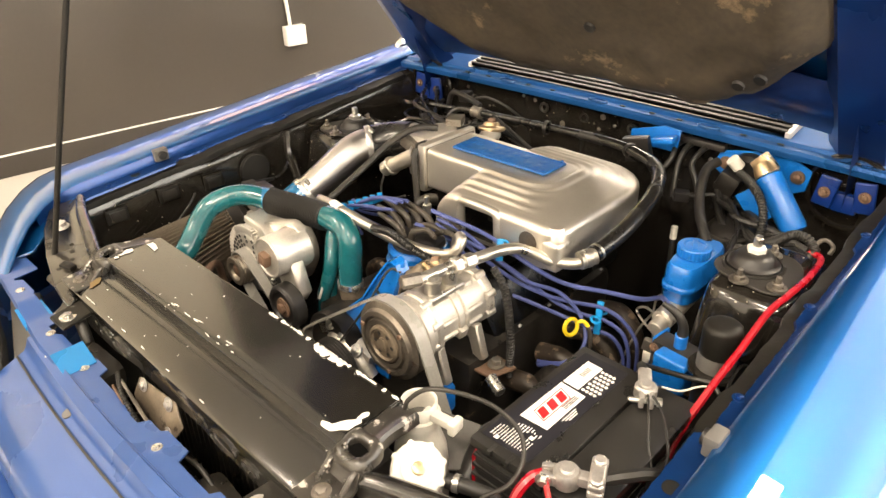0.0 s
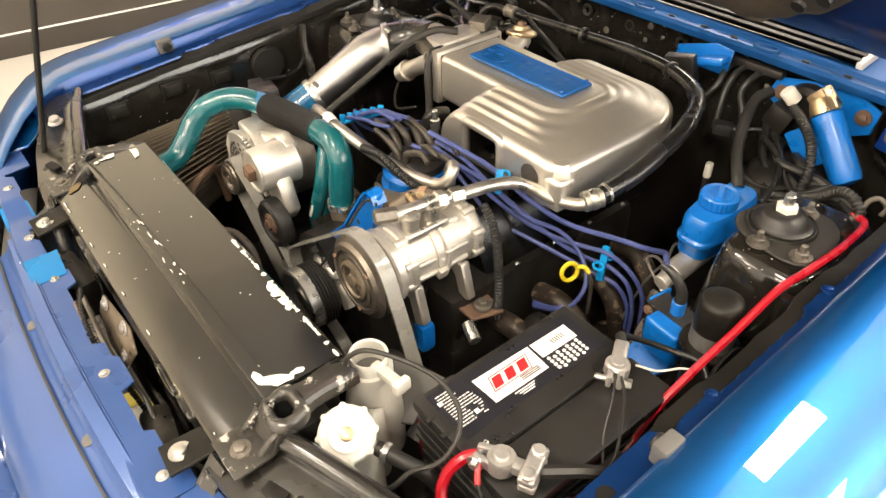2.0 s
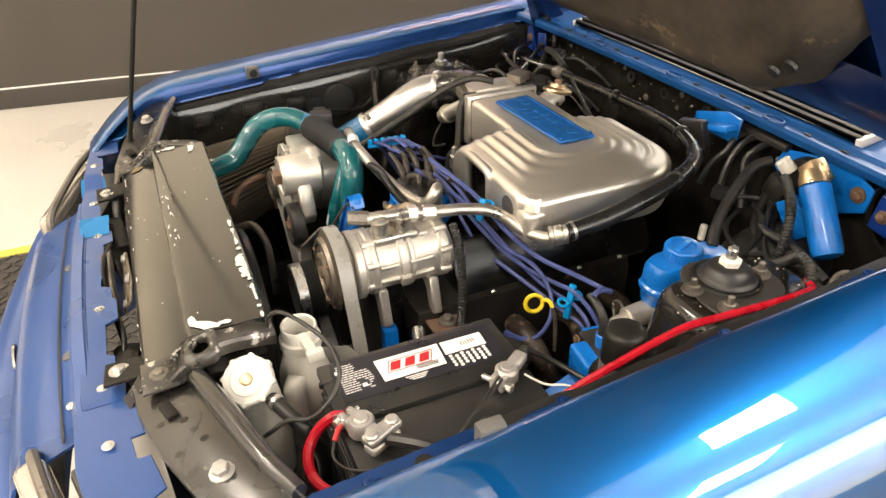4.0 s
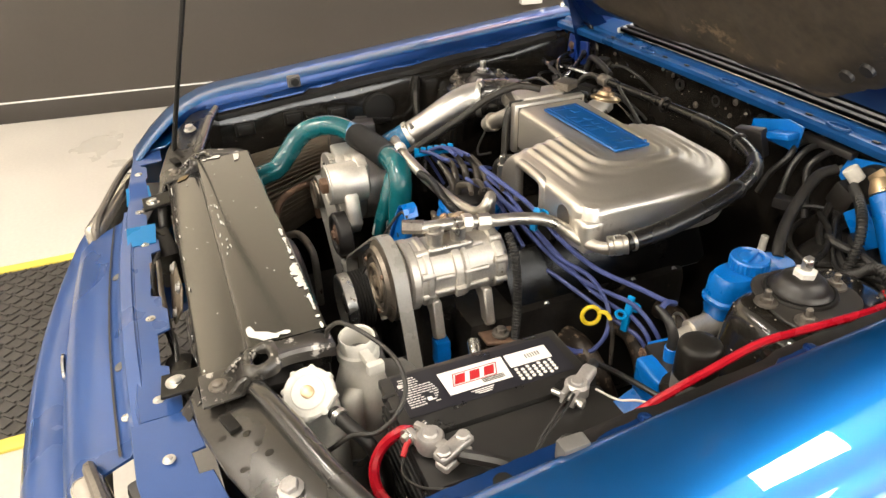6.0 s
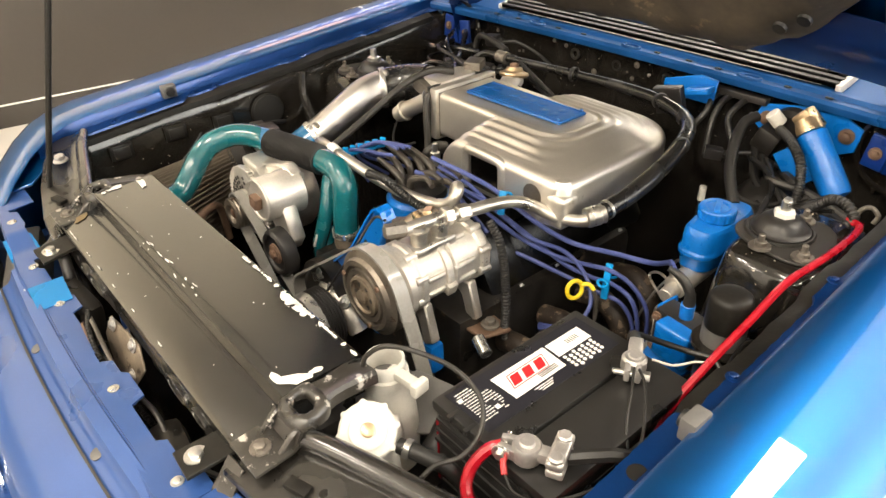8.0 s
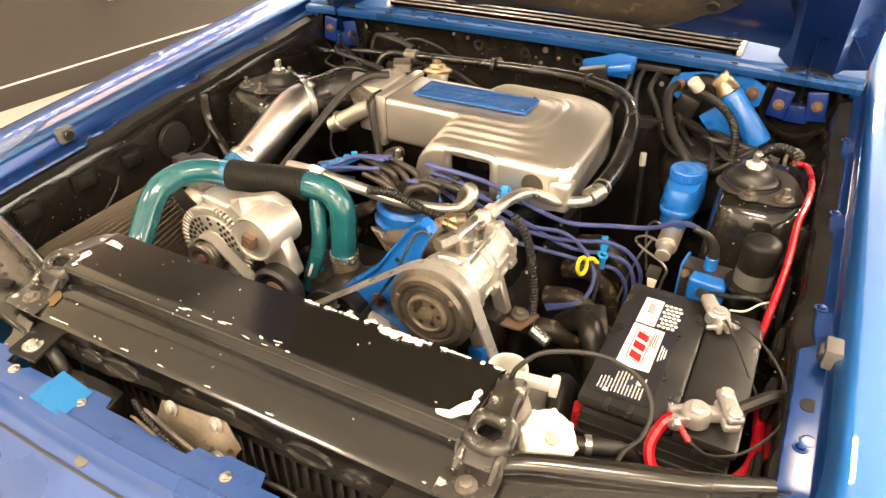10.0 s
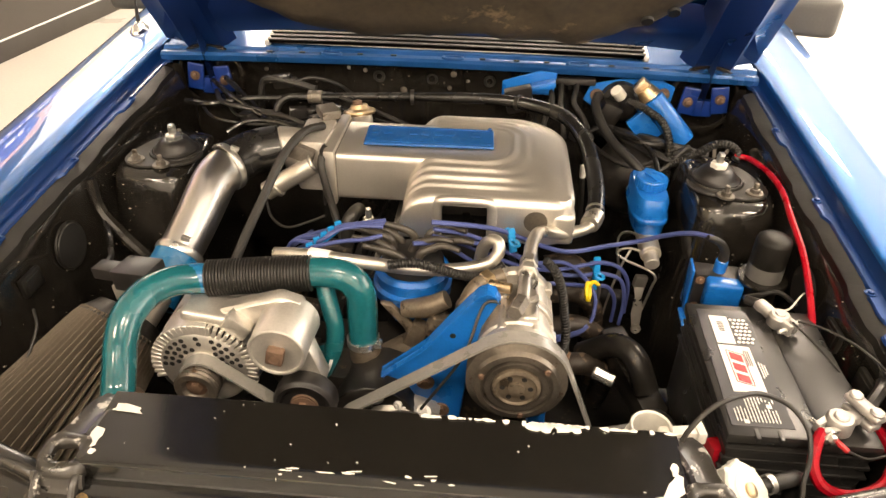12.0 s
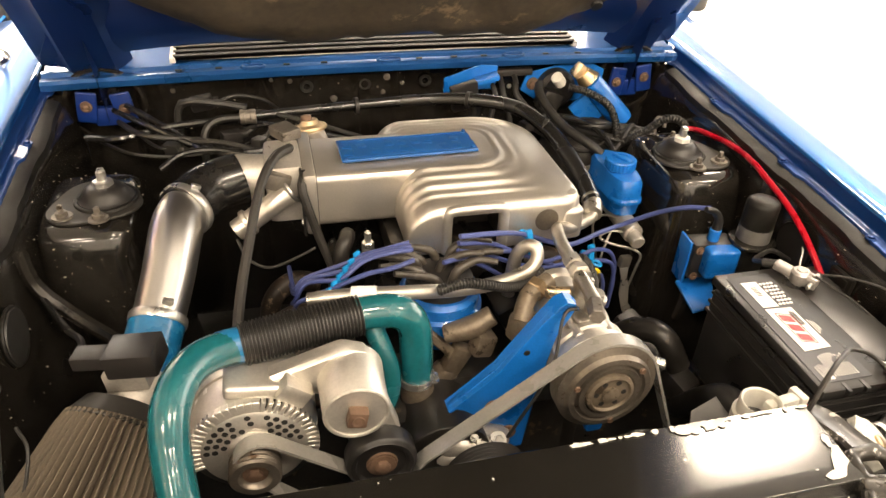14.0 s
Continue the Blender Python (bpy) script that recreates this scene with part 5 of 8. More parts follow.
lip_path = [(0.011, 0.5125, 0.792), (0.011, 0.5115, 0.852), (0.013, 0.511, 0.868), (0.022, 0.5105, 0.8755), (0.060, 0.5105, 0.877), (0.100, 0.5105, 0.8755), (0.110, 0.511, 0.868), (0.112, 0.5115, 0.852), (0.112, 0.5125, 0.792)]
tube(lip, [(x, y + 0.004, z) for x, y, z in lip_path], 0.0095, 12)
part("opening_lip", lip, CAST, man)
# Recess walls use a black material, so shade is in their colour.
cav = B()
sheet(cav, [[(0.008, 0.510, 0.795), (0.008, 0.512, 0.872), (0.118, 0.512, 0.872), (0.118, 0.510, 0.795)], [(0.014, 0.60, 0.795), (0.014, 0.60, 0.862), (0.112, 0.60, 0.862), (0.112, 0.60, 0.795)], [(0.055, 0.602, 0.795), (0.055, 0.602, 0.80), (0.07, 0.602, 0.80), (0.07, 0.602, 0.795)]])
part("opening_recess", cav, GREASE, man, "dark recess in the front of the dome")
part("round_plug", lathe(B(), (0.191, 0.5125, 0.842), (0, -1, 0), [(0, 0.0215), (0.0012, 0.0215), (0.0012, 0.0)], 32), PULLEY, man, "round dull blanking plug")
part("corner_boss", merge(lathe(B(), (0.236, 0.541, 0.838), (0, 0, 1), [(0, 0.026), (0.034, 0.022), (0.042, 0.016), (0.044, 0.008)], 20), box(B(), (0.240, 0.535, 0.826), (0.046, 0.046, 0.064), bev=0.012, seg=3)), CAST, man)
tilt = [(-0.147, 0.659, 0.9065), (0.108, 0.672, 0.9040), (0.106, 0.757, 0.9025), (-0.150, 0.744, 0.9065)]
name_plate = part("name_plate", slab(B(), tilt, (0, 0, 0.006), 0.0015), PLATE_BLUE, man, "blue painted plate with raised lettering bars")
bars = B()
for k in range(9):
    t = (k + 0.6) / 10
    x = -0.147 + 0.255 * t
    for q, w in ((0.30, 0.03), (0.62, 0.024)):
        if (k * 7 + int(q * 10)) % 5:
            box(bars, (x, 0.662 + 0.012 * t + 0.082 * q, 0.9128 - 0.0035 * t), (0.016, w * 0.7, 0.0016), (0, 0.8, 12 if k % 2 else -12), 0.0005)
for q in (0.08, 0.92):
    box(bars, (-0.02, 0.668 + 0.082 * q, 0.9112), (0.24, 0.003, 0.002), (0, 0.6, 2.8), 0.0005)
part("raised_bar", bars, PLATE_BLUE, name_plate)
for x, y in ((-0.140, 0.667), (0.098, 0.680), (0.098, 0.750), (-0.140, 0.737)):
    part("plate_screw", lathe(B(), (x, y, 0.911), (0, 0, 1), [(0, 0.004), (0.003, 0.0035)], 12), PLATE_BLUE, name_plate)

# throttle body, its inlet and sensors
thr = thing("throttle_body", (-0.26, 0.69, 0.80), "grey cast throttle body bolted to the manifold", "throttle body")
part("casting", merge(box(B(), (-0.250, 0.700, 0.862), (0.065, 0.120, 0.110), bev=0.012), cyl(B(), (-0.285, 0.705, 0.868), (-0.335, 0.705, 0.872), 0.042, seg=28)), ROUGH_CAST, thr)
iv = part("idle_valve", merge(cyl(B(), (-0.340, 0.614, 0.815), (-0.245, 0.632, 0.872), 0.0190, seg=24), cyl(B(), (-0.322, 0.6175, 0.826), (-0.314, 0.619, 0.831), 0.024, seg=20)), CAST, thr, "bare silver idle valve cylinder")
part("valve_mouth", lathe(B(), (-0.245, 0.632, 0.872), (0.095, 0.018, 0.057), [(0, 0.0185), (0.004, 0.0235), (0.008, 0.0235), (0.0085, 0.019), (0.002, 0.0175)], 24), ALU, iv)
part("linkage", box(B(), (-0.265, 0.635, 0.895), (0.05, 0.02, 0.03), (0, 20, 0), 0.004), DIRTY_STEEL, thr)
part("linkage_cam", ring(B(), (-0.27, 0.76, 0.89), (1, 0, 0), 0.022, 0.004), DIRTY_STEEL, thr)
part("linkage_arm", box(B(), (-0.24, 0.77, 0.925), (0.04, 0.05, 0.02), (0, 0, 30), 0.004), DIRTY_STEEL, thr)
part("flange_gasket", box(B(), (-0.222, 0.706, 0.852), (0.004, 0.188, 0.121), bev=0.001), RUBBER, thr)
for y in (0.63, 0.78):
    for z in (0.812, 0.895):
        part("flange_bolt", hexbolt(B(), (-0.219, y, z), (-1, 0, 0), 0.006, 0.008), ZINC, thr)
egr = thing("egr_valve", (-0.17, 0.83, 0.86), "round zinc and rust coloured valve on a cast elbow", "valve")
part("elbow", tube(B(), [(-0.17, 0.78, 0.86), (-0.18, 0.82, 0.872), (-0.188, 0.85, 0.885)], 0.025, 14), ROUGH_CAST, egr)
part("diaphragm", lathe(B(), (-0.190, 0.850, 0.884), (-0.1, 0.2, 1), [(0, 0.02), (0.006, 0.034), (0.010, 0.036), (0.014, 0.034), (0.018, 0.022), (0.026, 0.018)], 28), BRASS_ZINC, egr)
part("vacuum_cap", lathe(B(), (-0.195, 0.856, 0.905), (-0.1, 0.2, 1), [(0, 0.012), (0.012, 0.010), (0.014, 0.004)], 16), RUST, egr)

# ---------------------------------------------------------------- inlet tract
pipe = thing("intake_pipe", (-0.43, 0.50, 0.72), "polished aluminium intake pipe with blue and black couplers", "intake pipe")
part("tube", tube(B(), [(-0.466, 0.440, 0.757), (-0.460, 0.462, 0.770), (-0.447, 0.510, 0.800), (-0.438, 0.550, 0.826), (-0.431, 0.585, 0.845), (-0.422, 0.616, 0.855), (-0.405, 0.645, 0.859)], [0.0395, 0.0395, 0.0405, 0.0415, 0.042, 0.042, 0.042], 30), ALU, pipe)
part("blue_coupler", tube(B(), [(-0.487, 0.366, 0.715), (-0.475, 0.410, 0.740), (-0.461, 0.459, 0.768)], 0.0418, 28), TEAL_BLUE, pipe)
part("black_elbow", tube(B(), [(-0.419, 0.624, 0.857), (-0.405, 0.650, 0.860), (-0.375, 0.682, 0.866), (-0.325, 0.700, 0.872)], 0.0465, 28), GLOSS_RUBBER, pipe)
for c, ax in (((-0.4625, 0.453, 0.7645), (0.02, 0.08, 0.045)), ((-0.416, 0.630, 0.8575), (0.55, 0.85, 0.05))):
    r_c = 0.0435 if c[1] < 0.5 else 0.0480
    cl = part("hose_clamp", lathe(B(), c, ax, [(-0.007, r_c - 0.004), (-0.007, r_c), (-0.005, r_c + 0.0008), (0.005, r_c + 0.0008), (0.007, r_c), (0.007, r_c - 0.004)], 36, False), ZINC, pipe, "bright worm-drive clamp")
    part("clamp_screw", box(B(), Vector(c) + Vector((0.022, -0.006, r_c - 0.004)), (0.016, 0.009, 0.009), (0, 28, 10), 0.002), ZINC, cl)
maf = thing("air_sensor", (-0.48, 0.34, 0.72), "black airflow sensor box on the inlet pipe", "sensor")
part("sensor_tube", tube(B(), [(-0.497, 0.315, 0.715), (-0.480, 0.365, 0.740)], 0.037, 22), ROUGH_CAST, maf)
part("sensor_box", box(B(), (-0.474, 0.332, 0.804), (0.070, 0.054, 0.038), (0, -6, -12), 0.004), PLASTIC, maf)
part("sensor_neck", box(B(), (-0.485, 0.335, 0.775), (0.06, 0.05, 0.03), (0, -6, -12), 0.003), ROUGH_CAST, maf)
part("plug", box(B(), (-0.531, 0.343, 0.800), (0.050, 0.032, 0.022), (0, -4, -12), 0.004), PLASTIC, maf)
flt = thing("air_filter", (-0.56, 0.16, 0.55), "dusty brown pleated cone air filter", "air filter")
c0, c1 = Vector((-0.500, 0.290, 0.722)), Vector((-0.600, 0.065, 0.605))
fm_ = B()
m = Matrix.Translation(c0) @ spin(c1 - c0)
L_ = (c1 - c0).length
loops = []
for t in (0, 0.02, 0.1, 0.5, 0.92, 1.0):
    r = 0.076 + 0.042 * t if t > 0.01 else 0.05
    lp = []
    for k in range(168):
        a = 2 * math.pi * (k + (0.3 if k % 3 == 0 else -0.3 if k % 3 == 1 else 0.0)) / 168
        pr = r * (0.83 if k % 3 == 2 else 1.03) if 0.05 < t < 0.98 else r
        lp.append(fm_.verts.new(m @ Vector((pr * math.cos(a), pr * math.sin(a), L_ * t))))
    loops.append(lp)
for a, b in zip(loops, loops[1:]):
    for k in range(168):
        fm_.faces.new((a[k], a[(k + 1) % 168], b[(k + 1) % 168], b[k]))
fm_.faces.new(loops[0])
fm_.faces.new(loops[-1])
part("pleats", fm_, FILTER, flt, "", 20)
part("end_cap", lathe(B(), c1, c1 - c0, [(-0.012, 0.118), (-0.008, 0.123), (0.010, 0.123), (0.014, 0.115), (0.014, 0.05)], 48), HOSE_GREY, flt)
part("neck_ring", lathe(B(), c0, c1 - c0, [(-0.022, 0.052), (-0.02, 0.06), (0.004, 0.074), (0.012, 0.079), (0.014, 0.07)], 40), HOSE_GREY, flt)

# ---------------------------------------------------------------- upper radiator hose
hose = thing("radiator_hose", (-0.25, 0.2, 0.72), "glossy teal radiator hose with a corrugated black sleeve", "hose")
part("lower_leg", tube(B(), [(-0.350, 0.012, 0.764), (-0.374, 0.030, 0.764), (-0.394, 0.058, 0.764), (-0.404, 0.092, 0.769), (-0.409, 0.120, 0.795), (-0.411, 0.148, 0.828), (-0.408, 0.176, 0.850), (-0.394, 0.215, 0.861), (-0.368, 0.248, 0.860), (-0.330, 0.272, 0.850), (-0.300, 0.278, 0.850)], 0.0235, 22), TEAL, hose)
part("blue_tail", tube(B(), [(-0.352, 0.262, 0.8545), (-0.338, 0.269, 0.8520), (-0.325, 0.2735, 0.850)], 0.0243, 22), TEAL_BLUE, hose)
part("sleeve", tube(B(), [(-0.328, 0.273, 0.850), (-0.245, 0.288, 0.852), (-0.166, 0.298, 0.855)], 0.0275, 22, 8, (0.0048, 0.0018)), RUBBER, hose, "black corrugated sleeve")
part("upper_leg", tube(B(), [(-0.19, 0.296, 0.854), (-0.150, 0.299, 0.857), (-0.112, 0.300, 0.850), (-0.091, 0.296, 0.825), (-0.088, 0.290, 0.780), (-0.088, 0.286, 0.725)], 0.0245, 22), TEAL, hose)
part("tail_clamp", lathe(B(), (-0.380, 0.038, 0.764), (0.7, 0.7, 0), [(-0.006, 0.0235), (-0.006, 0.026), (0.006, 0.026), (0.006, 0.0235)], 28, False), ZINC, hose, "bright worm-drive clamp")
hc = part("hose_clamp", lathe(B(), (-0.088, 0.286, 0.734), (0, 0, 1), [(-0.006, 0.0245), (-0.006, 0.027), (0.006, 0.027), (0.006, 0.0245)], 30, False), ZINC, hose, "bright worm-drive clamp")
part("clamp_screw", box(B(), (-0.062, 0.278, 0.734), (0.012, 0.016, 0.010), bev=0.002), ZINC, hc)
byp = thing("bypass_hose", (-0.12, 0.26, 0.60), "small teal bypass hose curling beside the water pump", "hose")
upper = part("upper_bend", tube(B(), [(-0.152, 0.305, 0.835), (-0.141, 0.288, 0.805), (-0.130, 0.272, 0.768), (-0.1325, 0.262, 0.732), (-0.146, 0.258, 0.694), (-0.160, 0.262, 0.650)], 0.0150, 20), TEAL, byp)
part("printed_stripe", tube(B(), [(-0.1335, 0.2475, 0.722), (-0.1385, 0.2445, 0.706), (-0.1445, 0.2435, 0.692)], 0.0032, 6), LABEL_WHITE, upper, "faded white printed stripe")
part("lower_bend", tube(B(), [(-0.158, 0.290, 0.715), (-0.145, 0.274, 0.686), (-0.130, 0.266, 0.660), (-0.108, 0.258, 0.643), (-0.080, 0.250, 0.635)], 0.0140, 20), TEAL, byp)
part("bypass_clamp", lathe(B(), (-0.096, 0.2545, 0.6395), (0.7, -0.2, -0.2), [(-0.005, 0.0142), (-0.005, 0.0162), (0.005, 0.0162), (0.005, 0.0142)], 24, False), ZINC, byp, "small bright clamp")
part("spout", tube(B(), [(-0.07, 0.22, 0.642), (-0.03, 0.20, 0.636)], 0.020, 14), ROUGH_CAST, byp)

# ---------------------------------------------------------------- alternator, tensioner, compressor, belt
alt = thing("alternator", (-0.316, 0.24, 0.64), "cast aluminium alternator with a vented face", "alternator")
AC = Vector((-0.324, 0, 0.731))
body = B()
lathe(body, AC + Vector((0, 0.196, 0)), (0, 1, 0), [(0.004, 0.030), (0.0, 0.036), (0.0, 0.066), (0.003, 0.070), (0.012, 0.070), (0.012, 0.080), (0.040, 0.085), (0.052, 0.085), (0.053, 0.082), (0.066, 0.082), (0.067, 0.085), (0.115, 0.085), (0.135, 0.07), (0.14, 0.03)], 56)
box(body, AC + Vector((0.058, 0.228, 0.078)), (0.042, 0.050, 0.030), (0, 38, 0), 0.005)
box(body, AC + Vector((0.012, 0.240, 0.084)), (0.085, 0.055, 0.020), (0, 8, 0), 0.008, 3)
alt_body = part("casing", body, ALT_CAST, alt)
# Black ring behind the teeth gives the slots their shade by colour.
part("slot_floor", lathe(B(), AC + Vector((0, 0.203, 0)), (0, 1, 0), [(0.0, 0.069), (0.004, 0.084)], 56, False), RUBBER, alt_body, "black ring that puts shade into the gaps behind the rim teeth")
for k in range(54):
    a = 2 * math.pi * (k + 0.5) / 54
    if math.sin(a) > -0.35:
        c = AC + Vector((0.0765 * math.cos(a), 0.2025, 0.0765 * math.sin(a)))
        wide = 0.0105 if 80 < math.degrees(a) < 126 else 0.0060
        part("rim_tooth", box(B(), c, (0.0175, 0.011, wide), (0, -math.degrees(a), 0), 0.0012, 1), ALT_CAST, alt_body)
for R, cnt in ((0.040, 20), (0.0505, 26), (0.061, 31)):
    for k in range(cnt):
        a = 2 * math.pi * (k + (0.5 if R == 0.0505 else 0.0)) / cnt
        deg = math.degrees(a)
        if 8 < deg < 72 or 106 < deg < 176 or (82 < deg < 98 and R > 0.045):
            part("vent_hole", lathe(B(), AC + Vector((R * math.cos(a), 0.1962, R * math.sin(a))), (0, -1, 0), [(0, 0.0044), (0.0008, 0.0042)], 8), RUBBER, alt_body)
part("bearing_boss", lathe(B(), AC + Vector((0, 0.198, 0)), (0, -1, 0), [(0, 0.036), (0.004, 0.035), (0.010, 0.027), (0.012, 0.020)], 36), ALT_CAST, alt_body)
ap = part("pulley", lathe(B(), AC + Vector((-0.001, 0.156, -0.008)), (0, 1, 0), [(0.012, 0.008), (0.010, 0.0165), (0.003, 0.019), (0, 0.022), (0, 0.031), (0.003, 0.034), (0.006, 0.032), (0.010, 0.034), (0.014, 0.032), (0.018, 0.034), (0.024, 0.032), (0.028, 0.034), (0.036, 0.022)], 36), PULLEY, alt, "worn brown-grey pulley")
part("pulley_nut", hexbolt(B(), AC + Vector((-0.001, 0.166, -0.008)), (0, -1, 0), 0.010, 0.008), RUST, ap)
part("data_label", box(B(), AC + Vector((-0.064, 0.262, 0.049)), (0.030, 0.050, 0.002), (0, -52, 0), 0.0005), LABEL_WHITE, alt, "small paper data label")

ten = thing("belt_tensioner", (-0.18, 0.20, 0.68), "cast aluminium belt tensioner with a rusty centre bolt", "tensioner")
tb = B()
lathe(tb, (-0.191, 0.164, 0.806), (0, 1, 0), [(0, 0.030), (0.0, 0.040), (0.004, 0.043), (0.050, 0.044), (0.080, 0.046), (0.085, 0.040)], 36)
slab(tb, [(-0.230, 0.19, 0.80), (-0.150, 0.19, 0.80), (-0.128, 0.19, 0.73), (-0.15, 0.19, 0.70), (-0.19, 0.19, 0.715)], (0, 0.03, 0), 0.004)
slab(tb, [(-0.300, 0.225, 0.825), (-0.20, 0.225, 0.858), (-0.165, 0.225, 0.845), (-0.18, 0.225, 0.77), (-0.26, 0.225, 0.79)], (0, 0.03, 0), 0.005)
part("housing", tb, ALT_CAST, ten)
face = lathe(B(), (-0.191, 0.1655, 0.806), (0, -1, 0), [(0, 0.0395), (0.0005, 0.0385), (0.0005, 0.012)], 36)
part("front_cap", face, GRIME_CAST, ten, "stained sunken front disc")
part("cap_rim", ring(B(), (-0.191, 0.164, 0.806), (0, 1, 0), 0.0405, 0.0030, 40, 8), ALT_CAST, ten)
part("centre_bolt", merge(box(B(), (-0.191, 0.157, 0.806), (0.026, 0.016, 0.026), (0, 12, 0), 0.004), lathe(B(), (-0.191, 0.150, 0.806), (0, -1, 0), [(0, 0.009), (0.002, 0.008), (0.0005, 0.004)], 16)), RUST, ten)
idl = part("idler_pulley", lathe(B(), (-0.160, 0.160, 0.700), (0, 1, 0), [(0.006, 0.014), (0.008, 0.024), (0.006, 0.034), (0.001, 0.037), (0.0, 0.043), (0.002, 0.0445), (0.004, 0.0475), (0.007, 0.049), (0.030, 0.049), (0.033, 0.044)], 40), PLASTIC, ten, "black ribbed idler pulley")
part("idler_bolt", merge(hexbolt(B(), (-0.160, 0.164, 0.700), (0, -1, 0), 0.011, 0.009), lathe(B(), (-0.160, 0.166, 0.700), (0, -1, 0), [(0, 0.022), (0.003, 0.021), (0.004, 0.012)], 24)), RUST, idl, "red-brown idler centre")

comp = thing("air_compressor", (0.16, 0.29, 0.66), "cast aluminium air-conditioning compressor with a worn clutch", "compressor")
CC = Vector((0.160, 0, 0.775))
cb = B()
lathe(cb, CC + Vector((0, 0.205, 0)), (0, 1, 0), [(0, 0.040), (0.0, 0.060), (0.004, 0.064), (0.016, 0.064), (0.020, 0.058), (0.028, 0.058), (0.031, 0.0615), (0.040, 0.0615), (0.044, 0.054), (0.100, 0.054), (0.103, 0.059), (0.109, 0.059), (0.112, 0.054), (0.160, 0.0535), (0.164, 0.058), (0.178, 0.058), (0.188, 0.048), (0.192, 0.03)], 44)
comp_body = part("body", cb, ROUGH_CAST, comp)
for a in (14, -16, 62, 118, 166):
    for y0, y1 in ((0.248, 0.286), (0.304, 0.352)):
        ar = radians(a)
        c = CC + Vector((0.0535 * math.cos(ar), (y0 + y1) / 2, 0.0535 * math.sin(ar)))
        part("casting_rib", box(B(), c, (0.012, y1 - y0, 0.009), (0, -a, 0), 0.004, 3), ROUGH_CAST, comp_body)
strap = B()
for k in range(9):
    a = radians(-28 + 11 * k)
    box(strap, CC + Vector((0.0545 * math.cos(a), 0.295, 0.0545 * math.sin(a))), (0.009, 0.014, 0.013), (0, -math.degrees(a), 0), 0.002)
box(strap, CC + Vector((0.056, 0.295, -0.020)), (0.014, 0.020, 0.022), (0, 20, 0), 0.004)
part("casting_band", strap, ROUGH_CAST, comp_body)
for a in (-20, 22, 64, 116, 158):
    for y in (0.236, 0.375):
        ar = radians(a)
        part("flange_boss", cyl(B(), CC + Vector((0.0555 * math.cos(ar), y - 0.012, 0.0555 * math.sin(ar))), CC + Vector((0.0555 * math.cos(ar), y + 0.012, 0.0555 * math.sin(ar))), 0.0078, seg=10), ROUGH_CAST, comp_body)
port = B()
box(port, CC + Vector((0.006, 0.290, 0.050)), (0.050, 0.088, 0.020), bev=0.008, seg=3)
for y in (0.266, 0.310):
    lathe(port, CC + Vector((0.012, y, 0.034)), (0, 0, 1), [(0, 0.020), (0.012, 0.0165), (0.022, 0.0140), (0.044, 0.0135), (0.045, 0.0165), (0.051, 0.0165), (0.052, 0.0120), (0.060, 0.0115)], 22)
tube(port, [CC + Vector((0.003, 0.245, 0.090)), CC + Vector((0.007, 0.29, 0.089)), CC + Vector((0.010, 0.335, 0.088))], 0.0105, 14)
part("port_manifold", port, DULL_ALU, comp)
part("service_valve", cyl(B(), CC + Vector((0.002, 0.250, 0.090)), CC + Vector((-0.010, 0.214, 0.093)), 0.0125, seg=6), DIRTY_STEEL, comp)
part("relief_fitting", cyl(B(), CC + Vector((-0.012, 0.30, 0.072)), CC + Vector((-0.048, 0.308, 0.072)), 0.009, seg=12), BRASS_ZINC, comp)
clu = part("clutch_pulley", lathe(B(), CC + Vector((0, 0.158, 0)), (0, 1, 0), [(0.004, 0.036), (0.001, 0.038), (0.0, 0.046), (0.006, 0.0475), (0.006, 0.0515), (0.0, 0.053), (0.001, 0.061), (0.008, 0.0645), (0.012, 0.0745), (0.016, 0.072), (0.019, 0.0745), (0.022, 0.072), (0.025, 0.0745), (0.028, 0.072), (0.031, 0.0745), (0.034, 0.072), (0.037, 0.0745), (0.040, 0.070), (0.046, 0.060)], 48), PULLEY, comp)
hubp = B()
lathe(hubp, CC + Vector((0, 0.160, 0)), (0, -1, 0), [(-0.004, 0.036), (0.004, 0.035), (0.006, 0.030), (0.002, 0.028), (0.002, 0.012), (0.007, 0.012), (0.008, 0.006)], 32)
part("hub_plate", hubp, GRIME_CAST, clu, "grimy hub plate with round holes")
for k in range(6):
    a = radians(60 * k)
    part("hub_hole", lathe(B(), CC + Vector((0.0205 * math.cos(a), 0.1582, 0.0205 * math.sin(a))), (0, -1, 0), [(0, 0.0042), (0.0008, 0.0040)], 10), RUBBER, clu)
for k in range(3):
    a = radians(40 + 120 * k)
    part("clutch_rivet", lathe(B(), CC + Vector((0.055 * math.cos(a), 0.158, 0.055 * math.sin(a))), (0, -1, 0), [(0, 0.005), (0.003, 0.004)], 10), RUST, clu)
for y in (0.245, 0.345):
    part("mounting_foot", slab(B(), [(0.150, y, 0.725), (0.205, y, 0.735), (0.225, y, 0.665), (0.200, y, 0.650), (0.185, y, 0.70)], (0, 0.018, 0), 0.003), ROUGH_CAST, comp)
part("mount_plate", slab(B(), [(0.19, 0.33, 0.648), (0.255, 0.33, 0.652), (0.27, 0.39, 0.648), (0.20, 0.40, 0.645)], (0, 0, -0.008), 0.002), RUST, comp, "rust-brown mounting plate")
part("mount_bolt", hexbolt(B(), (0.240, 0.365, 0.652), (0, 0, 1), 0.010, 0.014), DIRTY_STEEL, comp)

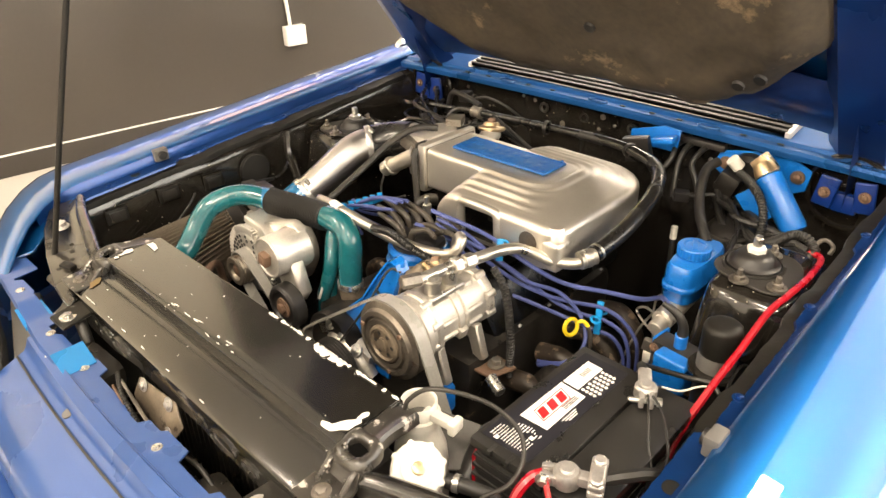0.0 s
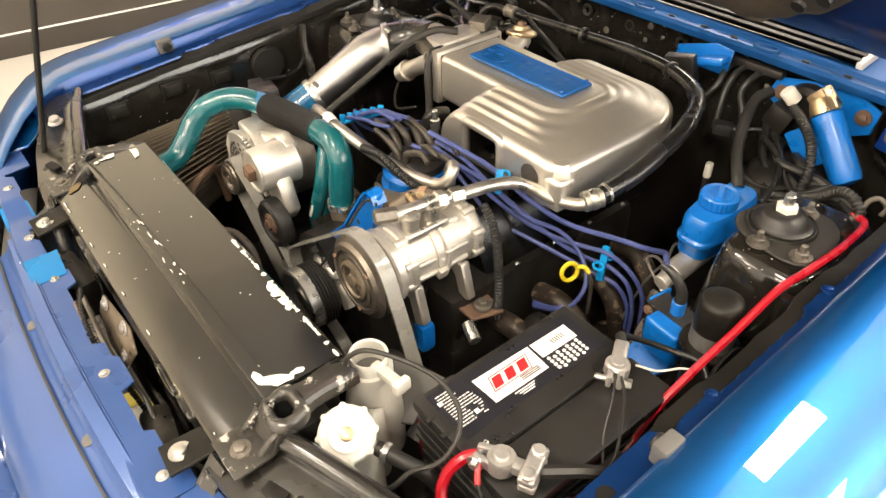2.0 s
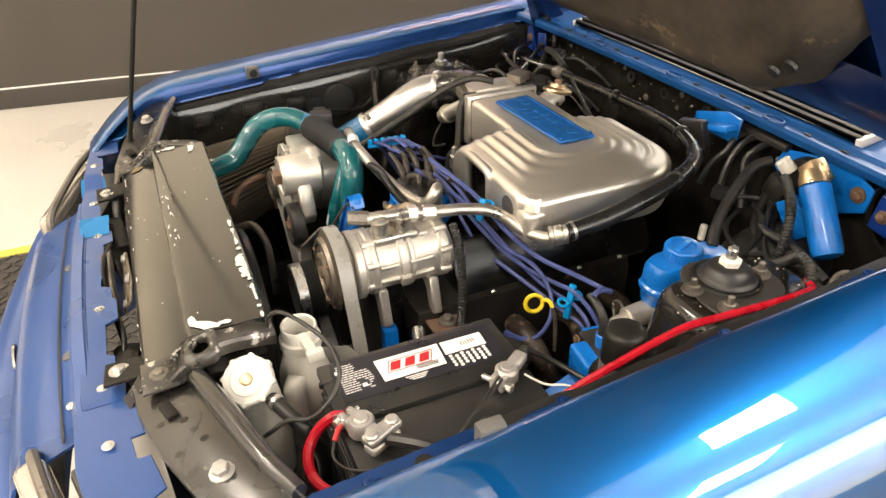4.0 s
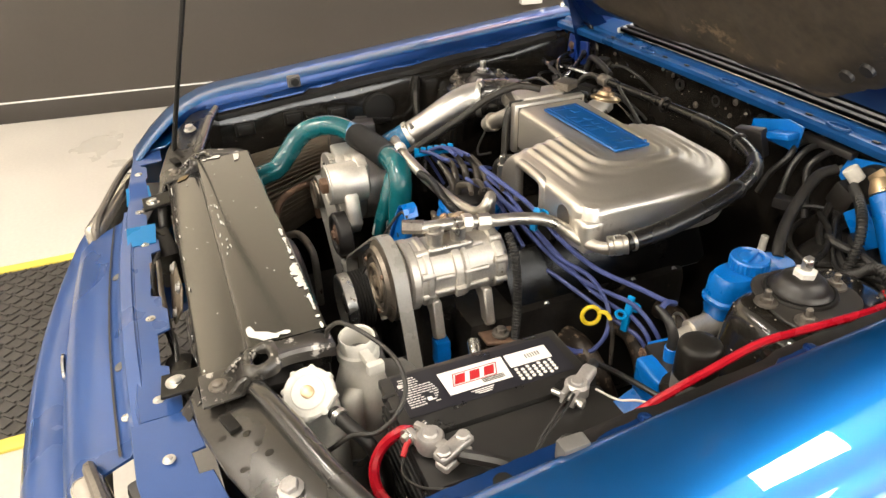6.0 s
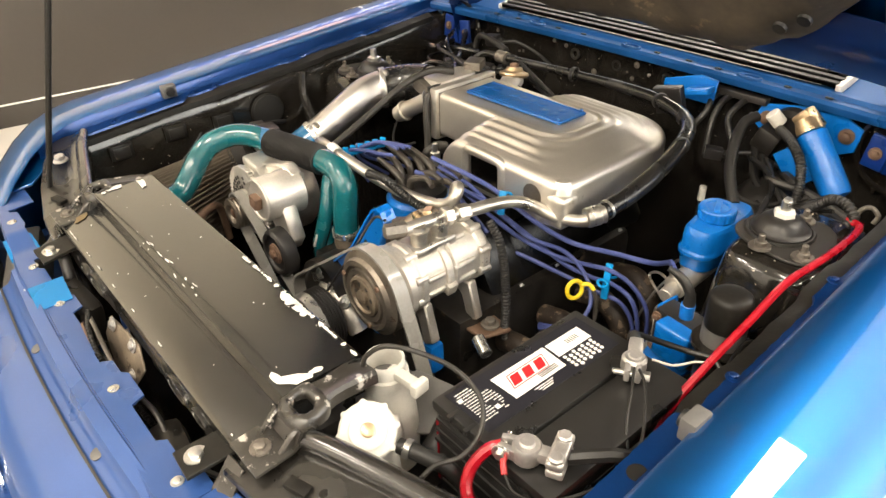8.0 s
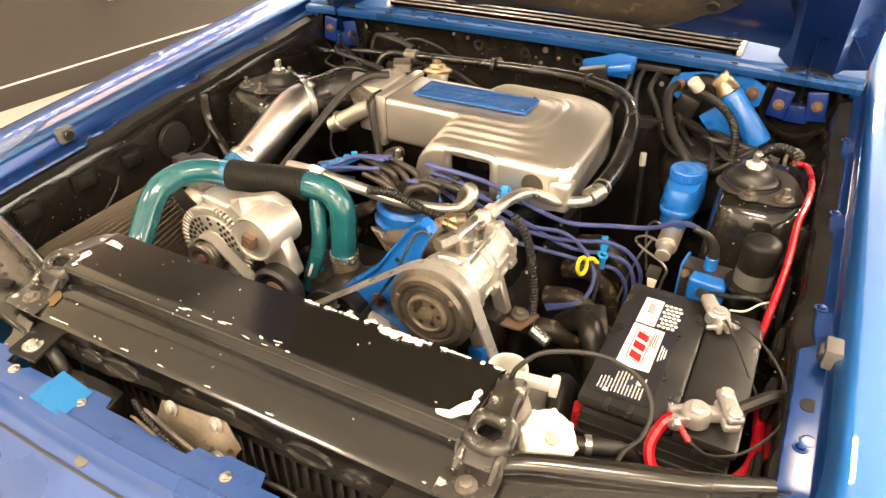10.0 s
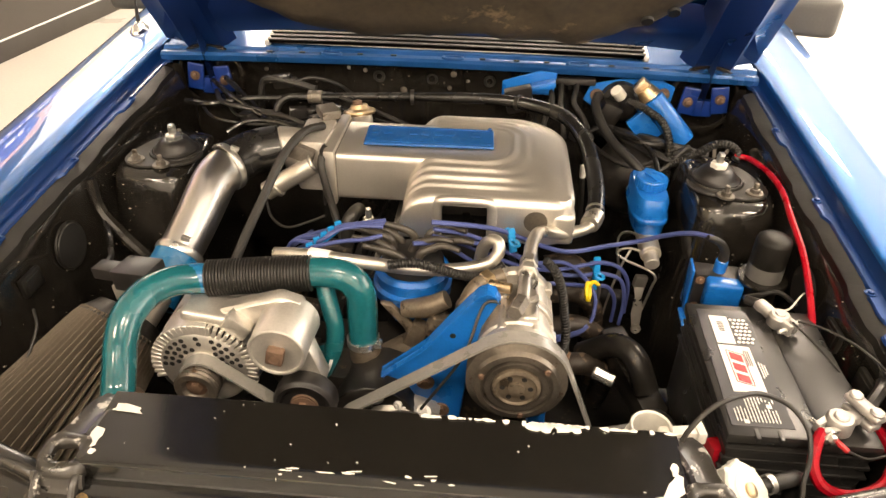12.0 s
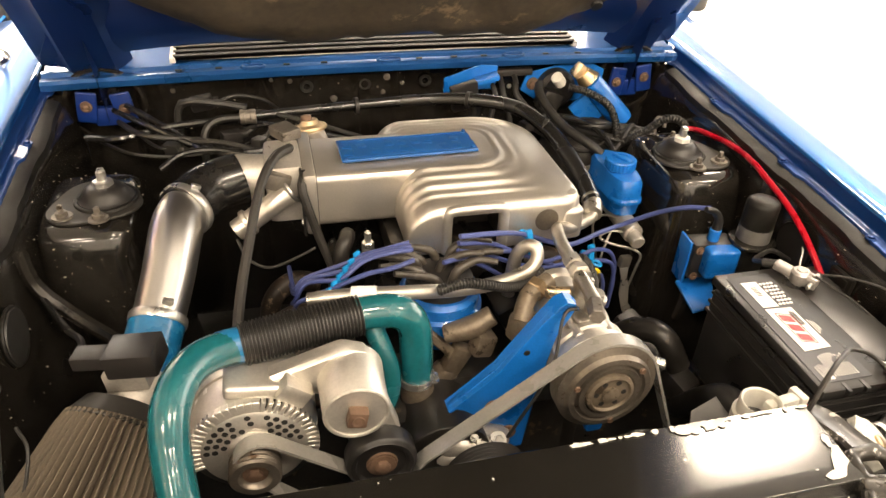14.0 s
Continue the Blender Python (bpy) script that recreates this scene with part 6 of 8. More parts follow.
blb = thing("compressor_bracket", (0.05, 0.25, 0.58), "blue painted accessory bracket running down from the compressor", "bracket")
part("strap", slab(B(), [(0.125, 0.235, 0.885), (0.100, 0.235, 0.884), (0.078, 0.235, 0.858), (0.02, 0.235, 0.775), (-0.07, 0.235, 0.692), (-0.070, 0.235, 0.682), (-0.02, 0.235, 0.690), (0.01, 0.235, 0.60), (0.075, 0.235, 0.60), (0.09, 0.235, 0.74), (0.105, 0.235, 0.82), (0.128, 0.235, 0.868)], (0, 0.014, 0), 0.002), PART_BLUE, blb)
flange = B()
edge = [(0.128, 0.872), (0.122, 0.884), (0.110, 0.888), (0.098, 0.882), (0.078, 0.8565), (0.048, 0.8145), (0.020, 0.774), (-0.025, 0.732), (-0.070, 0.692)]
sheet(flange, [[(x, 0.228, z) for x, z in edge], [(x, 0.253, z + 0.001) for x, z in edge]], (0.002, 0, -0.003))
part("strap_flange", flange, PART_BLUE, blb, "turned-over upper edge")
part("strap_hole", lathe(B(), (0.062, 0.2345, 0.800), (0, -1, 0), [(0, 0.0048), (0.0008, 0.0045)], 12), RUBBER, blb)
for c in ((0.02, 0.234, 0.70), (0.045, 0.234, 0.64)):
    part("strap_bolt", hexbolt(B(), c, (0, -1, 0), 0.009, 0.008), RUST, blb)
part("lower_lug", box(B(), (0.205, 0.26, 0.62), (0.03, 0.03, 0.06), bev=0.008), PART_BLUE, blb)

wp = thing("water_pump_pulley", (0.0, 0.17, 0.52), "bright steel water pump and crank pulleys behind the cover", "pulley")
part("pump_disc", lathe(B(), (-0.006, 0.126, 0.628), (0, 1, 0), [(0.006, 0.010), (0.006, 0.020), (0.014, 0.024), (0.016, 0.044), (0.003, 0.052), (0.0, 0.056), (0.002, 0.061), (0.022, 0.062)], 44), ZINC, wp, "bright steel hub disc")
part("pump_rim", lathe(B(), (-0.006, 0.150, 0.628), (0, 1, 0), [(0, 0.048), (0.0, 0.060)] + [(0.002 + 0.003 * k, 0.062 if k % 2 else 0.0585) for k in range(11)] + [(0.036, 0.05)], 40), PLASTIC, wp, "black ribbed belt pulley")
part("crank_disc", lathe(B(), (0.0, 0.150, 0.47), (0, 1, 0), [(0, 0.02), (0.004, 0.055), (0.0, 0.076), (0.004, 0.080), (0.04, 0.080), (0.044, 0.06)], 40), GREASE, wp)
part("pump_side", lathe(B(), (0.245, 0.150, 0.585), (0, 1, 0), [(0, 0.02), (0.004, 0.045), (0.0, 0.058), (0.004, 0.062), (0.04, 0.062), (0.044, 0.05)], 40), GREASE, wp)
belt = thing("drive_belt", (0.05, 0.18, 0.42), "worn ribbed drive belt over the pulleys, sheen put into its grey", "belt")
part("main_run", belt_loop([(0.0, 0.47, 0.080), (0.245, 0.585, 0.064), (0.160, 0.775, 0.0755), (-0.062, 0.640, 0.050)], 0.170, 0.194), BELT, belt)
part("alternator_run", belt_loop([(-0.317, 0.736, 0.031), (0.0, 0.47, 0.081), (-0.13, 0.60, 0.02)], 0.166, 0.188), BELT, belt)

# ---------------------------------------------------------------- battery corner
bat = thing("battery", (0.532, 0.213, 0.60), "black car battery with a printed white and red label", "battery")
case = B()
box(case, (0.532, 0.213, 0.690), (0.190, 0.270, 0.180), bev=0.008)
bcase = part("case", case, BATT_BLACK, bat)
for k in range(4):
    part("case_rib", box(B(), (0.532, 0.0785, 0.64 + 0.024 * k), (0.17, 0.006, 0.006), bev=0.001), BATT_BLACK, bcase)
for k in range(3):
    part("case_ledge", box(B(), (0.532, 0.213, 0.735 + 0.018 * k), (0.196 - 0.002 * k, 0.276 - 0.002 * k, 0.006), bev=0.002), BATT_BLACK, bcase)
lid = B()
box(lid, (0.493, 0.213, 0.7955), (0.122, 0.278, 0.017), bev=0.005)
box(lid, (0.594, 0.213, 0.7895), (0.078, 0.278, 0.017), bev=0.005)
for x in (0.470, 0.500):
    box(lid, (x, 0.078, 0.801), (0.006, 0.018, 0.008), bev=0.001)
part("lid", lid, BATT_BLACK, bat)
LZ = 0.8046
lab = part("label", slab(B(), [(0.440, 0.090, LZ), (0.522, 0.090, LZ), (0.524, 0.336, LZ), (0.446, 0.336, LZ)], (0, 0, 0.0006)), LABEL_BLACK, bat, "dark printed battery label")
part("white_panel", slab(B(), [(0.4585, 0.152, LZ + 0.0012), (0.5045, 0.154, LZ + 0.0012), (0.5050, 0.247, LZ + 0.0012), (0.4600, 0.250, LZ + 0.0012)], (0, 0, 0.0005)), LABEL_WHITE, lab)
part("upper_panel", slab(B(), [(0.4605, 0.254, LZ + 0.0012), (0.488, 0.253, LZ + 0.0012), (0.489, 0.318, LZ + 0.0012), (0.4615, 0.319, LZ + 0.0012)], (0, 0, 0.0005)), LABEL_WHITE, lab)
dots = B()
for i in range(7):
    for j in range(4):
        lathe(dots, (0.4935 + j * 0.0066 + (0.003 if i % 2 else 0), 0.258 + i * 0.0088, LZ + 0.001), (0, 0, 1), [(0, 0.0028), (0.0008, 0.0028)], 8)
tagged(part("white_dots", dots, LABEL_WHITE, lab), kind="stuff")
redb = B()
for y0 in (0.169, 0.191, 0.213):
    slab(redb, [(0.4712, y0 + 0.0055, LZ + 0.0022), (0.4712, y0 + 0.0205, LZ + 0.0022), (0.4880, y0 + 0.0135, LZ + 0.0022), (0.4880, y0 - 0.0015, LZ + 0.0022)], (0, 0, 0.0004))
edge_line = [(0.4682, 0.172), (0.4682, 0.238), (0.4910, 0.2290), (0.4910, 0.1640), (0.4682, 0.172)]
for (xa, ya), (xb, yb) in zip(edge_line, edge_line[1:]):
    n = Vector((yb - ya, xa - xb, 0)).normalized() * 0.0006
    slab(redb, [(xa - n.x, ya - n.y, LZ + 0.0022), (xb - n.x, yb - n.y, LZ + 0.0022), (xb + n.x, yb + n.y, LZ + 0.0022), (xa + n.x, ya + n.y, LZ + 0.0022)], (0, 0, 0.0003))
tagged(part("red_mark", redb, LABEL_RED, lab, "plain red slanted shapes inside a thin red outline"), kind="stuff")
txt = B()
rng = random.Random(8)
for k in range(13):
    x = 0.4495 + k * 0.0046
    y = 0.0975
    end = 0.121 + rng.uniform(-0.004, 0.004)
    if k > 3:
        end += 0.018
    while y < end:
        w = rng.uniform(0.0025, 0.0075)
        if not (0.485 < x and 0.118 < y < 0.128):
            slab(txt, [(x, y, LZ + 0.0014), (x, y + w, LZ + 0.0014), (x + 0.0016, y + w, LZ + 0.0014), (x + 0.0016, y, LZ + 0.0014)], (0, 0, 0.0003))
        y += w + 0.0011
for k in range(3):
    slab(txt, [(0.5085 + 0.0034 * k, 0.182 + 0.004 * k, LZ + 0.0014), (0.5085 + 0.0034 * k, 0.216 - 0.003 * k, LZ + 0.0014), (0.5100 + 0.0034 * k, 0.216 - 0.003 * k, LZ + 0.0014), (0.5100 + 0.0034 * k, 0.182 + 0.004 * k, LZ + 0.0014)], (0, 0, 0.0003))
for c in ((0.458, 0.094), (0.495, 0.1235)):
    slab(txt, [(c[0], c[1], LZ + 0.0014), (c[0], c[1] + 0.007, LZ + 0.0014), (c[0] + 0.007, c[1] + 0.007, LZ + 0.0014), (c[0] + 0.007, c[1], LZ + 0.0014)], (0, 0, 0.0003))
tagged(part("print_bar", txt, LABEL_WHITE, lab), kind="stuff")
slab_g = B()
for k in range(3):
    slab(slab_g, [(0.4925 + 0.003 * k, 0.205, LZ + 0.0022), (0.4925 + 0.003 * k, 0.238, LZ + 0.0022), (0.494 + 0.003 * k, 0.238, LZ + 0.0022), (0.494 + 0.003 * k, 0.205, LZ + 0.0022)], (0, 0, 0.0004))
for k in range(6):
    slab(slab_g, [(0.470, 0.282 + 0.004 * k, LZ + 0.0022), (0.479, 0.282 + 0.004 * k, LZ + 0.0022), (0.479, 0.2836 + 0.004 * k, LZ + 0.0022), (0.470, 0.2836 + 0.004 * k, LZ + 0.0022)], (0, 0, 0.0004))
tagged(part("grey_print", slab_g, GREY_PLASTIC, lab), kind="stuff")

def terminal_front(c, turn):
    tm = thing("battery_terminal", (c[0], c[1], 0.797), "grey cast lead clamp on the battery's front post", "battery terminal", "battery terminals")
    r = radians(turn)
    q = lambda dx, dy, dz: (c[0] + dx * math.cos(r) - dy * math.sin(r), c[1] + dx * math.sin(r) + dy * math.cos(r), 0.797 + dz)
    cl = B()
    lathe(cl, q(0, 0, 0.006), (0, 0, 1), [(0, 0.016), (0.003, 0.018), (0.020, 0.0175), (0.024, 0.0150), (0.0245, 0.010)], 24)
    box(cl, q(-0.021, 0.008, 0.016), (0.024, 0.009, 0.016), (0, 0, turn + 10), 0.003)
    box(cl, q(-0.021, -0.008, 0.016), (0.024, 0.009, 0.016), (0, 0, turn - 10), 0.003)
    box(cl, q(0.022, 0.0, 0.020), (0.026, 0.018, 0.016), (0, 0, turn), 0.005)
    part("clamp", cl, LEAD, tm)
    part("saddle", merge(box(B(), q(0.038, 0.0, 0.034), (0.021, 0.054, 0.011), (0, 0, turn), 0.005, 3), box(B(), q(0.038, 0.0, 0.018), (0.021, 0.048, 0.012), (0, 0, turn), 0.005, 3)), LEAD, tm)
    part("post", lathe(B(), q(0, 0, 0.0), (0, 0, 1), [(0, 0.010), (0.032, 0.0098), (0.034, 0.008)], 20), LEAD, tm)
    part("pinch_bolt", merge(cyl(B(), q(-0.027, -0.020, 0.016), q(-0.027, 0.020, 0.016), 0.004, seg=10), hexbolt(B(), q(-0.027, -0.013, 0.016), (math.sin(r), -math.cos(r), 0), 0.0065, 0.008)), ZINC, tm)
    for dy in (0.017, -0.017):
        part("saddle_bolt", lathe(B(), q(0.038, dy, 0.038), (0, 0, 1), [(0, 0.0095), (0.004, 0.0092), (0.006, 0.007)], 8), LEAD, tm)


def terminal_rear(c, turn):
    tm = thing("battery_terminal", (c[0], c[1], 0.797), "corroded grey lead clamp with a bright pinch bolt", "battery terminal", "battery terminals")
    r = radians(turn)
    q = lambda dx, dy, dz: (c[0] + dx * math.cos(r) - dy * math.sin(r), c[1] + dx * math.sin(r) + dy * math.cos(r), 0.797 + dz)
    cl = B()
    lathe(cl, q(0, 0, 0.006), (0, 0, 1), [(0, 0.015), (0.003, 0.017), (0.018, 0.0165), (0.022, 0.013)], 22)
    box(cl, q(0.026, 0, 0.018), (0.036, 0.020, 0.016), (0, -6, turn), 0.006, 3)
    box(cl, q(-0.018, 0.007, 0.016), (0.022, 0.008, 0.020), (0, 0, turn), 0.003)
    box(cl, q(-0.018, -0.007, 0.016), (0.022, 0.008, 0.020), (0, 0, turn), 0.003)
    part("clamp", cl, LEAD, tm)
    part("post", lathe(B(), q(0, 0, 0.0), (0, 0, 1), [(0, 0.009), (0.028, 0.0085), (0.030, 0.007)], 20), LEAD, tm)
    part("pinch_bolt", merge(cyl(B(), q(-0.022, -0.022, 0.016), q(-0.022, 0.026, 0.016), 0.0042, seg=10), hexbolt(B(), q(-0.022, -0.012, 0.016), (math.sin(r), -math.cos(r), 0), 0.0070, 0.010, False)), ZINC, tm)
    part("cable_lug", cyl(B(), q(0.040, 0.0, 0.020), q(0.062, 0.004, 0.014), 0.0075, seg=14), RUBBER, tm)


terminal_front((0.576, 0.097), 25)
terminal_rear((0.566, 0.310), 122)


def cable(name, pts, r, material, label, category="cable", group="", wave=None, seg=8):
    return solo(name, tube(B(), pts, r, seg, 8, wave), material, label, category, group)


cable("battery_cable", [(0.617, 0.118, 0.822), (0.636, 0.138, 0.826), (0.655, 0.162, 0.824), (0.675, 0.195, 0.800), (0.685, 0.23, 0.74), (0.685, 0.26, 0.66)], 0.0085, RUBBER, "thick black battery cable leaving the front clamp")
cable("red_battery_lead", [(0.551, 0.082, 0.814), (0.541, 0.068, 0.808), (0.535, 0.047, 0.786), (0.548, 0.030, 0.768), (0.582, 0.025, 0.763), (0.622, 0.038, 0.770), (0.648, 0.075, 0.778), (0.653, 0.13, 0.775), (0.648, 0.22, 0.76)], 0.0075, RED, "glossy red battery lead looping round the front clamp")
cable("red_cable", [(0.615, 0.800, 0.858), (0.640, 0.780, 0.862), (0.651, 0.683, 0.874), (0.648, 0.600, 0.876), (0.641, 0.537, 0.870), (0.640, 0.450, 0.848), (0.634, 0.370, 0.815), (0.628, 0.30, 0.77), (0.63, 0.24, 0.70)], 0.0058, RED, "long glossy red power cable along the inner fender")
cable("pink_wire", [(0.556, 0.082, 0.815), (0.566, 0.069, 0.810), (0.577, 0.060, 0.804)], 0.0038, LABEL_RED, "short red crimp sleeve on a thin wire")
cable("thin_wire", [(0.577, 0.060, 0.804), (0.602, 0.052, 0.802), (0.636, 0.064, 0.812), (0.664, 0.100, 0.826), (0.672, 0.140, 0.832), (0.664, 0.185, 0.836), (0.640, 0.225, 0.842), (0.612, 0.265, 0.836), (0.586, 0.292, 0.826)], 0.0019, RUBBER, "thin black wire curving over the battery")
cable("thin_wire", [(0.578, 0.292, 0.824), (0.600, 0.258, 0.815), (0.622, 0.222, 0.802), (0.650, 0.195, 0.775)], 0.0018, RUBBER, "thin black wire hanging from the rear clamp")
cable("thin_wire", [(0.580, 0.330, 0.816), (0.600, 0.352, 0.806), (0.618, 0.372, 0.812), (0.634, 0.392, 0.808)], 0.0016, OFF_WHITE, "short frayed pale wire from the rear clamp")
cable("battery_cable", [(0.532, 0.362, 0.812), (0.545, 0.395, 0.790), (0.580, 0.425, 0.775), (0.615, 0.435, 0.775), (0.645, 0.42, 0.76)], 0.0045, RUBBER, "black battery cable leaving the rear clamp")
cable("overflow_tube", [(0.356, 0.026, 0.838), (0.363, 0.029, 0.858), (0.387, 0.044, 0.880), (0.428, 0.070, 0.878), (0.466, 0.092, 0.862), (0.505, 0.092, 0.844), (0.526, 0.071, 0.824), (0.525, 0.044, 0.803), (0.510, 0.015, 0.795), (0.503, -0.007, 0.778), (0.485, -0.015, 0.755)], 0.0033, HOSE_GREY, "thin grey overflow tube looping over the battery")

# coolant filler and washer bottle
fil = thing("coolant_bottle", (0.335, 0.075, 0.62), "dusty white plastic filler neck open at the top", "bottle")
part("neck", lathe(B(), (0.333, 0.074, 0.62), (0, 0, 1), [(0, 0.042), (0.06, 0.043), (0.10, 0.040), (0.122, 0.034), (0.142, 0.0285), (0.150, 0.0285), (0.152, 0.0325), (0.166, 0.0325), (0.168, 0.0280), (0.188, 0.0280), (0.190, 0.0265), (0.188, 0.0240), (0.150, 0.0235)], 32, False), OFF_WHITE, fil)
part("inside", lathe(B(), (0.333, 0.074, 0.775), (0, 0, 1), [(0, 0.023), (0.001, 0.023)], 20), GREY_PLASTIC, fil)
part("spout", merge(box(B(), (0.372, 0.078, 0.795), (0.055, 0.016, 0.014), (0, 0, 8), 0.004), box(B(), (0.398, 0.082, 0.795), (0.012, 0.026, 0.020), (0, 0, 8), 0.003)), OFF_WHITE, fil)
part("shoulder", tube(B(), [(0.362, 0.055, 0.735), (0.378, 0.045, 0.715), (0.382, 0.043, 0.68), (0.376, 0.045, 0.62)], [0.014, 0.018, 0.019, 0.019], 16), OFF_WHITE, fil, "moulded grip on the bottle's side")
wash = thing("washer_bottle", (0.43, -0.01, 0.62), "white screw cap on a dusty bottle neck", "bottle")
part("body", tube(B(), [(0.412, -0.008, 0.62), (0.412, -0.008, 0.70), (0.412, -0.010, 0.765), (0.422, -0.017, 0.801)], [0.037, 0.037, 0.032, 0.029], 26), OFF_WHITE, wash)
capb = B()
mcap = Matrix.Translation((0.421, -0.016, 0.800)) @ spin((0.50, -0.28, 0.80))
loops = []
for d, rr in ((0, 0.031), (0.002, 0.0355), (0.014, 0.0355), (0.017, 0.033), (0.0165, 0.025), (0.0175, 0.0235), (0.0185, 0.0225), (0.0190, 0.012)):
    lp = []
    for k in range(64):
        a = 2 * math.pi * k / 64
        notch = 1.09 if rr > 0.034 and (k % 8) in (0, 1) else 1.0
        lp.append(capb.verts.new(mcap @ Vector((rr * notch * math.cos(a), rr * notch * math.sin(a), d))))
    loops.append(lp)
for a, b in zip(loops, loops[1:]):
    for k in range(64):
        capb.faces.new((a[k], a[(k + 1) % 64], b[(k + 1) % 64], b[k]))
capb.faces.new(loops[0][::-1])
capb.faces.new(loops[-1])
cap_ob = part("screw_cap", capb, OFF_WHITE, wash)
part("cap_stud", lathe(B(), mcap @ Vector((0, 0, 0.0190)), (0.50, -0.28, 0.80), [(0, 0.009), (0.003, 0.009), (0.004, 0.007)], 20), BRASS_ZINC, cap_ob)
part("outlet", tube(B(), [(0.455, 0.005, 0.79), (0.490, 0.018, 0.79), (0.515, 0.035, 0.775), (0.525, 0.05, 0.73), (0.525, 0.05, 0.66)], 0.010, 12), RUBBER, wash, "black rubber outlet hose")
part("outlet_clamp", lathe(B(), (0.468, 0.010, 0.791), (1, 0.4, 0), [(-0.004, 0.0105), (-0.004, 0.0125), (0.004, 0.0125), (0.004, 0.0105)], 20, False), ZINC, wash)
solo("red_tag", box(B(), (0.440, 0.100, 0.700), (0.035, 0.025, 0.12), (0, 0, 15), 0.006), RED, "red plastic piece tucked beside the battery", "tag")
solo("battery_shield", slab(B(), [(0.262, 0.095, 0.70), (0.300, 0.155, 0.715), (0.375, 0.190, 0.70), (0.405, 0.12, 0.685), (0.33, 0.06, 0.68)], (0, 0, -0.006), 0.001), GREY_PLASTIC, "bent grey sheet shield between compressor and battery", "shield")
solo("battery_tray", box(B(), (0.53, 0.21, 0.585), (0.25, 0.32, 0.02), bev=0.006), BAY_BLACK, "black battery tray under the battery", "tray")

# ---------------------------------------------------------------- driver side of the bay
res = thing("fluid_reservoir", (0.437, 0.72, 0.69), "bright blue painted fluid reservoir with a screw cap", "reservoir")
rb = B()
loops = []
for z, gx, gy, cy in ((0.735, 0.028, 0.045, 0.715), (0.738, 0.034, 0.060, 0.718), (0.762, 0.038, 0.076, 0.730), (0.766, 0.041, 0.082, 0.732), (0.772, 0.041, 0.082, 0.732), (0.776, 0.038, 0.080, 0.734), (0.805, 0.038, 0.080, 0.736), (0.815, 0.033, 0.074, 0.736), (0.818, 0.022, 0.05, 0.728)):
    lp = []
    for k in range(36):
        a = 2 * math.pi * k / 36
        ca, sa = math.cos(a), math.sin(a)
        lp.append(rb.verts.new((0.436 + 0.92 * gx * math.copysign(abs(ca) ** 0.6, ca), cy + gy * math.copysign(abs(sa) ** 0.6, sa), z)))
    loops.append(lp)
for a, b in zip(loops, loops[1:]):
    for k in range(36):
        rb.faces.new((a[k], a[(k + 1) % 36], b[(k + 1) % 36], b[k]))
rb.faces.new(loops[0])
rb.faces.new(loops[-1])
part("tank", rb, PART_BLUE, res)
capk = B()
loops = []
for z, r in ((0.816, 0.028), (0.820, 0.0325), (0.836, 0.0325), (0.839, 0.0300), (0.8395, 0.0215), (0.8375, 0.0180)):
    loops.append([capk.verts.new((0.435 + r * (0.965 if k % 2 and r > 0.031 else 1.0) * math.cos(2 * math.pi * k / 56), 0.722 + r * (0.965 if k % 2 and r > 0.031 else 1.0) * math.sin(2 * math.pi * k / 56), z)) for k in range(56)])
for a, b in zip(loops, loops[1:]):
    for k in range(56):
        capk.faces.new((a[k], a[(k + 1) % 56], b[(k + 1) % 56], b[k]))
capk.faces.new(loops[0][::-1])
capk.faces.new(loops[-1])
part("cap", capk, PART_BLUE, res, "ribbed blue screw cap", 25)
part("cap_tab", box(B(), (0.435, 0.722, 0.8395), (0.010, 0.046, 0.005), (0, 0, 25), 0.002), PART_BLUE, res)
part("cylinder", merge(cyl(B(), (0.437, 0.62, 0.715), (0.437, 0.86, 0.735), 0.021, seg=20), cyl(B(), (0.437, 0.595, 0.708), (0.437, 0.63, 0.715), 0.015, seg=14)), ROUGH_CAST, res, "cast master cylinder below the tank")
boost = solo("brake_booster", lathe(B(), (0.437, 0.86, 0.725), (0, 1, 0.05), [(0, 0.03), (0.01, 0.06), (0.03, 0.078), (0.09, 0.088), (0.11, 0.088), (0.15, 0.07), (0.19, 0.05)], 36), GREASE, "round black brake booster on the firewall", "brake booster")
for pts in ([(0.432, 0.625, 0.715), (0.395, 0.638, 0.717), (0.374, 0.641, 0.702), (0.395, 0.628, 0.692), (0.435, 0.606, 0.687), (0.450, 0.598, 0.675), (0.446, 0.597, 0.650), (0.438, 0.602, 0.590)], [(0.440, 0.640, 0.722), (0.410, 0.680, 0.727), (0.389, 0.699, 0.712), (0.385, 0.695, 0.680), (0.400, 0.680, 0.610)], [(0.405, 0.655, 0.705), (0.385, 0.640, 0.660), (0.370, 0.625, 0.600), (0.36, 0.615, 0.54)]):
    cable("brake_line", pts, 0.0026, DULL_ALU, "thin bent steel brake line below the reservoir", "brake line", "brake lines")
lf = thing("line_fitting", (0.425, 0.59, 0.55), "dull zinc brake line clip hanging below the master cylinder", "fitting")
part("block", box(B(), (0.425, 0.612, 0.655), (0.026, 0.014, 0.026), (0, 8, 10), 0.004), DULL_ALU, lf)
part("strip", slab(B(), [(0.413, 0.611, 0.650), (0.437, 0.611, 0.650), (0.432, 0.600, 0.618), (0.437, 0.594, 0.600), (0.436, 0.588, 0.585), (0.433, 0.572, 0.556), (0.418, 0.572, 0.556), (0.414, 0.588, 0.585), (0.419, 0.600, 0.618)], (0, 0.004, 0.002), 0.0008), DULL_ALU, lf)
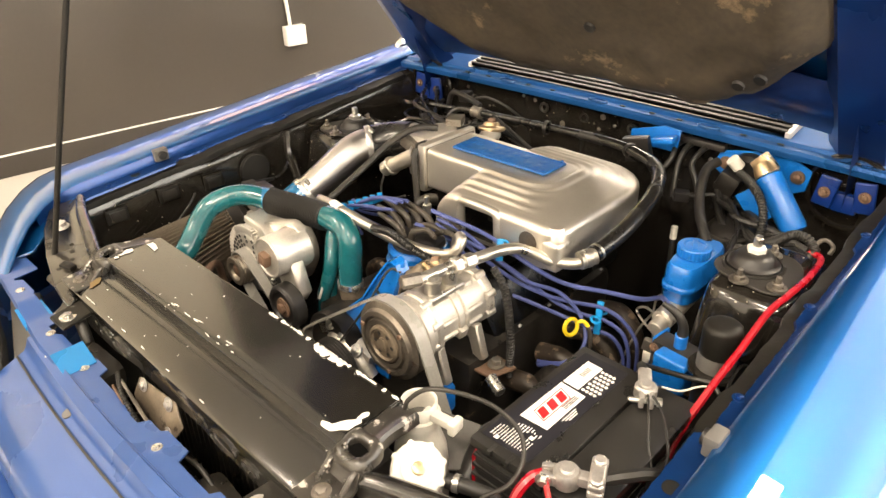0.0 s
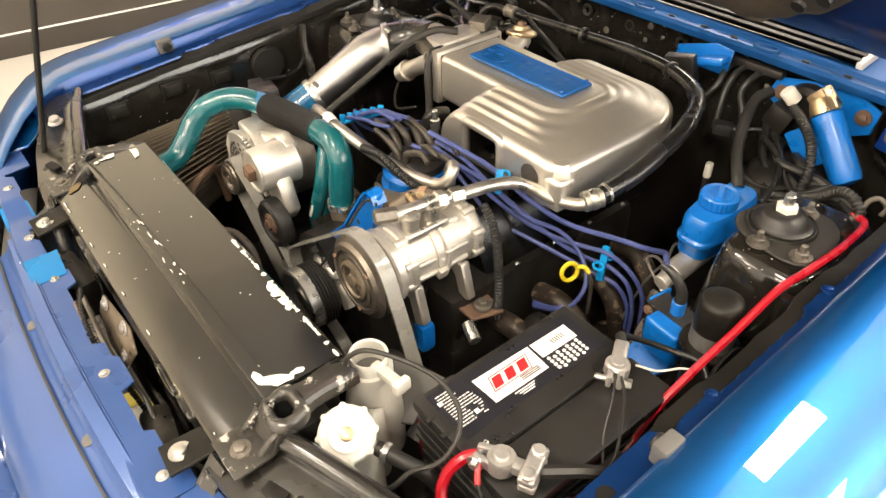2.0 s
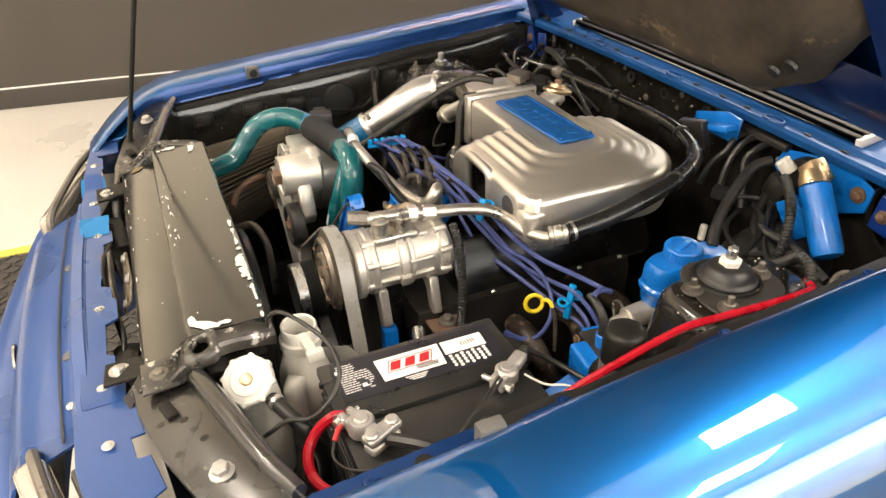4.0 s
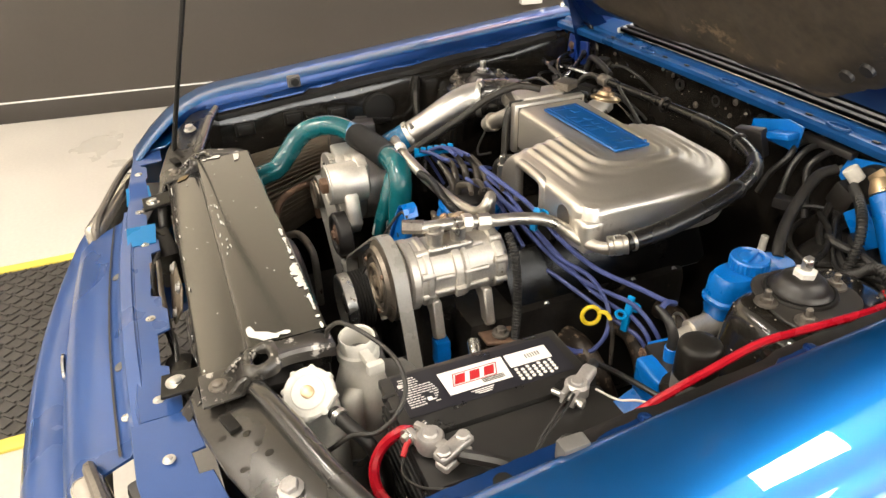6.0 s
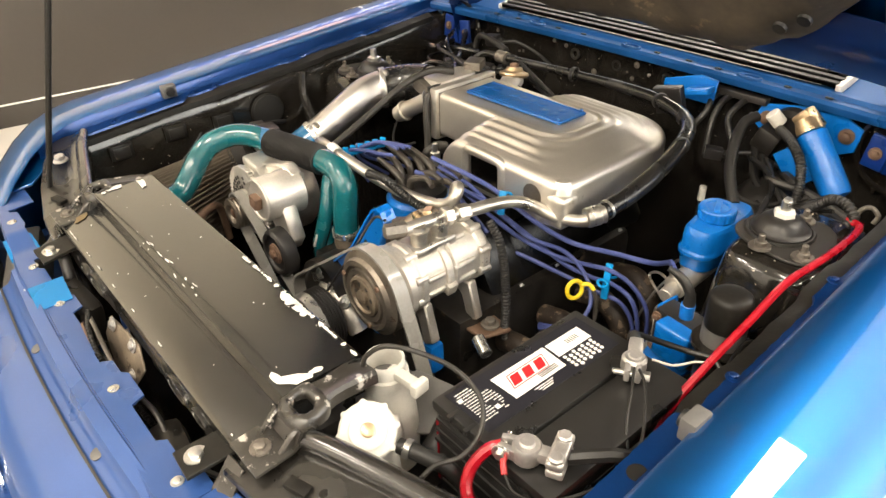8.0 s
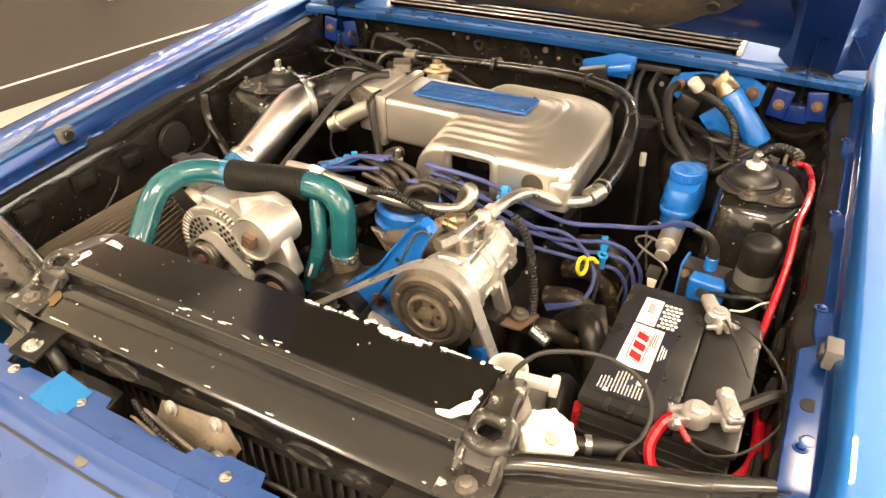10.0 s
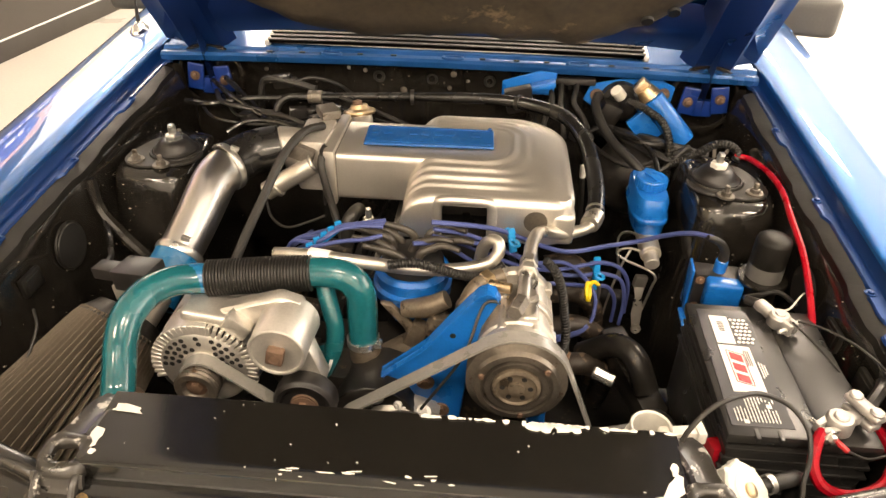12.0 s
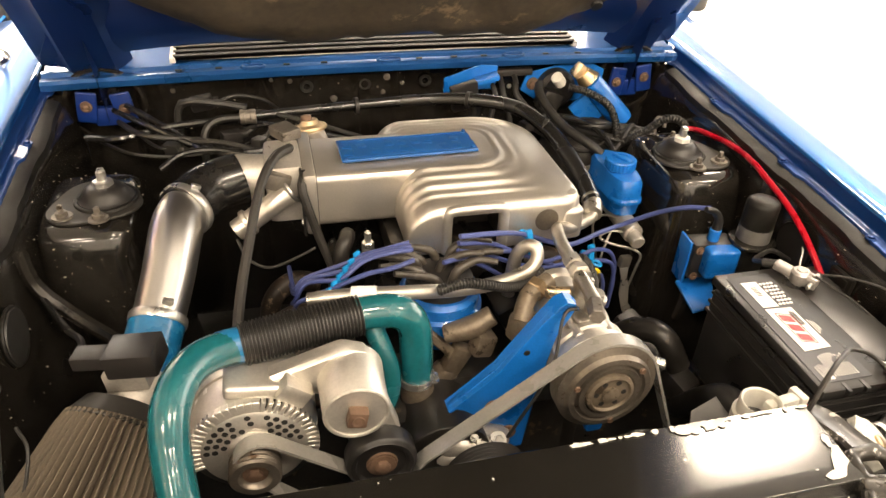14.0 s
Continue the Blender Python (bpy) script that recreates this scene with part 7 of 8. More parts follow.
part("eye", ring(B(), (0.4255, 0.570, 0.562), (0.1, -1, 0.4), 0.008, 0.003, 18, 6), DULL_ALU, lf)

coil = thing("ignition_coil", (0.53, 0.50, 0.64), "blue painted ignition coil on a blue bracket", "ignition coil")
part("core", box(B(), (0.528, 0.500, 0.732), (0.080, 0.042, 0.076), (0, 0, -6), 0.004), PLASTIC, coil)
part("winding", box(B(), (0.535, 0.470, 0.738), (0.062, 0.035, 0.062), (0, 0, -6), 0.008, 3), PART_BLUE, coil)
part("bracket", merge(box(B(), (0.487, 0.515, 0.722), (0.005, 0.045, 0.095), (0, 0, -6), 0.002), slab(B(), [(0.475, 0.50, 0.68), (0.56, 0.51, 0.68), (0.53, 0.44, 0.655), (0.48, 0.43, 0.655)], (0, 0, -0.006), 0.001)), PART_BLUE, coil)
part("tower", cyl(B(), (0.530, 0.498, 0.765), (0.530, 0.497, 0.795), 0.011, seg=14), PART_BLUE, coil)
part("boot", tube(B(), [(0.530, 0.497, 0.785), (0.531, 0.497, 0.803), (0.529, 0.496, 0.815), (0.521, 0.495, 0.828), (0.508, 0.493, 0.838), (0.492, 0.491, 0.844)], [0.0100, 0.0088, 0.0080, 0.0074, 0.0066, 0.0052], 14), RUBBER, coil, "rubber boot on the coil tower")
for dx in (-0.036, 0.036):
    for dz in (-0.034, 0.034):
        part("core_bolt", hexbolt(B(), (0.528 + dx * 0.95, 0.478, 0.732 + dz * 0.85), (0, -1, 0), 0.005, 0.006), RUST, coil)
can = thing("canister", (0.600, 0.478, 0.66), "glossy black cylindrical canister beside the strut tower", "canister")
part("shell", lathe(B(), (0.600, 0.478, 0.66), (0, 0, 1), [(0, 0.026), (0.004, 0.030), (0.191, 0.030), (0.197, 0.0285), (0.201, 0.024), (0.203, 0.014), (0.2035, 0.004)], 28), RAIL_BLACK, can)
part("flange", lathe(B(), (0.600, 0.478, 0.768), (0, 0, 1), [(0, 0.030), (0.001, 0.042), (0.005, 0.0435), (0.009, 0.042), (0.010, 0.030)], 32, False), BAY_BLACK, can, "wide glossy black rim")
part("pale_band", lathe(B(), (0.600, 0.478, 0.779), (0, 0, 1), [(0, 0.0306), (0.028, 0.0306)], 28, False), GREY_PLASTIC, can, "paler grey band on the shell")
cable("dipstick_lead", [(0.325, 0.865, 0.60), (0.322, 0.874, 0.68), (0.318, 0.882, 0.745)], 0.006, RUBBER, "black lead rising behind the reservoir", "lead")
wc = thing("connector", (0.317, 0.884, 0.745), "small white plastic connector on a black lead", "connector")
part("sleeve", cyl(B(), (0.318, 0.882, 0.745), (0.316, 0.886, 0.776), 0.0075, seg=14), OFF_WHITE, wc)

for s in (-1, 1):
    sm = thing("strut_mount", (s * 0.573, 0.695, 0.846), "black strut mount plate with a shiny centre nut", "strut mount", "strut mounts")
    plate_pts = []
    for k in range(32):
        a = 2 * math.pi * k / 32
        r = 0.066 + 0.016 * (0.5 + 0.5 * math.cos(3 * a + 2.2))
        plate_pts.append((s * (0.573 + r * math.cos(a)), 0.695 + r * math.sin(a), 0.846))
    part("plate", slab(B(), plate_pts, (0, 0, 0.005), 0.0015), HOSE_GREY, sm)
    part("bearing", lathe(B(), (s * 0.553, 0.702, 0.851), (0, 0, 1), [(0, 0.045), (0.005, 0.046), (0.008, 0.040), (0.012, 0.038), (0.020, 0.033), (0.026, 0.026), (0.028, 0.018)], 32), PLASTIC, sm)
    part("lock_nut", lathe(B(), (s * 0.553, 0.702, 0.877), (0, 0, 1), [(0, 0.017), (0.010, 0.017), (0.012, 0.012)], 6), CHIP if s > 0 else ZINC, sm, "pale lock nut")
    part("rod_end", merge(cyl(B(), (s * 0.553, 0.702, 0.885), (s * 0.553, 0.702, 0.906), 0.008, seg=12), box(B(), (s * 0.553, 0.702, 0.904), (0.010, 0.012, 0.010), bev=0.001)), ZINC, sm)
    for sx, sy in ((0.556, 0.633), (0.615, 0.650), (0.566, 0.757)):
        part("stud", hexbolt(cyl(B(), (s * sx, sy, 0.850), (s * sx, sy, 0.874), 0.005, seg=10), (s * sx, sy, 0.851), (0, 0, 1), 0.010, 0.011), DIRTY_STEEL, sm)
    part("dust_ring", ring(B(), (s * 0.553, 0.702, 0.852), (0, 0, 1), 0.050, 0.004, 32, 6), RAIL_BLACK, sm)
wr = thing("spring_clamp", (0.606, 0.866, 0.70), "curled dark spring clip behind the strut tower", "clip")
part("coil_loop", tube(B(), [(0.604, 0.864, 0.70), (0.603, 0.874, 0.790), (0.601, 0.890, 0.830), (0.614, 0.898, 0.843), (0.630, 0.896, 0.834), (0.628, 0.890, 0.820)], 0.0042, 8), DIRTY_STEEL, wr)
cable("corrugated_loom", [(0.50, 0.86, 0.80), (0.545, 0.835, 0.84), (0.575, 0.82, 0.872), (0.603, 0.812, 0.876), (0.622, 0.802, 0.862), (0.615, 0.795, 0.85)], 0.0085, RUBBER, "black corrugated wiring loom curling by the strut", "loom", "looms", (0.006, 0.0009), 10)

wm = thing("wiper_motor", (0.47, 0.98, 0.80), "bright blue cylindrical wiper motor on a blue plate", "wiper motor")
ca, cb2 = Vector((0.459, 0.970, 0.912)), Vector((0.549, 0.938, 0.818))
part("motor_can", lathe(B(), ca, cb2 - ca, [(0, 0.021), (0.004, 0.0265), (0.118, 0.0265), (0.128, 0.024), (0.133, 0.010)], 32), PART_BLUE, wm)
part("gear_head", merge(lathe(B(), ca, ca - cb2, [(0, 0.0250), (0.012, 0.0235), (0.026, 0.019)], 24), box(B(), (0.445, 0.985, 0.925), (0.045, 0.035, 0.035), (0, 40, 0), 0.006)), BRASS_ZINC, wm, "tarnished brass-coloured gear head")
part("mount_plate", slab(B(), [(0.315, 1.040, 0.875), (0.33, 1.040, 0.915), (0.40, 1.040, 0.930), (0.49, 1.040, 0.932), (0.525, 1.040, 0.915), (0.52, 1.040, 0.87), (0.46, 1.040, 0.84), (0.36, 1.040, 0.845)], (0, -0.006, 0), 0.0015), PART_BLUE, wm, "blue painted mounting plate")
part("gear_case", merge(lathe(B(), (0.40, 1.034, 0.878), (0, -1, 0), [(0, 0.048), (0.02, 0.046), (0.03, 0.036), (0.032, 0.01)], 28), box(B(), (0.375, 1.00, 0.862), (0.05, 0.05, 0.05), (0, 20, 0), 0.01)), GREASE, wm)
part("cap_spout", cyl(B(), (0.395, 0.985, 0.905), (0.378, 0.975, 0.925), 0.014, seg=16), OFF_WHITE, wm, "pale plastic spout")
for c in ((0.345, 1.034, 0.889), (0.500, 1.034, 0.897)):
    part("plate_bolt", hexbolt(B(), c, (0, -1, 0), 0.009, 0.009), RUST, wm)
part("second_bracket", box(B(), (0.452, 0.955, 0.845), (0.05, 0.012, 0.075), (0, -42, 0), 0.003), PART_BLUE, wm)
cable("corrugated_loom", [(0.405, 0.96, 0.905), (0.440, 0.935, 0.900), (0.478, 0.905, 0.882), (0.497, 0.885, 0.845), (0.500, 0.87, 0.80), (0.50, 0.86, 0.76)], 0.0085, RUBBER, "black corrugated loom hanging from the wiper motor", "loom", "looms", (0.006, 0.0009), 10)
md = thing("relay_module", (0.17, 0.985, 0.86), "black relay module on a blue bracket at the firewall", "relay")
part("module_box", box(B(), (0.160, 0.968, 0.895), (0.062, 0.020, 0.060), (10, -12, 8), 0.003), PLASTIC, md)
part("bracket", merge(slab(B(), [(0.120, 1.00, 0.885), (0.120, 1.00, 0.925), (0.205, 1.00, 0.952), (0.245, 1.00, 0.948), (0.240, 1.00, 0.895), (0.18, 1.00, 0.895)], (0, 0.006, 0), 0.0015), box(B(), (0.215, 0.985, 0.925), (0.055, 0.03, 0.014), (0, -14, 0), 0.004)), PART_BLUE, md, "blue painted bracket")
part("print_bar", box(B(), (0.157, 0.9565, 0.893), (0.020, 0.001, 0.004), (10, -12, 8), 0), LABEL_WHITE, md)

# ---------------------------------------------------------------- hoses
HG = "bay hoses"
big = thing("air_hose", (0.305, 0.570, 0.80), "thick glossy black hose sweeping round behind the manifold", "hose", HG)
part("rubber_hose", tube(B(), [(0.305, 0.570, 0.832), (0.312, 0.640, 0.845), (0.309, 0.720, 0.862), (0.295, 0.808, 0.880), (0.252, 0.890, 0.894), (0.160, 0.934, 0.900), (0.063, 0.950, 0.899), (-0.06, 0.950, 0.896), (-0.17, 0.945, 0.893), (-0.30, 0.932, 0.891)], [0.0165, 0.0165, 0.0165, 0.016, 0.0155, 0.0145, 0.0125, 0.0105, 0.0095, 0.0095], 14), GLOSS_RUBBER, big)
part("hose_crimp", lathe(B(), (-0.325, 0.931, 0.891), (1, 0, 0), [(0, 0.011), (0.001, 0.0155), (0.010, 0.0155), (0.011, 0.0145), (0.021, 0.0145), (0.022, 0.0155), (0.032, 0.0155), (0.033, 0.011)], 20), DIRTY_STEEL, big, "crimped metal coupling")
part("hose_band", lathe(B(), (0.3055, 0.578, 0.8325), (0.06, 0.95, 0.15), [(0, 0.0168), (0.0, 0.0178), (0.006, 0.0178), (0.006, 0.0168)], 24, False), DULL_ALU, big)
cable("air_hose", [(-0.325, 0.931, 0.891), (-0.37, 0.928, 0.889), (-0.395, 0.915, 0.87), (-0.40, 0.90, 0.83), (-0.40, 0.89, 0.78)], 0.008, RUBBER, "dusty hose bending down from the coupling", "hose", HG)
cable("air_hose", [(-0.31, 0.945, 0.905), (-0.36, 0.955, 0.913), (-0.42, 0.965, 0.917), (-0.445, 0.97, 0.90), (-0.45, 0.96, 0.85)], 0.008, RUBBER, "dusty hose along the firewall", "hose", HG)
ac = thing("air_line", (0.24, 0.46, 0.80), "bare aluminium refrigerant line with a crimped end", "pipe")
part("pipe", tube(B(), [(0.306, 0.552, 0.829), (0.285, 0.538, 0.818), (0.245, 0.520, 0.816), (0.212, 0.500, 0.830), (0.194, 0.470, 0.845), (0.182, 0.425, 0.852), (0.176, 0.375, 0.856), (0.171, 0.325, 0.862)], 0.0112, 14), DULL_ALU, ac)
part("crimp", lathe(B(), (0.292, 0.541, 0.825), (0.25, 0.55, 0.08), [(0, 0.012), (0.001, 0.0175), (0.008, 0.0185), (0.010, 0.0165), (0.014, 0.0185), (0.024, 0.0185), (0.026, 0.0165), (0.034, 0.0180), (0.035, 0.013)], 22), DULL_ALU, ac, "crimped ferrule")
part("union_nut", cyl(B(), (0.1755, 0.370, 0.8565), (0.1735, 0.345, 0.860), 0.0150, seg=6), DULL_ALU, ac)
part("union_nut", cyl(B(), (0.1725, 0.335, 0.861), (0.1715, 0.318, 0.863), 0.0165, seg=6), CAST, ac)
ht = thing("heater_tube", (-0.02, 0.38, 0.80), "bare metal heater tube with a hooked end over the distributor", "pipe")
part("tube", tube(B(), [(-0.235, 0.335, 0.862), (-0.20, 0.328, 0.868), (-0.150, 0.322, 0.870), (-0.080, 0.330, 0.858), (-0.020, 0.345, 0.842), (0.040, 0.358, 0.834), (0.085, 0.368, 0.836), (0.112, 0.376, 0.842), (0.125, 0.384, 0.856), (0.124, 0.394, 0.869), (0.112, 0.402, 0.868), (0.100, 0.407, 0.850), (0.095, 0.409, 0.815), (0.093, 0.410, 0.77)], 0.0108, 14), DULL_ALU, ht)
part("paper_tag", lathe(B(), (-0.175, 0.3255, 0.8685), (1, -0.2, 0.02), [(0, 0.0140), (0.036, 0.0140)], 18, False), LABEL_WHITE, ht, "white paper tag wrapped round the tube")
cable("corrugated_loom", [(-0.05, 0.322, 0.862), (-0.01, 0.33, 0.864), (0.03, 0.335, 0.852), (0.065, 0.345, 0.835), (0.10, 0.36, 0.826), (0.135, 0.385, 0.832)], 0.0075, RUBBER, "black corrugated loom along the heater tube", "loom", "looms", (0.0055, 0.0009), 10)
cable("cable_sheath", [(-0.235, 0.700, 0.925), (-0.262, 0.655, 0.930), (-0.290, 0.600, 0.905), (-0.315, 0.520, 0.850), (-0.335, 0.440, 0.800), (-0.345, 0.36, 0.755), (-0.34, 0.30, 0.70)], 0.0085, HOSE_GREY, "dusty throttle cable sheath in front of the inlet", "hose", HG)
cable("cable_sheath", [(-0.215, 0.640, 0.905), (-0.222, 0.612, 0.890), (-0.215, 0.600, 0.855), (-0.200, 0.59, 0.80), (-0.18, 0.57, 0.74)], 0.0080, HOSE_GREY, "dusty vacuum hose bending over the throttle flange", "hose", HG)
cable("heater_hose", [(0.345, 0.99, 0.905), (0.335, 0.960, 0.895), (0.347, 0.915, 0.868), (0.374, 0.862, 0.843), (0.408, 0.815, 0.827), (0.428, 0.795, 0.812)], 0.0105, RUBBER, "black heater hose dropping to the reservoir", "hose", HG, None, 12)
for k, x in enumerate((0.238, 0.262, 0.297)):
    cable("vacuum_hose", [(x, 1.045, 0.915), (x - 0.004, 1.01, 0.908), (x - 0.004 * k, 0.985, 0.885), (x - 0.012 + 0.014 * k, 0.965, 0.855), (x - 0.02 + 0.03 * k, 0.95, 0.81)], 0.0065, RUBBER, "short black vacuum hose at the firewall manifold", "hose", HG)
solo("vacuum_tree", box(B(), (0.28, 1.035, 0.920), (0.12, 0.02, 0.016), bev=0.005), PLASTIC, "black vacuum manifold bar on the firewall", "manifold")
rng = random.Random(21)
for k in range(9):
    x0 = rng.uniform(-0.62, -0.30)
    cable("vacuum_hose", [(x0, rng.uniform(0.9, 1.03), rng.uniform(0.82, 0.90)), (x0 + rng.uniform(0.03, 0.1), rng.uniform(0.86, 0.96), rng.uniform(0.85, 0.895)), (x0 + rng.uniform(0.12, 0.2), rng.uniform(0.82, 0.92), rng.uniform(0.84, 0.89)), (x0 + rng.uniform(0.22, 0.34), rng.uniform(0.78, 0.9), rng.uniform(0.82, 0.88))], rng.uniform(0.003, 0.0075), rng.choice([RUBBER, GLOSS_RUBBER, HOSE_GREY]), "dusty black vacuum hose by the firewall", "hose", HG)
for k in range(8):
    x0 = rng.uniform(0.30, 0.42)
    cable("wiring", [(x0, 1.0, rng.uniform(0.80, 0.86)), (x0 + 0.05, rng.uniform(0.88, 0.95), rng.uniform(0.80, 0.85)), (x0 + 0.12, rng.uniform(0.84, 0.9), rng.uniform(0.78, 0.84)), (x0 + 0.2, rng.uniform(0.84, 0.9), rng.uniform(0.78, 0.85))], rng.uniform(0.004, 0.010), rng.choice([RUBBER, HOSE_GREY]), "black wiring bundle by the brake booster", "wiring", HG)
cable("corrugated_loom", [(0.205, 0.392, 0.842), (0.226, 0.394, 0.815), (0.240, 0.394, 0.775), (0.248, 0.392, 0.731), (0.255, 0.388, 0.690), (0.256, 0.384, 0.62)], 0.0075, RUBBER, "black corrugated loom behind the compressor", "loom", "looms", (0.006, 0.0009), 10)
cable("thin_line", [(-0.60, 0.23, 0.80), (-0.585, 0.20, 0.78), (-0.60, 0.14, 0.72), (-0.62, 0.08, 0.66)], 0.0022, RUBBER, "thin black line hanging on the apron", "line")
cable("sensor_wire", [(-0.34, 0.61, 0.80), (-0.325, 0.585, 0.775), (-0.29, 0.565, 0.765), (-0.24, 0.56, 0.785), (-0.21, 0.56, 0.80)], 0.0025, RUBBER, "thin black sensor wire", "wire")
cable("compressor_wire", [(0.02, 0.17, 0.705), (0.08, 0.19, 0.80), (0.105, 0.225, 0.868), (0.13, 0.232, 0.873)], 0.0025, RUBBER, "thin black wire to the compressor clutch", "wire")

# ---------------------------------------------------------------- distributor and leads
dis = thing("distributor", (0.01, 0.40, 0.68), "blue painted distributor under a cluster of black lead boots", "distributor")
part("base", lathe(B(), (-0.022, 0.422, 0.690), (0, 0, 1), [(0, 0.040), (0.02, 0.046), (0.04, 0.058), (0.055, 0.068), (0.075, 0.070), (0.080, 0.064), (0.10, 0.066), (0.108, 0.060), (0.112, 0.04)], 36), PART_BLUE, dis)
part("cap", lathe(B(), (-0.022, 0.422, 0.798), (0, 0, 1), [(0, 0.056), (0.014, 0.054), (0.022, 0.044), (0.026, 0.02)], 32), PLASTIC, dis)
for k in range(9):
    a = radians(40 * k + 12)
    rr = 0.036 if k < 8 else 0
    x, y = -0.022 + rr * math.cos(a), 0.424 + rr * math.sin(a)
    sx = -1 if math.cos(a) < 0 else 1
    h = 0.005 * ((k * 2) % 3)
    part("lead_boot", tube(B(), [(x - sx * 0.004, y, 0.816), (x + sx * 0.004, y, 0.830 + h), (x + sx * 0.020, y + 0.004 * (k % 2), 0.839 + h), (x + sx * 0.042, y + 0.006 * (k % 2), 0.845 + h), (x + sx * 0.070, y - 0.004, 0.854 + h - (0.010 if sx > 0 else 0))], [0.0072, 0.0074, 0.0068, 0.0060, 0.0046], 10), LEAD_BOOT, dis, "grimy black rubber boot")
part("connector", merge(slab(B(), [(-0.072, 0.350, 0.762), (-0.050, 0.350, 0.760), (-0.014, 0.345, 0.722), (0.004, 0.342, 0.684), (-0.012, 0.340, 0.672), (-0.030, 0.344, 0.715)], (0, 0.012, 0), 0.003), box(B(), (-0.008, 0.350, 0.700), (0.030, 0.026, 0.050), (0, 28, 0), 0.005)), GRIME_CAST, dis, "grimy ribbed connector")
part("hold_down", merge(tube(B(), [(-0.030, 0.352, 0.752), (0.010, 0.345, 0.764), (0.045, 0.345, 0.784)], [0.015, 0.019, 0.016], 14), box(B(), (0.030, 0.338, 0.735), (0.034, 0.030, 0.040), (0, 15, 10), 0.006)), GRIME_CAST, dis, "grimy cast elbow")
LG = "ignition leads"
for k in range(4):
    y = 0.390 + 0.015 * k
    h = 0.006 * ((k * 3) % 4 - 1.5)
    cable("ignition_lead", [(-0.070, y + 0.006, 0.873 + 0.5 * h), (-0.105, y, 0.871 + h), (-0.145, y + 0.004, 0.860 + 0.8 * h), (-0.196 + 0.0125 * k, 0.383 + 0.015 * k, 0.842 + 0.005 * k), (-0.232, y + 0.016, 0.820 + h), (-0.252, y + 0.035, 0.785), (-0.258, y + 0.07 + 0.04 * k, 0.72)], 0.0038, WIRE_BLUE, "slate blue ignition lead through a blue comb", "ignition lead", LG)
cmb = slab(B(), [(-0.212, 0.372, 0.826), (-0.203, 0.368, 0.826), (-0.143, 0.440, 0.850), (-0.152, 0.444, 0.850)], (0, 0, 0.007), 0.0015)
for k in range(6):
    t = (k + 0.4) / 6
    box(cmb, (-0.2075 + 0.060 * t, 0.370 + 0.072 * t, 0.838 + 0.024 * t), (0.012, 0.0055, 0.016), (0, 0, 40), 0.002)
solo("lead_comb", cmb, CLIP_BLUE, "bright blue plastic lead comb", "clip", "lead clips")
for pts in (
    [(-0.020, 0.412, 0.846), (0.047, 0.440, 0.836), (0.111, 0.466, 0.816), (0.154, 0.486, 0.786), (0.197, 0.508, 0.755), (0.255, 0.540, 0.738), (0.298, 0.552, 0.700), (0.325, 0.538, 0.662), (0.322, 0.515, 0.626), (0.306, 0.501, 0.613)],
    [(0.010, 0.440, 0.846), (0.060, 0.458, 0.822), (0.111, 0.472, 0.791), (0.174, 0.501, 0.750), (0.222, 0.526, 0.729), (0.256, 0.543, 0.721), (0.300, 0.564, 0.719), (0.332, 0.579, 0.717), (0.372, 0.590, 0.700), (0.400, 0.606, 0.650), (0.405, 0.612, 0.570)],
    [(0.000, 0.448, 0.835), (0.050, 0.458, 0.805), (0.093, 0.465, 0.771), (0.138, 0.484, 0.727), (0.200, 0.514, 0.705), (0.259, 0.544, 0.684), (0.316, 0.571, 0.664), (0.355, 0.588, 0.652), (0.378, 0.600, 0.610), (0.380, 0.605, 0.550)],
    [(0.012, 0.444, 0.858), (0.075, 0.462, 0.838), (0.125, 0.478, 0.804), (0.185, 0.506, 0.762), (0.250, 0.545, 0.708), (0.300, 0.570, 0.690), (0.335, 0.580, 0.690), (0.378, 0.585, 0.674), (0.395, 0.592, 0.620), (0.395, 0.596, 0.550)],
):
    cable("ignition_lead", pts, 0.0042, WIRE_BLUE, "slate blue ignition lead dropping to the valve cover", "ignition lead", LG)
cable("ignition_lead", [(0.010, 0.430, 0.880), (0.085, 0.455, 0.862), (0.134, 0.478, 0.840), (0.206, 0.505, 0.797), (0.264, 0.543, 0.762), (0.338, 0.580, 0.756), (0.397, 0.600, 0.757), (0.445, 0.570, 0.795), (0.475, 0.525, 0.830), (0.500, 0.491, 0.845)], 0.0046, WIRE_BLUE, "slate blue coil lead reaching over to the coil", "ignition lead", LG)
cable("plug_boot", [(0.312, 0.503, 0.618), (0.300, 0.498, 0.611), (0.276, 0.494, 0.600), (0.250, 0.490, 0.588)], [0.007, 0.010, 0.010, 0.009], WIRE_BLUE, "blue-grey spark plug boot", "plug boot", "plug boots")
for c, rot in (((0.150, 0.478, 0.822), (70, 0, 30)), ((0.327, 0.577, 0.692), (80, 0, 20))):
    cb3 = box(B(), c, (0.014, 0.072 if c[0] > 0.2 else 0.045, 0.008), rot, 0.003)
    ring(cb3, Vector(c) + Vector((0.004, -0.018, 0.006)), (0.3, 0, 1), 0.009, 0.003, 16, 6)
    ring(cb3, Vector(c) + Vector((-0.004, 0.018, 0.006)), (0.3, 0, 1), 0.009, 0.003, 16, 6)
    solo("lead_clip", cb3, CLIP_BLUE, "bright blue plastic lead separator", "clip", "lead clips")
dp = thing("dipstick", (0.31, 0.52, 0.60), "yellow ring-handled dipstick beside the valve cover", "dipstick")
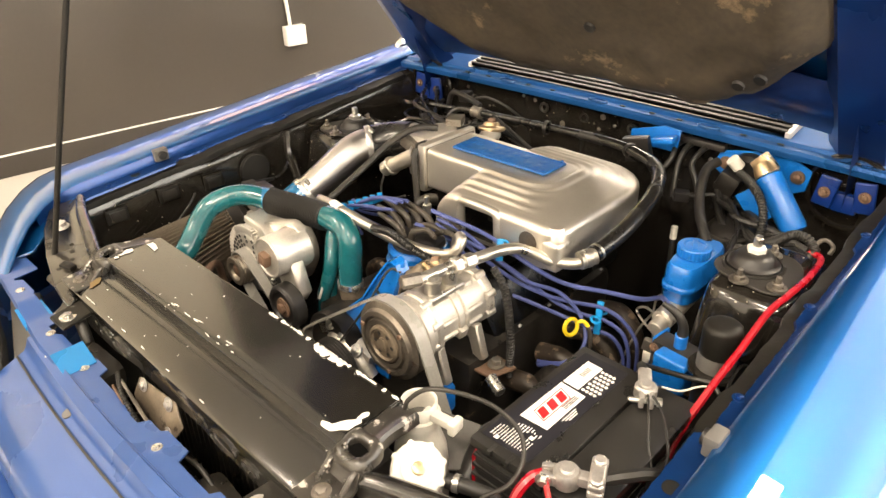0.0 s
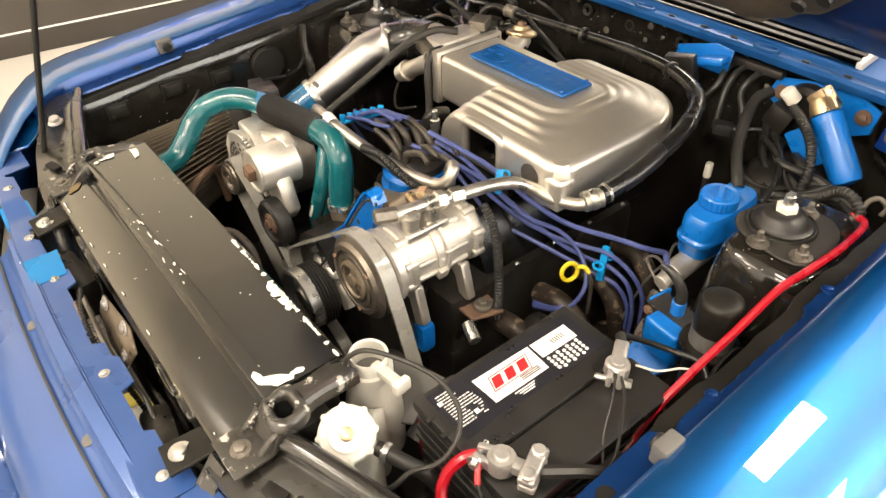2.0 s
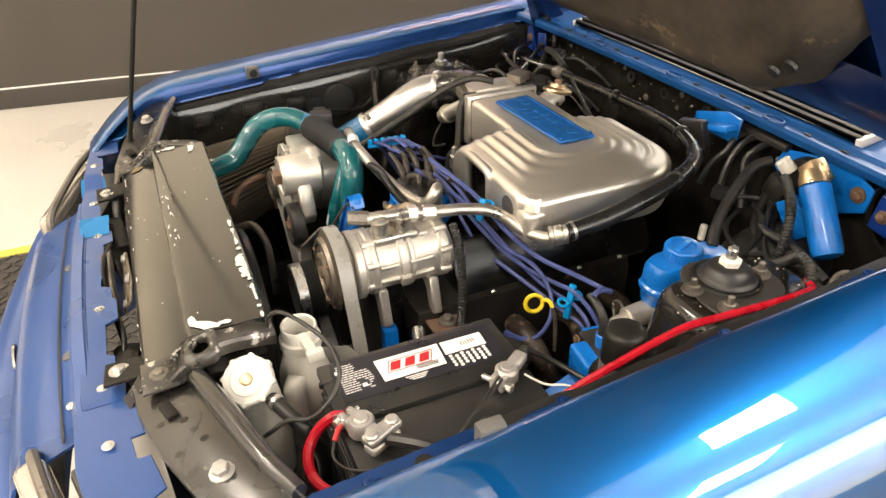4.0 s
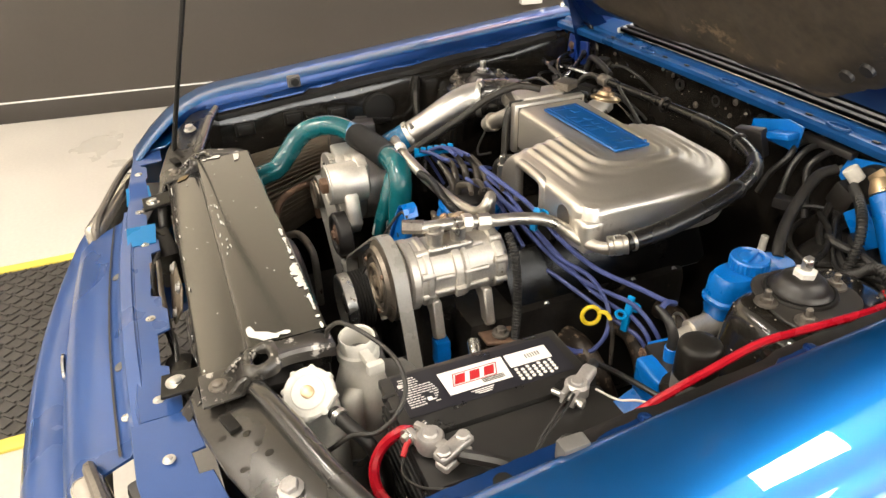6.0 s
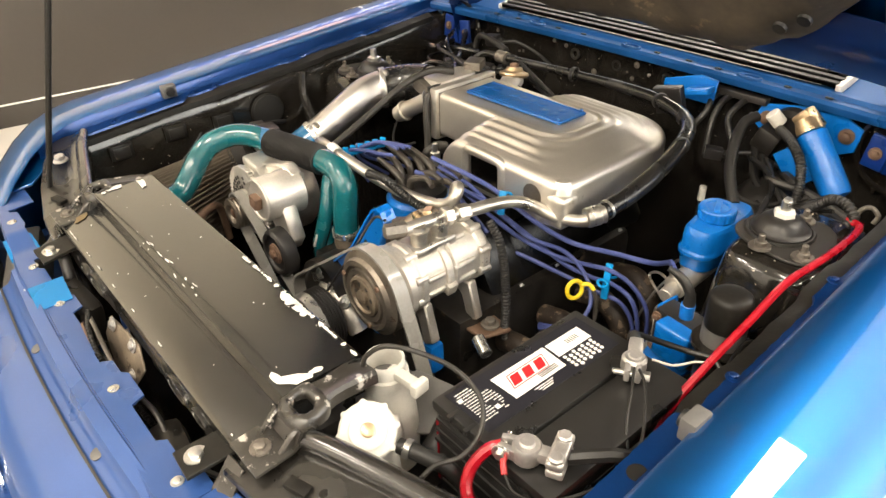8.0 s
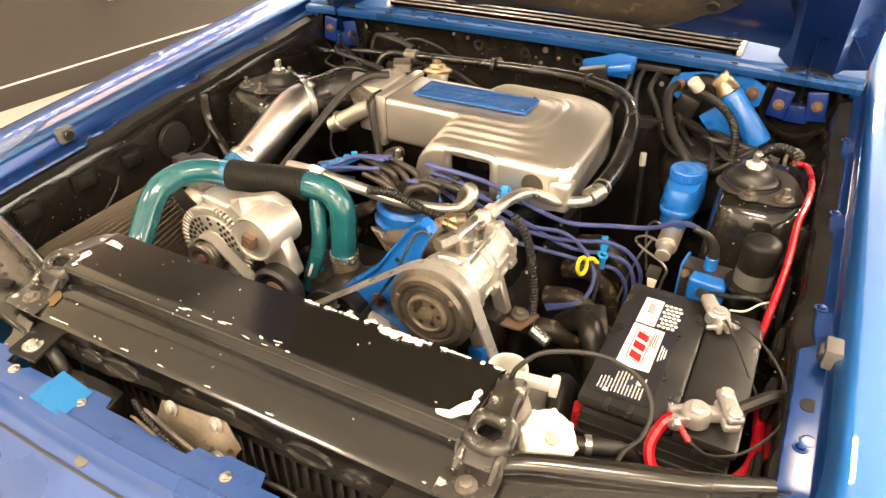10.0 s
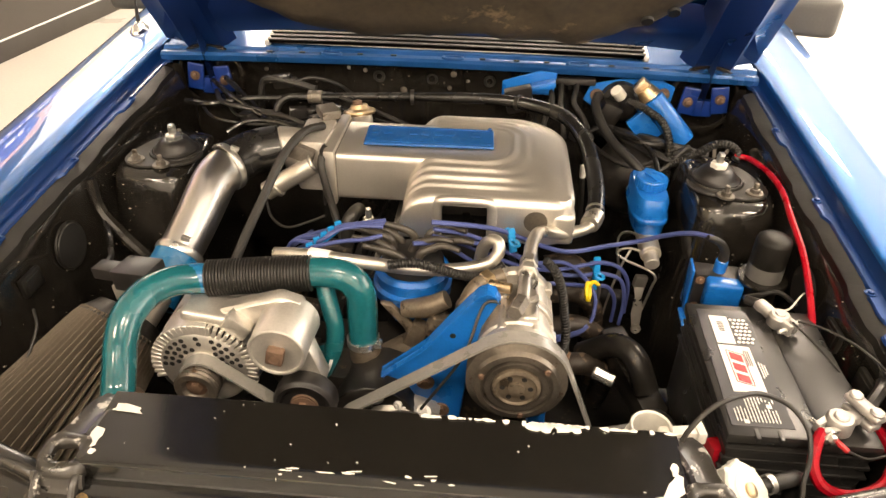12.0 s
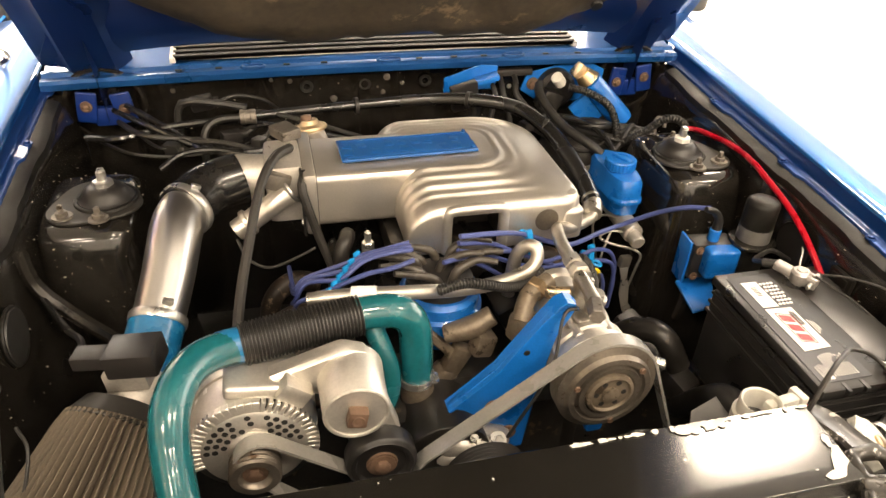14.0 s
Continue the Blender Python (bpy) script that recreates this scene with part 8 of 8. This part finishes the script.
part("handle", merge(ring(B(), (0.305, 0.513, 0.693), (1, -0.25, 0.25), 0.0165, 0.0042, 28, 8), tube(B(), [(0.308, 0.528, 0.698), (0.318, 0.536, 0.700), (0.328, 0.540, 0.690)], 0.0042, 8)), YELLOW, dp)
part("stem", tube(B(), [(0.328, 0.538, 0.692), (0.332, 0.545, 0.66), (0.325, 0.555, 0.58)], 0.004, 8), DIRTY_STEEL, dp)
pcv = solo("water_valve", merge(cyl(B(), (-0.121, 0.545, 0.78), (-0.121, 0.545, 0.812), 0.011, seg=6), cyl(B(), (-0.121, 0.545, 0.812), (-0.121, 0.545, 0.832), 0.006, seg=10)), ZINC, "small zinc sensor under the manifold throat", "sensor")
cable("black_elbow_hose", [(-0.150, 0.600, 0.795), (-0.155, 0.575, 0.80), (-0.165, 0.560, 0.785), (-0.17, 0.555, 0.74)], 0.014, RUBBER, "short black elbow hose under the manifold", "hose", HG, None, 12)
sol = thing("starter_relay", (0.40, 0.36, 0.60), "black lower brackets and hoses beside the battery", "bracket")
part("tube_guard", tube(B(), [(0.30, 0.44, 0.60), (0.345, 0.40, 0.66), (0.375, 0.36, 0.67), (0.40, 0.33, 0.62)], 0.022, 12), GREASE, sol)
part("frame_arm", box(B(), (0.385, 0.38, 0.60), (0.05, 0.20, 0.05), (20, 0, 25), 0.01), GREASE, sol)
part("lower_hose", tube(B(), [(0.40, 0.30, 0.55), (0.38, 0.22, 0.66), (0.385, 0.17, 0.70), (0.40, 0.10, 0.66)], 0.020, 12), RUBBER, sol)
part("chrome_sleeve", cyl(B(), (0.292, 0.285, 0.700), (0.325, 0.275, 0.690), 0.011, seg=12), ZINC, sol)
wpt = thing("pump_casting", (0.0, 0.24, 0.56), "grey cast water pump housing with bolts", "water pump")
part("housing", merge(merge(box(B(), (-0.02, 0.235, 0.635), (0.12, 0.05, 0.08), (0, 20, 0), 0.015), box(B(), (-0.075, 0.225, 0.672), (0.05, 0.05, 0.04), (0, -25, 0), 0.01)), tube(B(), [(-0.08, 0.23, 0.64), (-0.04, 0.21, 0.66), (0.01, 0.21, 0.64), (0.04, 0.215, 0.60)], 0.02, 12)), ROUGH_CAST, wpt)
for x, z in ((-0.055, 0.690), (-0.02, 0.675), (0.02, 0.66)):
    part("pump_bolt", hexbolt(B(), (x, 0.205, z), (0, -0.7, 0.7), 0.008, 0.012), ZINC, wpt)
th = thing("thermostat_housing", (0.07, 0.30, 0.72), "dull cast fitting with bolts beside the blue bracket", "fitting")
part("casting", merge(box(B(), (0.085, 0.305, 0.785), (0.045, 0.04, 0.045), (0, 10, 20), 0.008), tube(B(), [(0.075, 0.30, 0.80), (0.095, 0.33, 0.825), (0.135, 0.35, 0.835)], 0.015, 12)), GRIME_CAST, th)
part("fitting_nut", cyl(B(), (0.105, 0.335, 0.828), (0.118, 0.345, 0.832), 0.019, seg=6), BRASS_ZINC, th)

# connectors, clips and small hardware in the rear corners of the bay
rng = random.Random(33)
for x, y, z, sx, sy, sz, rz in ((-0.345, 0.905, 0.862, 0.040, 0.026, 0.022, 20), (-0.455, 0.880, 0.855, 0.034, 0.024, 0.026, -35), (-0.290, 0.850, 0.870, 0.030, 0.022, 0.020, 60), (-0.400, 0.985, 0.905, 0.044, 0.020, 0.030, 5), (0.300, 0.93, 0.830, 0.034, 0.024, 0.022, 30)):
    cn = thing("wire_connector", (x, y, z - sz / 2), "small black plastic wiring connector with a rubber seal", "connector", "wiring connectors")
    part("shell", box(B(), (x, y, z), (sx, sy, sz), (rng.uniform(-12, 12), rng.uniform(-12, 12), rz), 0.003), PLASTIC, cn)
    dx, dy = math.cos(radians(rz)), math.sin(radians(rz))
    part("seal", cyl(B(), (x + dx * sx * 0.5, y + dy * sx * 0.5, z), (x + dx * (sx * 0.5 + 0.012), y + dy * (sx * 0.5 + 0.012), z), sz * 0.36, seg=12), HOSE_GREY, cn)
    part("wire_tail", tube(B(), [(x + dx * (sx * 0.5 + 0.01), y + dy * (sx * 0.5 + 0.01), z), (x + dx * (sx * 0.5 + 0.05), y + dy * (sx * 0.5 + 0.04) + 0.01, z + 0.006), (x + dx * (sx * 0.5 + 0.10), y + dy * (sx * 0.5 + 0.06) + 0.03, z - 0.015), (x + dx * (sx * 0.5 + 0.13), y + dy * (sx * 0.5 + 0.06) + 0.06, z - 0.05)], 0.0042, 8), RUBBER, cn)
for pts, r in (([(-0.47, 0.78, 0.862), (-0.43, 0.80, 0.880), (-0.37, 0.80, 0.884), (-0.31, 0.78, 0.876), (-0.27, 0.75, 0.868)], 0.0055), ([(-0.62, 0.93, 0.865), (-0.55, 0.90, 0.875), (-0.46, 0.93, 0.880), (-0.36, 0.96, 0.872), (-0.26, 0.95, 0.860)], 0.0075), ([(-0.655, 0.55, 0.800), (-0.62, 0.50, 0.770), (-0.585, 0.44, 0.775), (-0.56, 0.40, 0.790), (-0.545, 0.36, 0.800)], 0.005), ([(0.47, 0.80, 0.800), (0.46, 0.86, 0.825), (0.43, 0.90, 0.840), (0.38, 0.93, 0.845)], 0.0060)):
    cable("wiring", pts, r, GLOSS_RUBBER, "glossy taped black wiring branch in the bay corner", "wiring", HG)
for c in ((-0.085, 0.944, 0.896), (0.160, 0.934, 0.900), (0.295, 0.808, 0.880)):
    solo("hose_clip", lathe(B(), c, (1, 0.1, 0) if c[0] < 0 else (0.8, -0.55, 0), [(-0.004, 0.0145), (-0.004, 0.0175), (0.004, 0.0175), (0.004, 0.0145)], 22, False), PLASTIC, "narrow black plastic clip round the hose", "clip", "hose clips")
